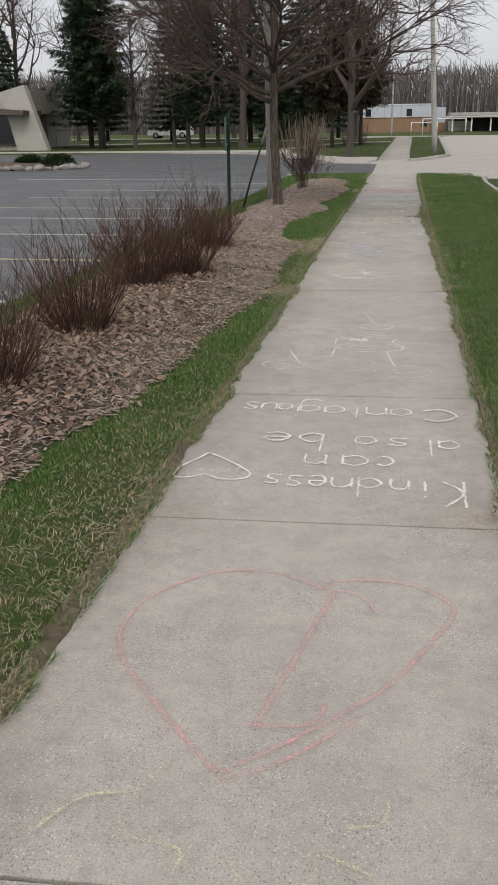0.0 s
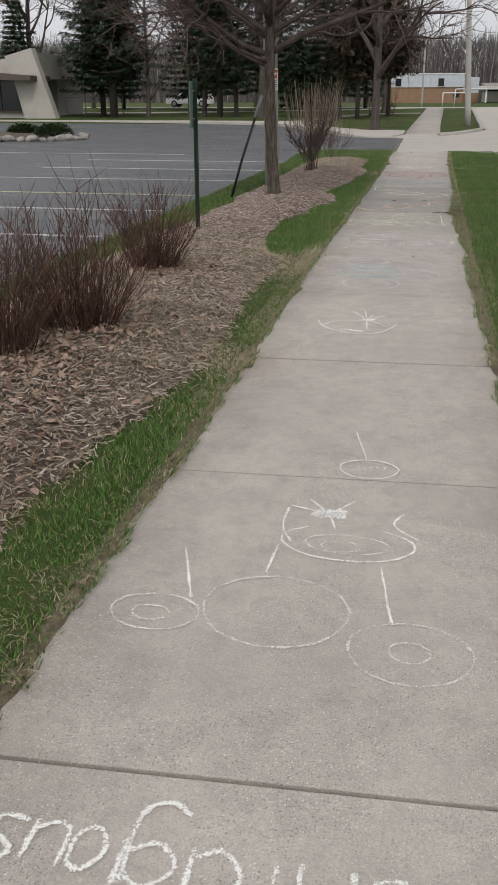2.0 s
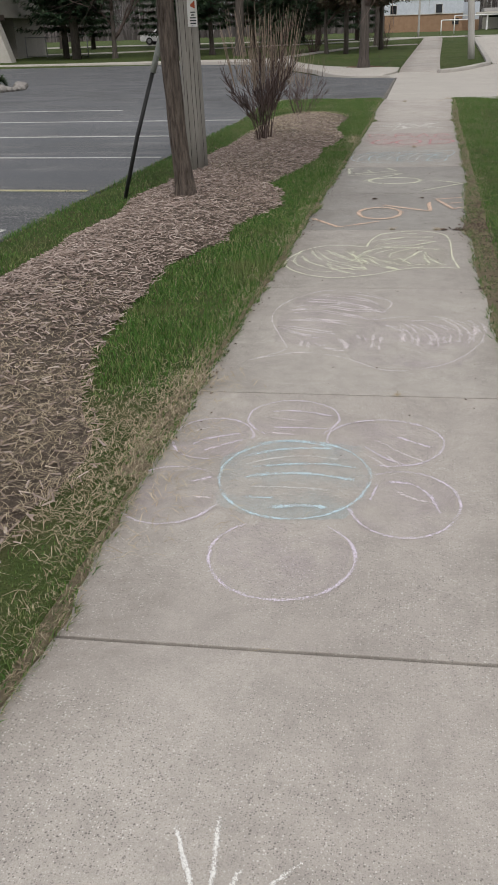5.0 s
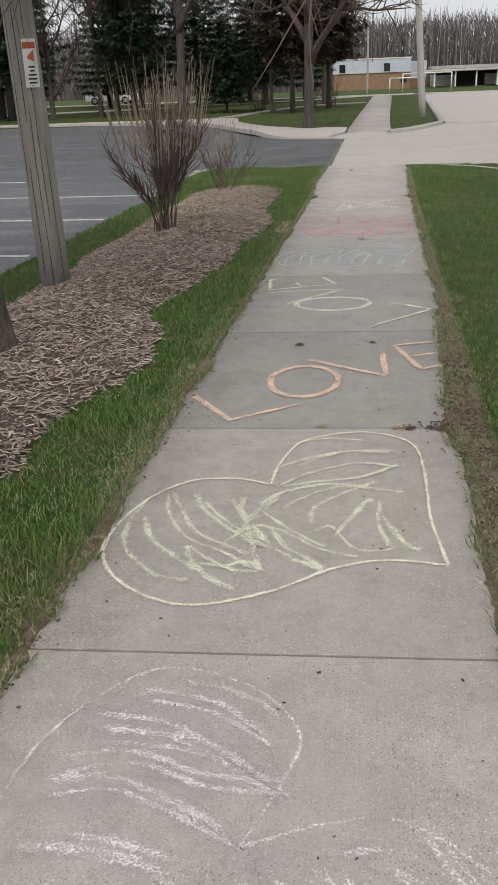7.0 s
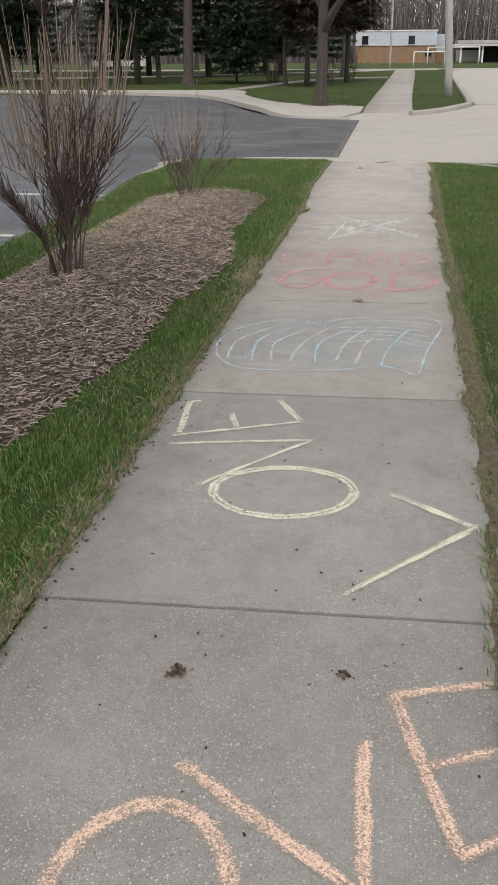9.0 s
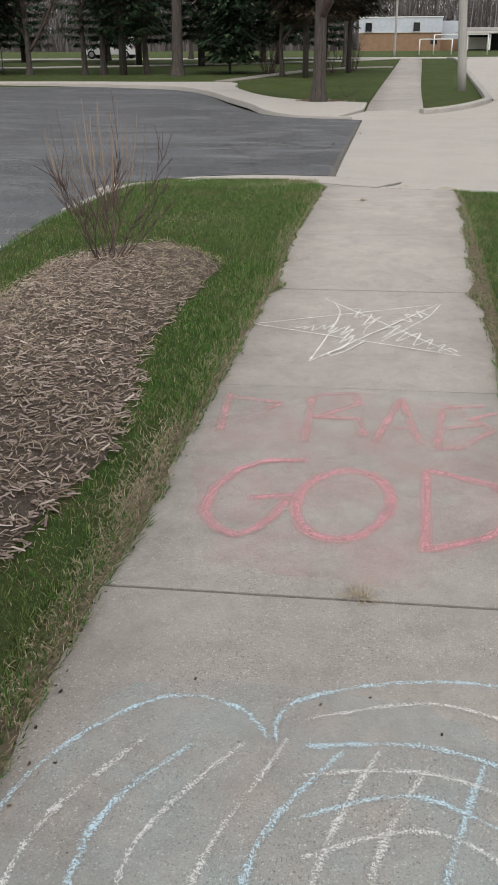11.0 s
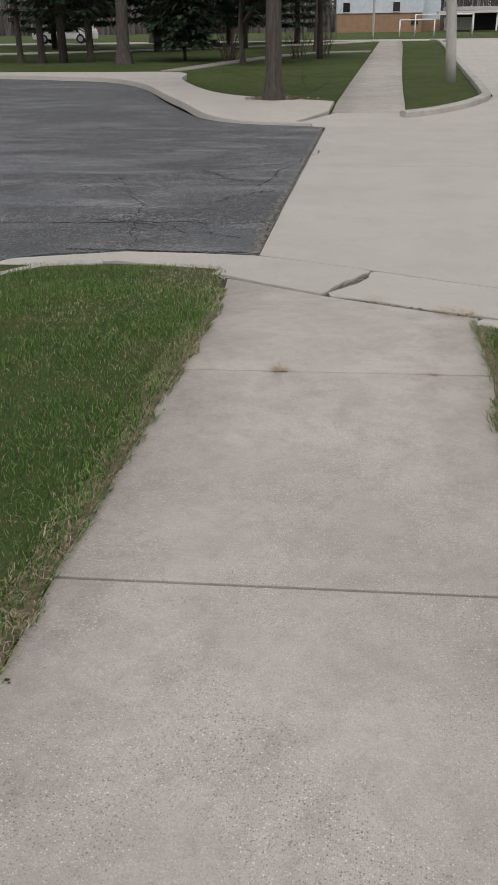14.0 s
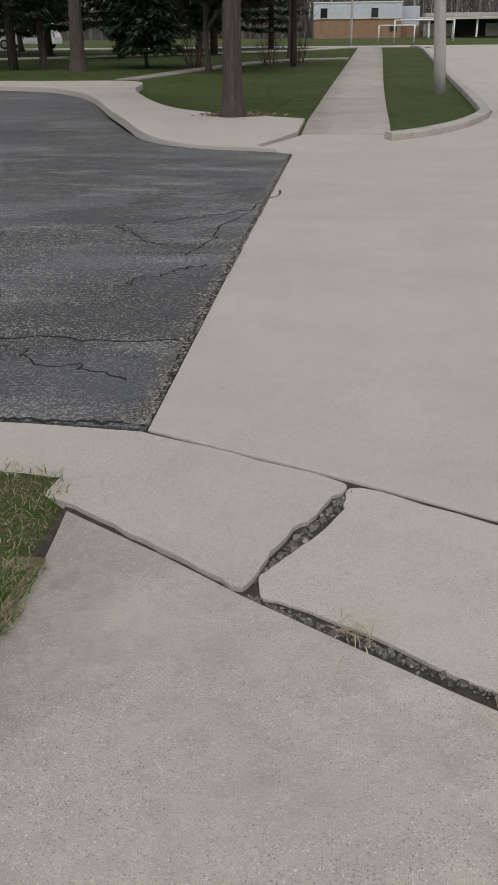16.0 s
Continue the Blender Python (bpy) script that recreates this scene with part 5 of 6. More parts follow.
stroke(h, [(-0.66, 14.86), (-0.60, 14.70), (-0.52, 14.59), (-0.42, 14.50), (-0.37, 14.44)], C_YELLOWM, 0.037, "hatch_line")
stroke(h, [(-0.60, 15.04), (-0.56, 14.87), (-0.47, 14.71), (-0.41, 14.65), (-0.28, 14.57), (-0.17, 14.47)], C_YELLOWM, 0.025, "hatch_line")
stroke(h, [(-0.58, 15.05), (-0.49, 14.85), (-0.41, 14.71), (-0.26, 14.61), (-0.18, 14.56)], C_YELLOWM, 0.030, "hatch_line")
stroke(h, [(-0.43, 14.61), (-0.39, 14.50), (-0.30, 14.39), (-0.21, 14.33)], C_YELLOWM, 0.037, "hatch_line")
stroke(h, [(-0.43, 14.62), (-0.34, 14.53), (-0.24, 14.46), (-0.14, 14.46)], C_YELLOWM, 0.025, "hatch_line")
stroke(h, [(-0.38, 14.50), (-0.28, 14.48), (-0.20, 14.52), (-0.14, 14.46)], C_YELLOWM, 0.030, "hatch_line")
stroke(h, [(-0.49, 15.05), (-0.42, 14.90), (-0.33, 14.79), (-0.23, 14.69), (-0.12, 14.62), (-0.02, 14.54), (0.07, 14.48)], C_YELLOWM, 0.037, "hatch_line")
stroke(h, [(-0.45, 15.00), (-0.34, 14.84), (-0.22, 14.71)], C_YELLOWM, 0.025, "hatch_line")
stroke(h, [(-0.33, 15.01), (-0.28, 14.89), (-0.22, 14.73), (-0.17, 14.54), (-0.14, 14.46)], C_YELLOWM, 0.030, "hatch_line")
stroke(h, [(-0.28, 15.03), (-0.27, 14.89), (-0.19, 14.74), (-0.13, 14.64)], C_YELLOWM, 0.037, "hatch_line")
stroke(h, [(-0.22, 14.94), (-0.09, 14.79), (0.01, 14.69), (0.08, 14.64)], C_YELLOWM, 0.025, "hatch_line")
stroke(h, [(-0.21, 14.80), (-0.09, 14.75), (0.05, 14.63), (0.19, 14.58)], C_YELLOWM, 0.030, "hatch_line")
stroke(h, [(-0.14, 14.78), (-0.08, 14.64), (0.01, 14.56), (0.07, 14.49)], C_YELLOWM, 0.037, "hatch_line")
stroke(h, [(-0.13, 15.61), (0.01, 15.68), (0.19, 15.66)], C_YELLOWM, 0.025, "hatch_line")
stroke(h, [(-0.17, 15.34), (-0.04, 15.45), (0.12, 15.53), (0.32, 15.55)], C_YELLOWM, 0.030, "hatch_line")
stroke(h, [(-0.09, 15.36), (0.09, 15.52), (0.32, 15.53)], C_YELLOWM, 0.037, "hatch_line")
stroke(h, [(-0.15, 15.15), (-0.01, 15.30), (0.17, 15.40), (0.34, 15.37)], C_YELLOWM, 0.025, "hatch_line")
stroke(h, [(-0.14, 15.14), (0.01, 15.20), (0.18, 15.25), (0.34, 15.39)], C_YELLOWM, 0.030, "hatch_line")
stroke(h, [(-0.21, 14.97), (-0.12, 15.10), (0.05, 15.18), (0.21, 15.16), (0.36, 15.12)], C_YELLOWM, 0.037, "hatch_line")
stroke(h, [(-0.12, 14.94), (-0.01, 15.08), (0.12, 15.16), (0.28, 15.13)], C_YELLOWM, 0.025, "hatch_line")
stroke(h, [(0.01, 14.82), (0.01, 14.96), (0.12, 15.10), (0.27, 15.23)], C_YELLOWM, 0.030, "hatch_line")
stroke(h, [(0.10, 14.72), (0.16, 14.90), (0.23, 15.06)], C_YELLOWM, 0.037, "hatch_line")
stroke(h, [(0.02, 14.77), (0.09, 14.80), (0.18, 14.64), (0.32, 14.65)], C_YELLOWM, 0.025, "hatch_line")
stroke(h, [(0.27, 15.05), (0.26, 14.86), (0.29, 14.71), (0.32, 14.65)], C_YELLOWM, 0.030, "hatch_line")
stroke(h, [(0.27, 14.91), (0.32, 14.78), (0.37, 14.68), (0.41, 14.65)], C_YELLOWM, 0.037, "hatch_line")
zigzag(h, -0.26, 14.72, -0.18, 14.98, 0.08, 4, C_YELLOWM, 0.022, 0.6, 12)


def letters(name, label, material, width, sets):
    w = drawing(name, label, "chalk writing")
    for st in sets:
        letter = new("letter")
        letter.parent = w
        for s in st:
            if s[0] == "o":
                oval(letter, *s[1:5], material, width, "stroke", tilt=s[5] if len(s) > 5 else 0)
            else:
                stroke(letter, s, material, width, straight=True)
                stroke(letter, [(p[0] + 0.012, p[1] + 0.008) for p in s], material, width * 0.8, straight=True)
    return w


letters("chalk_writing", "the word LOVE in thick orange chalk", C_ORANGE, 0.03, [
    [[(-0.75, 16.26), (-0.49, 15.9), (-0.16, 16.15)]],
    [("o", -0.165, 16.54, 0.2, 0.28), ("o", -0.165, 16.54, 0.185, 0.262)],
    [[(-0.17, 16.94), (0.29, 16.64), (0.27, 17.08)]],
    [[(0.34, 17.27), (0.49, 16.77)], [(0.34, 17.27), (0.6, 17.35)], [(0.42, 17.02), (0.6, 17.1)], [(0.49, 16.77), (0.63, 16.86)]]])
letters("chalk_writing", "the word LOVE in pale yellow chalk, written askew", C_YELLOW, 0.024, [
    [[(0.18, 17.72), (0.62, 18.22)], [(0.62, 18.22), (0.32, 18.44)], [(0.3, 17.86), (0.6, 18.18)]],
    [("o", -0.1, 18.41, 0.29, 0.22, 0.15), ("o", -0.1, 18.41, 0.27, 0.2, 0.15)],
    [[(-0.66, 18.79), (-0.04, 18.92), (-0.46, 18.4)]],
    [[(-0.67, 18.88), (-0.11, 19.12)], [(-0.65, 18.9), (-0.69, 19.3), (-0.64, 19.31)], [(-0.4, 19.0), (-0.46, 19.18)], [(-0.12, 19.13), (-0.26, 19.4)]]])
h = heart("chalk_heart", "large pale blue chalk heart filled with hatching", (-0.13, 20.68), (0.44, 19.84), [(-0.1, 20.84), (0.2, 20.97), (0.5, 20.98), (0.6, 20.82), (0.5, 20.3)], [(-0.25, 20.8), (-0.46, 20.8), (-0.68, 20.55), (-0.74, 20.25), (-0.65, 19.95), (-0.45, 19.83), (0, 19.88), (0.25, 19.98)], C_BLUE, 0.02)
dust(h, -0.08, 20.4, 0.62, 0.5, C_DUSTB, seed=5)
for i in range(8):
    stroke(h, [(-0.62 + 0.12 * i, 20.0), (-0.64 + 0.13 * i, 20.35), (-0.45 + 0.12 * i, 20.68)], C_BLUE if i % 3 == 1 else C_FAINT, 0.024, "hatching")
for i in range(5):
    stroke(h, [(-0.05, 20.78 - 0.1 * i), (0.25, 20.86 - 0.1 * i), (0.54, 20.8 - 0.12 * i)], C_BLUE if i % 2 else C_FAINT, 0.02, "hatching")
letters("chalk_writing", "faded capitals PRAISE in pink chalk", C_PINKF, 0.036, [
    [[(-0.70, 23.05), (-0.66, 22.57)], [(-0.69, 23.0), (-0.42, 22.96)], [(-0.49, 22.86), (-0.42, 22.95)]],
    [[(-0.28, 23.06), (-0.26, 22.5)], [(-0.28, 23.08), (-0.08, 23.14), (-0.04, 23.0), (-0.25, 22.79)], [(-0.25, 22.8), (-0.04, 22.81), (0.0, 22.6)]],
    [[(0.05, 22.55), (0.16, 23.1), (0.25, 22.55)], [(0.12, 22.73), (0.21, 22.73)]],
    [[(0.36, 23.0), (0.32, 22.53)], [(0.31, 22.52), (0.45, 22.56)]],
    [[(0.37, 23.01), (0.57, 23.06)], [(0.35, 22.75), (0.55, 22.83)]],
    [[(0.62, 22.98), (0.49, 22.89), (0.58, 22.76), (0.46, 22.6)]]])
w = letters("chalk_writing", "the word GOD in thick rubbed pink chalk", C_PINK, 0.036, [
    [[(-0.23, 22.32), (-0.39, 22.3), (-0.5, 22.2), (-0.57, 22.01), (-0.57, 21.83), (-0.51, 21.72), (-0.42, 21.67), (-0.35, 21.73), (-0.3, 21.83), (-0.27, 21.98)], [(-0.42, 21.96), (-0.25, 22.01)]],
    [("o", -0.045, 21.98, 0.185, 0.29, -0.14), ("o", -0.045, 21.98, 0.172, 0.272, -0.14)],
    [[(0.27, 22.31), (0.26, 21.67), (0.48, 21.8), (0.6, 21.95), (0.6, 22.1), (0.53, 22.22), (0.28, 22.31)]]])
dust(w, -0.05, 22.3, 0.66, 0.85, C_DUSTP, seed=6)
star = drawing("chalk_star", "white chalk five-pointed star with scribbled filling")
T5 = [(-0.78, 24.25), (0.39, 24.87), (-0.35, 23.59), (-0.37, 24.91), (0.49, 23.81)]
for a, b in ((0, 1), (1, 2), (3, 4), (4, 0)):
    stroke(star, [T5[a], T5[b]], C_WHITE, 0.0125, "edge")
stroke(star, [T5[2], (-0.27, 24.2), (-0.25, 24.6), (-0.32, 24.86)], C_WHITE, 0.013, "edge")
stroke(star, [(-0.51, 24.22), (-0.48, 24.21), (-0.44, 24.24), (-0.44, 24.18), (-0.39, 24.27), (-0.39, 24.16), (-0.34, 24.25), (-0.32, 24.29), (-0.32, 24.19), (-0.27, 24.31), (-0.29, 24.14)], C_WHITE, 0.011, "scribble")
stroke(star, [(-0.24, 24.25), (-0.27, 24.12), (-0.17, 24.29), (-0.21, 24.09), (-0.14, 24.23), (-0.20, 23.95), (-0.13, 24.10), (-0.17, 23.88), (-0.25, 23.75), (-0.23, 23.71), (-0.16, 23.80), (-0.05, 24.02)], C_WHITE, 0.014, "scribble")
stroke(star, [(-0.21, 24.65), (-0.18, 24.68), (-0.12, 24.67), (-0.14, 24.48), (-0.04, 24.57), (-0.08, 24.32), (0.02, 24.52), (-0.06, 24.27), (-0.06, 24.12), (0.08, 24.31), (-0.04, 24.13)], C_WHITE, 0.010, "scribble")
stroke(star, [(0.10, 24.43), (0.16, 24.47), (0.06, 24.28), (0.15, 24.34), (0.05, 24.09), (0.20, 24.29), (0.08, 24.10), (0.13, 24.31)], C_WHITE, 0.011, "scribble")
stroke(star, [(0.13, 24.50), (0.22, 24.44), (0.18, 24.60), (0.28, 24.54), (0.25, 24.68), (0.32, 24.60)], C_WHITE, 0.014, "scribble")
stroke(star, [(0.20, 24.23), (0.13, 24.02), (0.27, 24.21), (0.23, 23.96), (0.34, 24.09), (0.31, 23.91), (0.41, 24.00), (0.37, 23.87), (0.44, 23.93), (0.48, 23.87)], C_WHITE, 0.010, "scribble")
stroke(star, [(0.41, 24.87), (0.33, 24.58), (0.22, 24.35), (0.04, 24.01)], C_WHITE, 0.011, "scribble")

# ---- trees and shrubs ----


def crooked(p, d, length, n, rng, bend=0.12, lift=0.0):
    pts = [Vector(p)]
    d = Vector(d).normalized()
    for _ in range(n):
        d = (d + Vector((rng.uniform(-bend, bend), rng.uniform(-bend, bend), rng.uniform(-bend, bend) + lift))).normalized()
        pts.append(pts[-1] + d * (length / n))
    return pts, d


def limb(T, TW, p, d, r, length, level, rng, lift=0.0, bend=0.2, kids=4, spread=0.9):
    """A limb with its own limbs; the thin ones go to the twig mesh."""
    n = 6 if level > 1 else 3
    pts, end = crooked(p, d, length, n, rng, bend, lift + (0.05 if level > 1 else 0.0))
    rads = [max(0.0016, r * (1 - 0.8 * i / n)) for i in range(n + 1)]
    if level == 0:
        rads = [max(0.0016, q) for q in (r, r * 0.8, r * 0.6, r * 0.4)]
    (T if level > 1 else TW).add(pts, rads, 6 if level > 2 else (5 if level == 2 else 3), cap=level > 1)
    if level == 0:
        return
    for k in range(kids + rng.randint(-1, 1)):
        t = rng.uniform(0.25, 1.0)
        i = min(n - 1, int(t * n))
        q = pts[i].lerp(pts[i + 1], t * n - i)
        dd = (pts[i + 1] - pts[i]).normalized()
        side = Vector((rng.gauss(0, 1), rng.gauss(0, 1), rng.gauss(0.1, 0.8))).normalized()
        nd = (dd * (1 - 0.3 * spread) + side * spread * 0.85).normalized()
        limb(T, TW, q, nd, r * rng.uniform(0.38, 0.55), length * rng.uniform(0.42, 0.68), level - 1, rng, lift, bend * 1.15, kids, spread)


def bare_tree(at, trunk_pts, trunk_r, limbs, label, bark, twig, seed, level=3, kids=4, name="tree", sides=10):
    rng = random.Random(seed)
    t = thing(name, at, label, "tree", "bare trees")
    T, B, W = Tubes(), Tubes(), Tubes()
    pts = spline(trunk_pts, 5 if sides < 20 else 22)
    k = len(pts)
    rr = []
    for i in range(k):
        f = i / (k - 1)
        z = pts[i].z
        rr.append((trunk_r[0] * (1 - f) + trunk_r[1] * f) * (1 + 0.45 * math.exp(-max(0, z) * 7)))
    T.add(pts, rr, sides)
    if sides >= 20:
        for i, q in enumerate(pts):
            for s in range(sides):
                v = T.v[i * sides + s]
                d = v - q
                u = d.normalized()
                T.v[i * sides + s] = q + d * (1 + 0.16 * noise.noise((u.x * 4.5, u.y * 4.5, q.z * 1.7)) + 0.1 * noise.noise((u.x * 11, u.y * 11, q.z * 5)))
    T.make("trunk", bark, t)
    for p, d, r, length, lv in limbs:
        B = Tubes()
        limb(B, W, p, d, r, length, lv, rng, kids=kids)
        B.make("limb", M_BRANCH, t)
    tagged(W.make("twig_work", twig, t, "thin bare twigs", smooth=False), kind="stuff")
    return t


def near_tree():
    zb = surf(-2.1, 16.75) + 0.1
    rng = random.Random(21)
    lim = []
    # main limbs leave the trunk at about head height
    heads = [(2.0, 6, 0.05, 3.3), (2.25, 22, 0.042, 2.7), (1.95, 205, 0.042, 2.7), (2.2, 168, 0.048, 2.9), (2.1, 100, 0.038, 2.5), (2.35, 285, 0.042, 2.4), (2.6, 40, 0.04, 2.5), (2.7, 190, 0.04, 2.6), (2.9, 330, 0.038, 2.3), (3.0, 130, 0.036, 2.4), (1.85, 232, 0.03, 2.0), (3.3, 75, 0.036, 2.2), (3.4, 240, 0.034, 2.2), (2.45, 350, 0.04, 2.5), (1.8, 178, 0.028, 2.1), (2.15, 140, 0.036, 2.4), (2.55, 215, 0.036, 2.5), (2.8, 10, 0.036, 2.6), (2.3, 255, 0.034, 2.2)]
    for z, a, r, length in heads:
        w = radians(a)
        lim.append(((-0.07, 0, z), (math.cos(w), math.sin(w), 0.45 + 0.15 * (z - 2)), r, length, 3))
    lim += [((0.0, 0, 3.4), (0.1, 0.1, 1), 0.045, 2.4, 3), ((0.0, 0, 3.4), (-0.3, -0.1, 1), 0.04, 2.2, 3)]
    return bare_tree((-2.06, 16.75, zb), [(0, 0, -0.25), (0.0, 0, 0.05), (-0.06, 0, 0.9), (-0.09, 0, 1.9), (-0.06, 0, 2.7), (-0.08, 0, 3.5)], (0.088, 0.066), lim, "small spreading bare crab apple tree in the mulch bed", M_BARK, M_TWIG2, 3, 3, 7, sides=30)


near_tree()


def tall_tree(at, height, r, seed, label, spread=0.6, fork=0.3, n=9, level=3, kids=4, twig=None, name="tree"):
    rng = random.Random(seed)
    lim = []
    for i in range(n):
        z = height * (fork + (0.92 - fork) * i / n)
        w = i * 2.4 + rng.uniform(-0.4, 0.4)
        lim.append(((0, 0, z), (math.cos(w) * spread, math.sin(w) * spread, 0.75), r * (0.55 - 0.3 * i / n), height * (0.42 - 0.2 * i / n), level))
    return bare_tree((at[0], at[1], surf(*at) - 0.02), [(0, 0, -0.3), (0, 0, 0), (rng.uniform(-0.1, 0.1), 0, height * 0.3), (rng.uniform(-0.3, 0.3), 0, height * 0.7), (0, 0, height)], (r, r * 0.2), lim, label, M_BARKFAR, twig or M_TWIG2, seed, level, kids, name)


tall_tree((-2.42, 45.7), 11, 0.25, 31, "large bare tree with a thick trunk on the corner lawn", 0.7, 0.2, 12, 3, 6)
tall_tree((-11.1, 63.8), 14, 0.36, 32, "tall bare tree with a thick grey trunk", 0.55, 0.3, 10, 3, 5)
tall_tree((-19.7, 66), 9, 0.2, 33, "bare forked tree on the far lawn", 0.8, 0.12, 9, 3, 5)
tall_tree((-16.7, 66.2), 10, 0.19, 34, "bare tree in a clump", 0.5, 0.3, 8, 3, 4)
tall_tree((-15.6, 66.0), 10, 0.22, 35, "bare tree in a clump", 0.5, 0.3, 8, 3, 4)
tall_tree((-13.4, 66.4), 9, 0.2, 36, "bare tree behind the lot", 0.6, 0.25, 8, 3, 4)
tall_tree((-5.8, 63), 6, 0.14, 37, "young bare tree on the lawn", 0.6, 0.25, 9, 3, 4)
tall_tree((-37, 85), 17, 0.3, 38, "tall bare tree behind the church", 0.45, 0.18, 12, 3, 5)
tall_tree((-33, 90), 14, 0.22, 39, "tall bare tree behind the church", 0.4, 0.25, 10, 3, 4)
tall_tree((-22.5, 88), 15, 0.22, 40, "pale bare birch behind the spruce", 0.4, 0.2, 12, 3, 5)
tall_tree((-17, 92), 15, 0.22, 41, "pale bare birch behind the spruce", 0.4, 0.2, 12, 3, 5)
tall_tree((-3.6, 74), 10, 0.22, 42, "bare tree behind the corner tree", 0.6, 0.2, 11, 3, 6)


def conifer(at, height, radius, seed, label, clear=0.14, needles=None, tiers=26, droop=0.25, thin=0.0):
    rng = random.Random(seed)
    t = thing("conifer", (at[0], at[1], surf(*at) - 0.02), label, "tree", "conifers")
    T, B = Tubes(), Tubes()
    T.add([(0, 0, -0.2), (0, 0, height * 0.3), (0, 0, height)], [height * 0.016, height * 0.012, 0.02], 7)
    N = Litter()
    for i in range(tiers):
        f = i / (tiers - 1)
        z = height * (clear + (1 - clear) * f)
        reach = radius * (1 - f) ** 0.8 * rng.uniform(0.8, 1.1) + 0.15
        if f < 0.08:
            reach *= 0.75
        for k in range(9 if f < 0.75 else 6):
            w = k * 2 * math.pi / 9 + i * 0.9 + rng.uniform(-0.25, 0.25)
            if rng.random() < thin:
                continue
            rr = reach * rng.uniform(0.6, 1.12)
            c, s = math.cos(w), math.sin(w)
            pts = []
            for j in range(5):
                u = j / 4
                pts.append(Vector((c * rr * u, s * rr * u, z - droop * rr * (u - 0.35 * u * u) + rr * 0.16 * u * u)))
            B.add(pts, [0.03 * (1 - 0.8 * j / 4) + 0.004 for j in range(5)], 3, cap=False)
            for j in range(int(12 + 34 * rr)):
                u = rng.uniform(0.15, 1) ** 0.75
                q = Vector((c * rr * u, s * rr * u, z - droop * rr * (u - 0.35 * u * u) + rr * 0.16 * u * u))
                off = rng.gauss(0, 0.13 + 0.16 * (1 - u) * rr * 0.5)
                q += Vector((-s * off, c * off, rng.gauss(-0.03, 0.06)))
                l = rng.uniform(0.22, 0.55)
                N.straw(q.x, q.y, q.z, l, rng.uniform(0.025, 0.06), w + rng.uniform(-1.1, 1.1), rng.uniform(-0.9, 0.25))
    T.make("trunk", M_BARKFAR, t)
    tagged(B.make("branch_work", M_BRANCH, t), kind="stuff")
    tagged(raw("foliage", N.v, N.f, needles or M_NEEDLE, t, "short stiff needles"), kind="stuff")
    return t


conifer((-22.3, 66), 19, 3.9, 51, "tall dark green spruce on the far lawn", 0.13, tiers=46)
conifer((-24.2, 69), 14, 3.6, 52, "dark green spruce beside the tall one", 0.14, tiers=30)
conifer((-14.4, 65.5), 13, 3.0, 53, "dark conifer with a bare lower trunk", 0.17, tiers=30, thin=0.1)
conifer((-8.9, 66), 5.2, 2.0, 54, "small dark spruce on the lawn", 0.16, tiers=18)
conifer((-12.6, 76), 15, 4.0, 55, "dark conifer in a row behind the lot", 0.12, tiers=32)
conifer((-17.5, 79), 14, 3.6, 56, "dark conifer in a row behind the lot", 0.12, tiers=30)
conifer((-8.2, 79), 14, 3.4, 57, "dark conifer in a row behind the lot", 0.12, tiers=28)
conifer((-4.6, 62), 9.5, 2.6, 58, "brownish conifer behind the corner tree", 0.26, M_PINE, 28, 0.1, 0.1)
conifer((-2.9, 66.5), 9.0, 2.5, 60, "brownish conifer behind the corner tree", 0.3, M_PINE, 26, 0.1, 0.1)
conifer((-28.5, 86), 13, 3.6, 91, "dark conifer in the trees behind the church", 0.1, tiers=24)
conifer((-21.5, 84), 13, 3.6, 92, "dark conifer in a row behind the lot", 0.1, tiers=24)
conifer((-10.6, 88), 14, 3.8, 93, "dark conifer in a row behind the lot", 0.1, tiers=24)
conifer((-6.2, 90), 13, 3.4, 94, "dark conifer in a row behind the lot", 0.1, tiers=24)
conifer((-36, 80), 10, 3.0, 59, "dark conifer behind the church", 0.1, tiers=24)


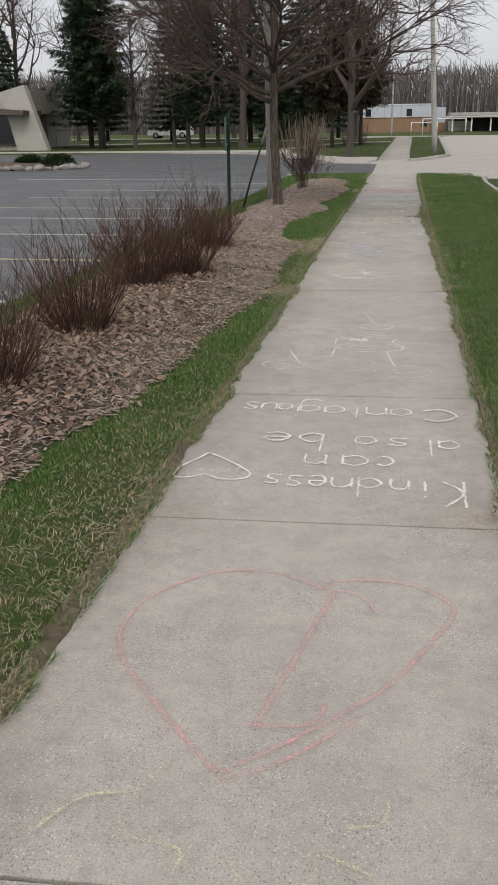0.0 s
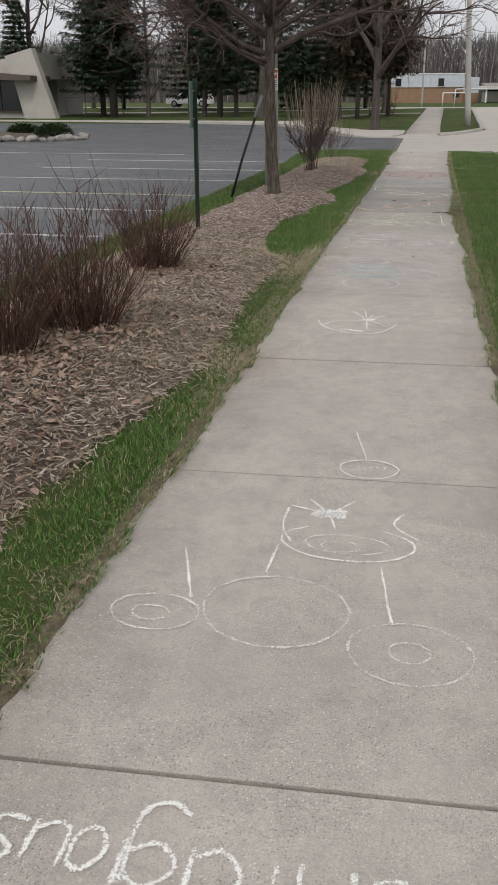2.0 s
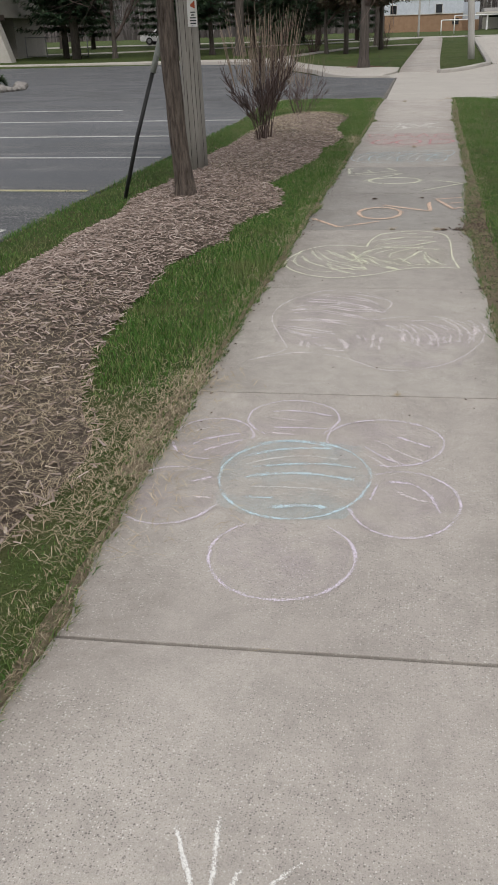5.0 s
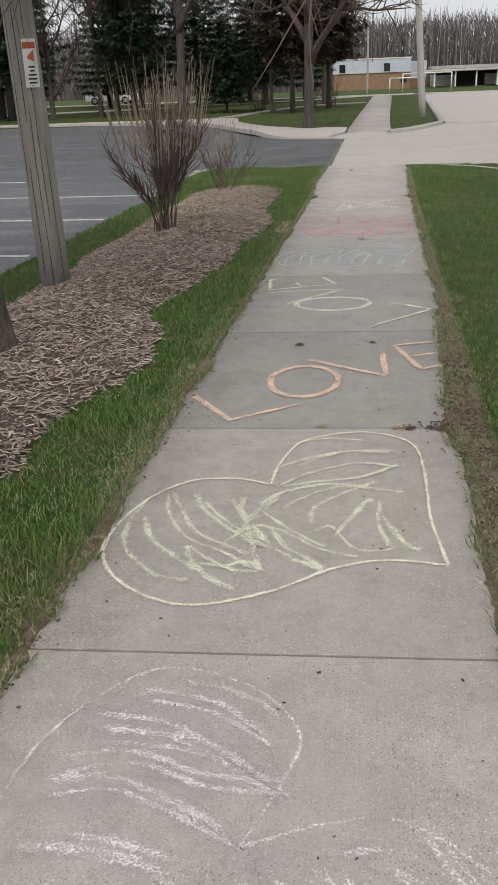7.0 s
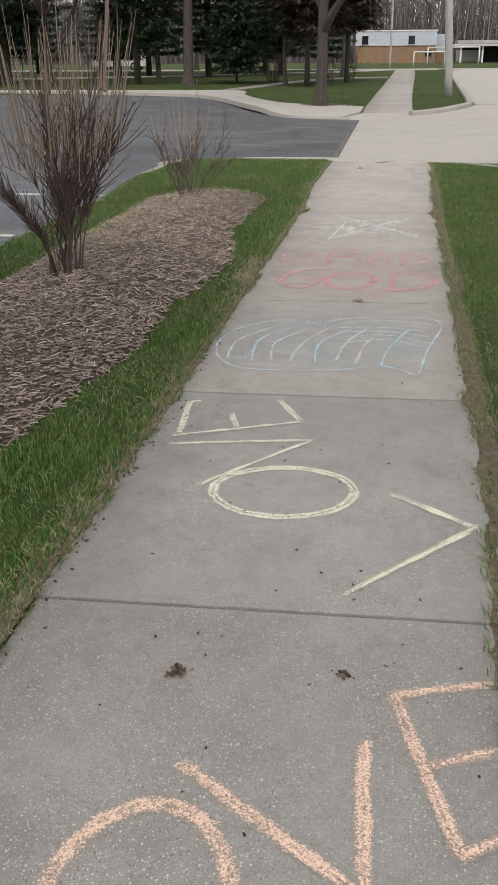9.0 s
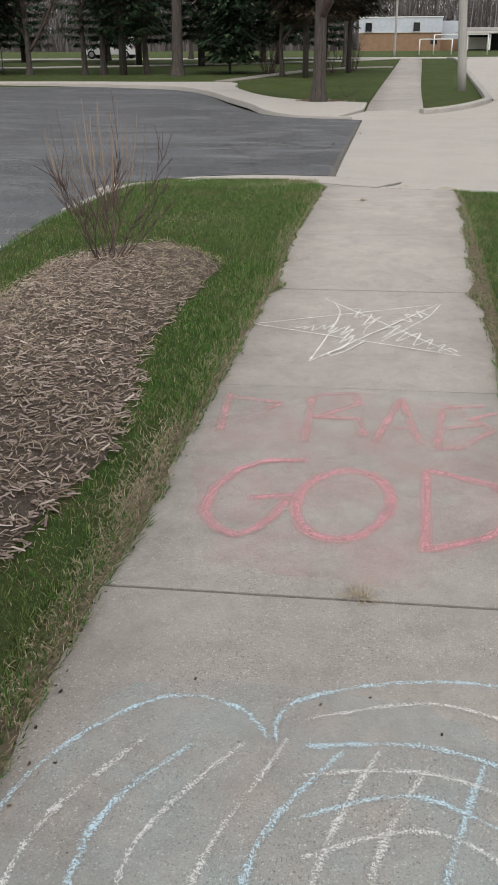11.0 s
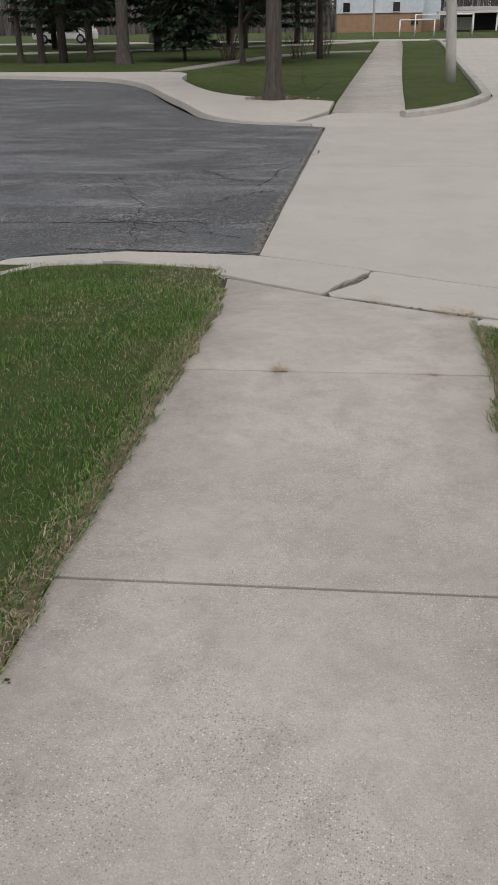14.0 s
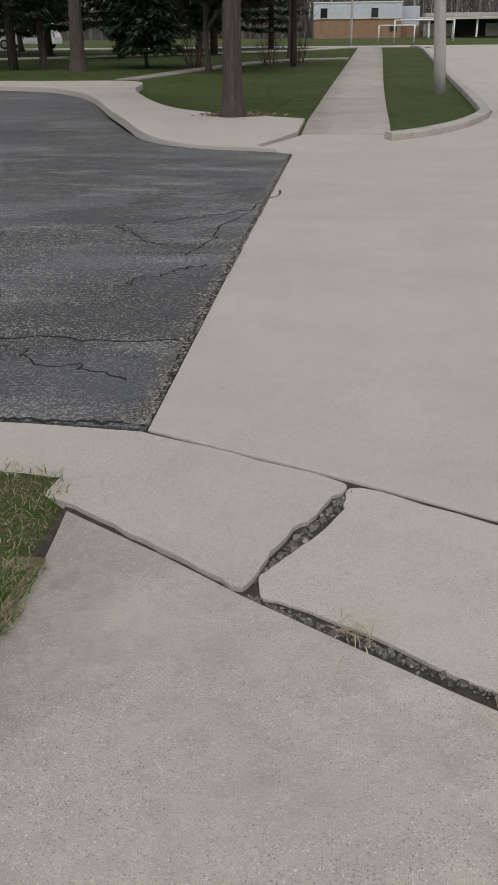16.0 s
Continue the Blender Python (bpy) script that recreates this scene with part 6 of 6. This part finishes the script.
def shrub(at, height, radius, stems, seed, label, twig, group, vase=0.5, base=0.1, tips=0, forks=3, thick=0.004):
    """A bare many-stemmed shrub that fans out from its base."""
    rng = random.Random(seed)
    z0 = surf(*at) + (mound(*at) if at[1] < 27 and at[0] > -3 else 0)
    t = thing("shrub", (at[0], at[1], z0), label, "shrub", group)
    S, F = Tubes(), Tubes()
    for i in range(stems):
        w = rng.uniform(0, 6.283)
        k = math.sqrt(rng.random())
        p = Vector((math.cos(w) * base * k, math.sin(w) * base * k, -0.03))
        hh = height * (rng.uniform(0.5, 0.9) if rng.random() < 0.85 else rng.uniform(0.95, 1.15)) * (1 - 0.2 * k * k)
        out = radius * k * rng.uniform(0.7, 1.1)
        pts = []
        for j in range(6):
            u = j / 5
            pts.append(p + Vector((math.cos(w) * out * u ** (1 + vase) + rng.gauss(0, 0.012 * height), math.sin(w) * out * u ** (1 + vase) + rng.gauss(0, 0.012 * height), hh * u)))
        S.add(pts, [thick * height * (1.25 - u * 0.2) * (1 - 0.16 * u) for u in range(6)], 3, cap=False)
        for _ in range(forks):
            u = rng.uniform(0.35, 0.9)
            i5 = int(u * 5)
            q = pts[i5].lerp(pts[i5 + 1], u * 5 - i5)
            d = (pts[i5 + 1] - pts[i5]).normalized() + Vector((rng.gauss(0, 0.45), rng.gauss(0, 0.45), rng.uniform(0, 0.4)))
            br, _e = crooked(q, d, hh * rng.uniform(0.12, 0.34), 3, rng, 0.2, 0.06)
            F.add(br, [thick * height * 0.55, thick * height * 0.5, thick * height * 0.4, thick * height * 0.28], 3, cap=False)
    tagged(S.make("stem_work", twig, t, "thin bare stems", smooth=False), kind="stuff")
    tagged(F.make("twig_work", twig, t, "fine side twigs", smooth=False), kind="stuff")
    if tips:
        P = Tubes()
        for i in range(tips):
            w = rng.uniform(0, 6.283)
            k = math.sqrt(rng.random())
            b = Vector((math.cos(w) * radius * 0.75 * k, math.sin(w) * radius * 0.75 * k, height * rng.uniform(0.45, 0.6)))
            br, _e = crooked(b, (math.cos(w) * 0.25 * k, math.sin(w) * 0.25 * k, 1), height * rng.uniform(0.35, 0.62), 4, rng, 0.05, 0.05)
            P.add(br, [0.0045, 0.0042, 0.0036, 0.003, 0.002], 3, cap=False)
        tagged(P.make("shoot_work", M_STALK, t, "pale straight shoots", smooth=False), kind="stuff")
    return t


LOW = "low shrubs in the mulch bed"
shrub((-2.02, 4.35), 0.8, 0.36, 250, 61, "low reddish bare spirea shrub in mulch", M_TWIG, LOW, 0.1, 0.17, 0, 3, 0.0048)
shrub((-2.03, 5.85), 0.82, 0.38, 270, 62, "low reddish bare spirea shrub in mulch", M_TWIG, LOW, 0.1, 0.18, 0, 3, 0.0048)
shrub((-2.14, 7.75), 0.9, 0.4, 280, 63, "dense low reddish bare spirea shrub", M_TWIG, LOW, 0.1, 0.22, 0, 3, 0.0048)
shrub((-1.88, 8.4), 0.88, 0.36, 280, 64, "dense low reddish bare spirea shrub", M_TWIG, LOW, 0.1, 0.22, 0, 3, 0.0048)
shrub((-2.0, 10.4), 0.82, 0.34, 260, 65, "low reddish bare spirea shrub", M_TWIG, LOW, 0.1, 0.16, 0, 3, 0.005)
shrub((-2.12, 21.45), 1.55, 0.62, 28, 66, "tall vase-shaped bare shrub with pale upright shoots", M_TWIG2, "tall bare shrubs", 0.7, 0.1, 100, 30, 0.0052)
shrub((-2.14, 25.5), 1.0, 0.46, 20, 67, "bare shrub with a few dry stalks", M_TWIG2, "tall bare shrubs", 0.0, 0.1, 26, 16, 0.006)
for i, p in enumerate([(-6.9, 66), (-3.9, 67), (-2.9, 69)]):
    shrub(p, 1.9, 0.95 if i == 0 else 0.5, 40 if i == 0 else 22, 70 + i, "bare upright shrub on the far lawn", M_TWIG2, "shrubs on the far lawn", 0.4, 0.3, 0, 5, 0.008)

# dead leaves caught under the low shrubs
under = Litter()
rng = random.Random(77)
for cx, cy in ((-1.95, 4.35), (-1.92, 5.75), (-2.08, 7.55), (-1.95, 8.5), (-1.98, 10.4)):
    for _ in range(330):
        x, y = rng.gauss(cx + 0.08, 0.26), rng.gauss(cy, 0.26)
        under.leaf(x, y, surf(x, y) + mound(x, y) + rng.uniform(0.01, 0.06), rng.uniform(0.014, 0.032), rng.uniform(0, 6.28), rng.uniform(-0.8, 0.8), rng.uniform(-0.8, 0.8))
under.make("leaf_litter", M_LEAF, "dead leaves caught under the low shrubs", "leaves")

ring = Litter()
for _ in range(1500):
    w, k = rng.uniform(0, 6.283), abs(rng.gauss(0, 0.28))
    x, y = -2.42 + math.cos(w) * (0.2 + k), 45.7 + math.sin(w) * (0.2 + k) * 1.2
    if y < 45.62:
        continue
    ring.leaf(x, y, surf(x, y) + rng.uniform(0.0, 0.05), rng.uniform(0.02, 0.05), rng.uniform(0, 6.28), rng.uniform(-0.6, 0.6), rng.uniform(-0.6, 0.6))
ring.make("leaf_litter", M_LEAF, "brown litter round the corner tree", "leaves")
sprig = thing("fallen_branch", (-1.75, 47.6, surf(-1.75, 47.6)), "fallen bare branch on the corner lawn", "branch")
T, W = Tubes(), Tubes()
limb(T, W, (0, 0, 0.05), (0.8, 0.2, 0.25), 0.014, 0.55, 2, random.Random(4), kids=3)
limb(T, W, (0, 0, 0.05), (-0.6, 0.1, 0.35), 0.012, 0.4, 2, random.Random(5), kids=3)
T.make("stick", M_BRANCH, sprig)
tagged(W.make("twig_work", M_BRANCH, sprig), kind="stuff")

# ---- posts and poles ----


def pole(at, r0, r1, height, material, label, name="utility_pole", lean=0.0):
    z = surf(*at) + (mound(*at) if at[1] < 27 and at[0] < 0 else 0) - 0.1
    t = thing(name, (at[0], at[1], z), label, "pole", "poles")
    T = Tubes()
    n = 12
    T.add([(-lean * height * i / n, 0, height * i / n) for i in range(n + 1)], [r0 + (r1 - r0) * i / n for i in range(n + 1)], 16)
    T.make("shaft", material, t)
    return t


p = pole((-2.46, 18.85), 0.125, 0.095, 9.5, M_POLE, "weathered grey wooden utility pole in the mulch bed", lean=0.022)
for k, (w, z0, z1) in enumerate([(-1.35, 0.1, 1.5), (-1.0, 0.6, 2.4), (-1.85, 0.2, 1.1), (-2.2, 0.9, 2.6), (-0.6, 0.15, 1.3), (-1.6, 1.4, 3.0)]):
    rng = random.Random(k)
    T = Tubes()
    line = []
    for i in range(14):
        z = z0 + (z1 - z0) * i / 13
        rr = 0.128 - 0.033 * z / 9.5 - 0.0025
        a = w + 0.06 * noise.noise((z * 1.5, k * 3.0, 0))
        line.append((math.cos(a) * rr - 0.022 * z, math.sin(a) * rr, z))
    T.add(line, [0.001] + [rng.uniform(0.0014, 0.0028) for _ in range(12)] + [0.0006], 4)
    T.make("drying_split", M_SOIL, p, "dark drying split in the wood")
tag = thing("placard", (-2.41, 18.738, surf(-2.4, 18.85) - 0.08), "small white warning placard with orange band nailed to the pole", "sign")
part("board", bmbox((0.105, 0.004, 0.34), (0, 0, 1.86), (0, 0, 12), 0.0015), M_PLACARD, tag)
part("band", bmbox((0.095, 0.003, 0.045), (0, -0.0035, 1.985), (0, 0, 12)), M_RED, tag, "orange band")
bm = bmesh.new()
bm.faces.new([bm.verts.new(q) for q in ((-0.03, -0.001, 1.90), (0.035, -0.010, 1.95), (0.035, -0.010, 1.87))])
r = bmesh.ops.extrude_face_region(bm, geom=bm.faces[:])
bmesh.ops.translate(bm, verts=[v for v in r["geom"] if isinstance(v, bmesh.types.BMVert)], vec=(0, -0.003, 0))
part("arrow", bm, M_RED, tag, "orange arrow")
for i, wd in enumerate((0.05, 0.035, 0.06, 0.07, 0.06)):
    part("text_bar", bmbox((wd, 0.003, 0.012), (0.008, -0.0045, 1.835 - i * 0.028), (0, 0, 12)), M_INK, tag)
part("nail", bmbox((0.01, 0.006, 0.01), (0, -0.004, 2.02), (0, 0, 12), 0.002), M_STEEL, tag)
part("nail", bmbox((0.01, 0.006, 0.01), (0, -0.004, 1.70), (0, 0, 12), 0.002), M_STEEL, tag)

sgn = thing("sign_post", (-2.26, 12.9, surf(-2.3, 12.95) + mound(-2.3, 12.95) - 0.1), "green steel channel post with a small green sign seen edge-on", "sign post")
bm = bmesh.new()
box(bm, (0.006, 0.024, 1.68), (-0.014, 0, 0.84))
box(bm, (0.006, 0.024, 1.68), (0.014, 0, 0.84))
box(bm, (0.028, 0.006, 1.68), (0, 0.012, 0.84))
box(bm, (0.01, 0.006, 1.68), (-0.02, -0.01, 0.84))
box(bm, (0.01, 0.006, 1.68), (0.02, -0.01, 0.84))
part("post", bm, M_GREENPAINT, sgn)
part("board", bmbox((0.012, 0.30, 0.46), (-0.03, -0.05, 1.42), (0, 0, 8), 0.004), M_SIGNBACK, sgn, "green sign board")
for z in (1.28, 1.56):
    part("bolt", bmbox((0.03, 0.014, 0.014), (-0.02, -0.01, z), (0, 0, 8), 0.003), M_STEEL, sgn)
stake = thing("leaning_stake", (-2.84, 17.1, surf(-2.8, 17.1) + mound(-2.8, 17.1)), "black metal stake with a grey top leaning on the tree", "stake")
T = Tubes()
T.add([(0, 0, -0.1), (0.2, 0.04, 0.6), (0.41, 0.09, 1.24)], [0.021, 0.021, 0.021], 8)
T.make("shaft", M_BLACK, stake)
T = Tubes()
T.add([(0.4, 0.085, 1.2), (0.45, 0.1, 1.36), (0.5, 0.11, 1.52)], [0.03, 0.03, 0.03], 8)
T.make("sleeve", M_SLEEVE, stake, "dull grey-green sleeve")

far_pole = pole((1.97, 52.3), 0.155, 0.11, 11, M_POLEFAR, "grey wooden street-light pole on the far verge", lean=0.075)
pole((-1.2, 100), 0.1, 0.08, 7, M_POLEFAR, "thin distant utility pole across the cross street")

# ---- rock-edged planting island in the lot ----
isl = thing("planting_island", (-18.6, 38.5, lotz(-18, 38.5)), "low planted island edged with field stones in the lot", "planting bed", kind="structure")
bm = bmesh.new()
bmesh.ops.create_uvsphere(bm, u_segments=32, v_segments=8, radius=1, matrix=pose(0, 0, 0) @ Matrix.Diagonal((4.6, 2.4, 0.3, 1)))
part("soil", bm, M_MOUND, isl, smooth=True)
rng = random.Random(9)


def stone(at, r, seed):
    rg = random.Random(seed)
    bm = bmesh.new()
    bmesh.ops.create_icosphere(bm, subdivisions=2, radius=r)
    for v in bm.verts:
        v.co *= 1 + 0.3 * noise.noise(v.co / r * 1.2 + Vector((seed, 0, 0)))
        v.co.z *= 0.65
    ob = part("stone", bm, M_ROCK, None, smooth=False)
    ob.location = at
    ob.rotation_euler.z = rg.uniform(0, 6.28)
    return tagged(ob, "rounded field stone on the rim of the island", "stone", "stones round the island")


for i in range(34):
    w = math.pi * (0.95 + 1.15 * i / 33)
    r = rng.uniform(0.13, 0.3)
    x, y = -18.6 + 4.75 * math.cos(w), 38.5 + 2.5 * math.sin(w)
    stone((x, y, lotz(x, y) + r * 0.35), r, i)


def juniper(at, radius, height, seed):
    rg = random.Random(seed)
    t = thing("shrub", (at[0], at[1], lotz(*at) + 0.15), "low green mounded juniper on the island", "shrub", "junipers")
    N = Litter()
    for _ in range(1500):
        w, k = rg.uniform(0, 6.283), math.sqrt(rg.random())
        z = height * math.sqrt(max(0, 1 - k * k)) * rg.uniform(0.4, 1.05)
        N.straw(math.cos(w) * k * radius, math.sin(w) * k * radius, z, rg.uniform(0.08, 0.2), 0.025, w + rg.uniform(-0.8, 0.8), rg.uniform(-0.2, 1.1))
    tagged(raw("foliage", N.v, N.f, M_SHRUBGREEN, t), kind="stuff")
    S = Tubes()
    for i in range(9):
        w = i * 0.7
        S.add([(0, 0, -0.05), (math.cos(w) * radius * 0.6, math.sin(w) * radius * 0.6, height * 0.5)], [0.03, 0.01], 5)
    tagged(S.make("stem_work", M_BRANCH, t), kind="stuff")


for i, (x, y, r, h) in enumerate([(-14.9, 38.2, 0.75, 0.5), (-16.6, 39.0, 0.7, 0.45), (-18.4, 37.8, 0.8, 0.5), (-21.2, 38.4, 0.8, 0.4)]):
    juniper((x, y), r, h, 80 + i)

# ---- the church at the far side of the lot ----
ch = thing("church", (0, 0, surf(-26, 64)), "low beige stucco church with slanted fin wall and brown roof", "building")


def prism(outline, y0, y1):
    """An outline in x and z, given depth from y0 to y1."""
    bm = bmesh.new()
    f = bm.faces.new([bm.verts.new((x, y0, z)) for x, z in outline])
    r = bmesh.ops.extrude_face_region(bm, geom=[f])
    bmesh.ops.translate(bm, verts=[v for v in r["geom"] if isinstance(v, bmesh.types.BMVert)], vec=(0, y1 - y0, 0))
    bmesh.ops.recalc_face_normals(bm, faces=bm.faces)
    return bm


part("fin_wall", prism([(-25.6, -0.5), (-27.2, 4.5), (-29.2, 4.0), (-28.6, 2.1), (-28.0, -0.5)], 63.7, 64.4), M_STUCCO, ch)
part("upper_wall", prism([(-27.6, 2.6), (-27.5, 4.3), (-29.3, 3.9), (-36, 3.2), (-50, 2.9), (-50, 2.6)], 64.5, 75), M_STUCCO, ch)
part("roof", prism([(-26.95, 2.42), (-26.95, 2.75), (-32, 3.1), (-50, 3.2), (-50, 2.7), (-32, 2.5)], 62.6, 66.0), M_ROOF, ch, "brown overhanging roof edge")
part("low_wall", prism([(-28.0, -0.5), (-28.0, 0.35), (-50, 0.35), (-50, -0.5)], 64.5, 64.9), M_STUCCO, ch)
part("ledge", prism([(-27.9, 0.35), (-27.9, 0.47), (-50, 0.47), (-50, 0.35)], 64.3, 64.9), M_ROOF, ch, "brown window ledge")
for i in range(6):
    x = -28.35 - i * 2.0
    win = part("window", prism([(x, 0.47), (x, 2.45), (x - 1.9, 2.45), (x - 1.9, 0.47)], 64.75, 64.8), M_DARKGLASS, ch)
    part("mullion", prism([(x - 1.9, 0.47), (x - 1.9, 2.45), (x - 2.0, 2.45), (x - 2.0, 0.47)], 64.68, 64.84), M_ROOF, win)
part("back_wall", prism([(-28.2, -0.5), (-28.2, 2.6), (-50, 2.6), (-50, -0.5)], 70, 75), M_STUCCO, ch)

fence = thing("fence", (0, 0, surf(-24, 70)), "chain-link fence beside the church", "fence")
T = Tubes()
for i in range(4):
    T.add([(-27.5 + 1.5 * i, 70, 0), (-27.5 + 1.5 * i, 70, 1.35)], [0.035, 0.035], 6)
    T.make("post", M_STEEL, fence)
    T = Tubes()
for z in (0.1, 1.3):
    T = Tubes()
    T.add([(-27.5, 70, z), (-23, 70, z)], [0.025, 0.025], 6)
    T.make("rail", M_STEEL, fence)

# ---- school, goals and woods in the distance ----
SZ = 0.66
school = thing("school_building", (0, 168, SZ - 0.1), "flat-roofed school block, pale blue siding over tan brick", "building")
part("brick_wall", bmbox((12.5, 10, 2.65), (-1.6, 5, 1.3)), M_TAN, school, "tan brick lower storey")
part("upper_wall", bmbox((12.7, 10.2, 2.05), (-1.6, 5, 3.64)), M_PANEL, school, "pale blue-grey siding")
part("coping", bmbox((12.9, 10.4, 0.14), (-1.6, 5, 4.73)), M_WHITE, school)
part("trim_band", bmbox((12.8, 10.3, 0.12), (-1.6, 5, 2.6)), M_CREAM, school)
for x in (-6.45, 0.86):
    win = part("window", bmbox((1.0, 0.12, 1.25), (x, -0.12, 3.35)), M_DARKGLASS, school)
    bm = bmesh.new()
    for sx, sz, px, pz in ((1.16, 0.08, 0, 0.66), (1.16, 0.08, 0, -0.66), (0.08, 1.4, 0.54, 0), (0.08, 1.4, -0.54, 0)):
        box(bm, (sx, 0.2, sz), (x + px, -0.14, 3.35 + pz))
    part("frame", bm, M_CREAM, win)
part("window", bmbox((1.0, 0.12, 0.9), (3.6, -0.06, 1.4)), M_DARKGLASS, school)
part("annex", bmbox((2.6, 8, 4.2), (6.05, 6, 2.1)), M_PANEL, school, "lower pale annex")
part("annex_base", bmbox((2.7, 8.1, 1.6), (6.05, 6, 0.8)), M_TAN, school)

wing = thing("school_wing", (0, 160, SZ), "long low school wing with a flat canopy on posts", "building")
part("roof", bmbox((40, 9, 0.5), (27.6, 4, 2.75), bevel=0.05), M_GREYROOF, wing)
part("canopy", bmbox((40, 4, 0.28), (26.4, -2.2, 2.3), bevel=0.03), M_CREAM, wing, "pale canopy edge")
# shade under the canopy is put into this wall's colour
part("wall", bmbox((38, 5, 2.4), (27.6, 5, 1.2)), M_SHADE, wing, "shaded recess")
part("panel", bmbox((4, 0.3, 1.6), (9.6, 2.2, 0.9)), M_CREAM, wing, "cream wall panel")
part("panel", bmbox((5, 0.3, 1.6), (18.5, 2.2, 0.9)), M_CREAM, wing)
for i in range(9):
    part("post", bmbox((0.22, 0.22, 2.2), (8 + 3.1 * i, -3.6, 1.1)), M_WHITE, wing)


def goal(at, width, height, label):
    t = thing("soccer_goal", (*at, 0.6), label, "goal", "soccer goals")
    for s in (-1, 1):
        T = Tubes()
        T.add([(s * width / 2, 0, 0), (s * width / 2, 0, height)], [0.06, 0.06], 8)
        T.make("post", M_WHITE, t)
        T = Tubes()
        T.add([(s * width / 2, 0, height), (s * width / 2, 0.7, height * 0.95), (s * width / 2, 1.6, 0)], [0.035] * 3, 6)
        T.make("stay", M_WHITE, t)
    T = Tubes()
    T.add([(-width / 2, 0, height), (width / 2, 0, height)], [0.06, 0.06], 8)
    T.make("crossbar", M_WHITE, t)


goal((2.45, 110), 3.0, 1.35, "small white metal soccer goal on grass")
goal((4.8, 111), 5.0, 1.75, "large white metal soccer goal on grass")

woods = Tubes()
rng = random.Random(90)
for i in range(2600):
    y = rng.uniform(192, 235)
    x = rng.uniform(-130, 130)
    hgt = rng.uniform(9, 14.5) + 0.5 * math.sin(x * 0.2)
    z = 0.6
    pts, _e = crooked((x, y, z), (0, 0, 1), hgt, 3, rng, 0.05)
    woods.add(pts, [rng.uniform(0.1, 0.2), 0.11, 0.07, 0.03], 4, cap=False)
tagged(woods.make("woods", M_WOODS, smooth=False), "distant bare woods of close thin trunks", "woods", kind="stuff")
twigs = Tubes()
for i in range(34000):
    y = rng.uniform(194, 238)
    x = rng.uniform(-110, 110)
    z = 0.8 + 11.6 * rng.random() ** 0.85
    d = Vector((rng.gauss(0, 0.45), rng.gauss(0, 0.3), 1)).normalized()
    l = rng.uniform(1.2, 2.8)
    a = Vector((x, y, z))
    twigs.add([a, a + d * l], [0.075, 0.02], 3, cap=False)
tagged(twigs.make("wood_crowns", M_HAZE, smooth=False), "hazy bare crowns of the distant woods", "woods", kind="stuff")
brush = Litter()
for i in range(9000):
    x, y = rng.uniform(-130, 130), rng.uniform(180, 235)
    brush.blade(x, y, 0.5, rng.uniform(1.2, 4.0), rng.uniform(0.15, 0.4), rng.uniform(0, 6.28), rng.uniform(0, 0.4), rng.uniform(0, 6.28))
brush.make("brush", M_HAZE, "grey undergrowth at the foot of the distant woods", "undergrowth")

# ---- a white car on the cross street ----
M_CARPAINT = plain("white_car_paint", (0.7, 0.7, 0.7), (0.78, 0.78, 0.78), 1.0, 0.3, bumps=0.0, spec=0.5)
M_TYRE = plain("black_tyre", (0.015, 0.015, 0.015), (0.03, 0.03, 0.03), 30, 0.9)


def car(at):
    t = thing("car", (*at, surf(*at) + 0.02), "white sport utility car on the distant street", "car")
    lower = prism([(-2.3, 0.32), (-2.32, 0.7), (-2.2, 0.95), (-1.05, 1.05), (2.2, 1.05), (2.3, 0.8), (2.28, 0.32)], -0.92, 0.92)
    bmesh.ops.bevel(lower, geom=list(lower.edges), offset=0.06, segments=2, affect="EDGES")
    part("body", lower, M_CARPAINT, t, smooth=False)
    upper = prism([(-1.15, 1.03), (-0.45, 1.62), (1.85, 1.66), (2.2, 1.03)], -0.76, 0.76)
    bmesh.ops.bevel(upper, geom=list(upper.edges), offset=0.05, segments=2, affect="EDGES")
    part("cabin", upper, M_CARPAINT, t)
    for side in (-1, 1):
        for pane in ([(-0.85, 1.1), (-0.38, 1.52), (0.35, 1.54), (0.35, 1.1)], [(0.43, 1.1), (0.43, 1.54), (1.2, 1.55), (1.2, 1.1)], [(1.28, 1.1), (1.28, 1.55), (1.72, 1.55), (1.9, 1.1)]):
            part("side_window", prism(pane, side * 0.765 - 0.006, side * 0.765 + 0.006), M_DARKGLASS, t, "dark glass")
        for x in (-1.42, 1.45):
            wheel = Tubes()
            wheel.add([(x, side * 0.7, 0.34), (x, side * 0.72, 0.34), (x, side * 0.9, 0.34), (x, side * 0.93, 0.34)], [0.3, 0.34, 0.34, 0.3], 18)
            tyre = wheel.make("wheel", M_TYRE, t, "black tyre", smooth=False)
            rim = Tubes()
            rim.add([(x, side * 0.92, 0.34), (x, side * 0.945, 0.34)], [0.21, 0.18], 14)
            rim.make("rim", M_STEEL, tyre, "grey alloy rim", smooth=False)
        part("headlight", bmbox((0.12, 0.3, 0.14), (-2.24, side * 0.68, 0.78), bevel=0.03), M_PLACARD, t)
        part("tail_light", bmbox((0.1, 0.16, 0.3), (2.24, side * 0.78, 0.88), bevel=0.03), M_RED, t)


car((-24.2, 94))
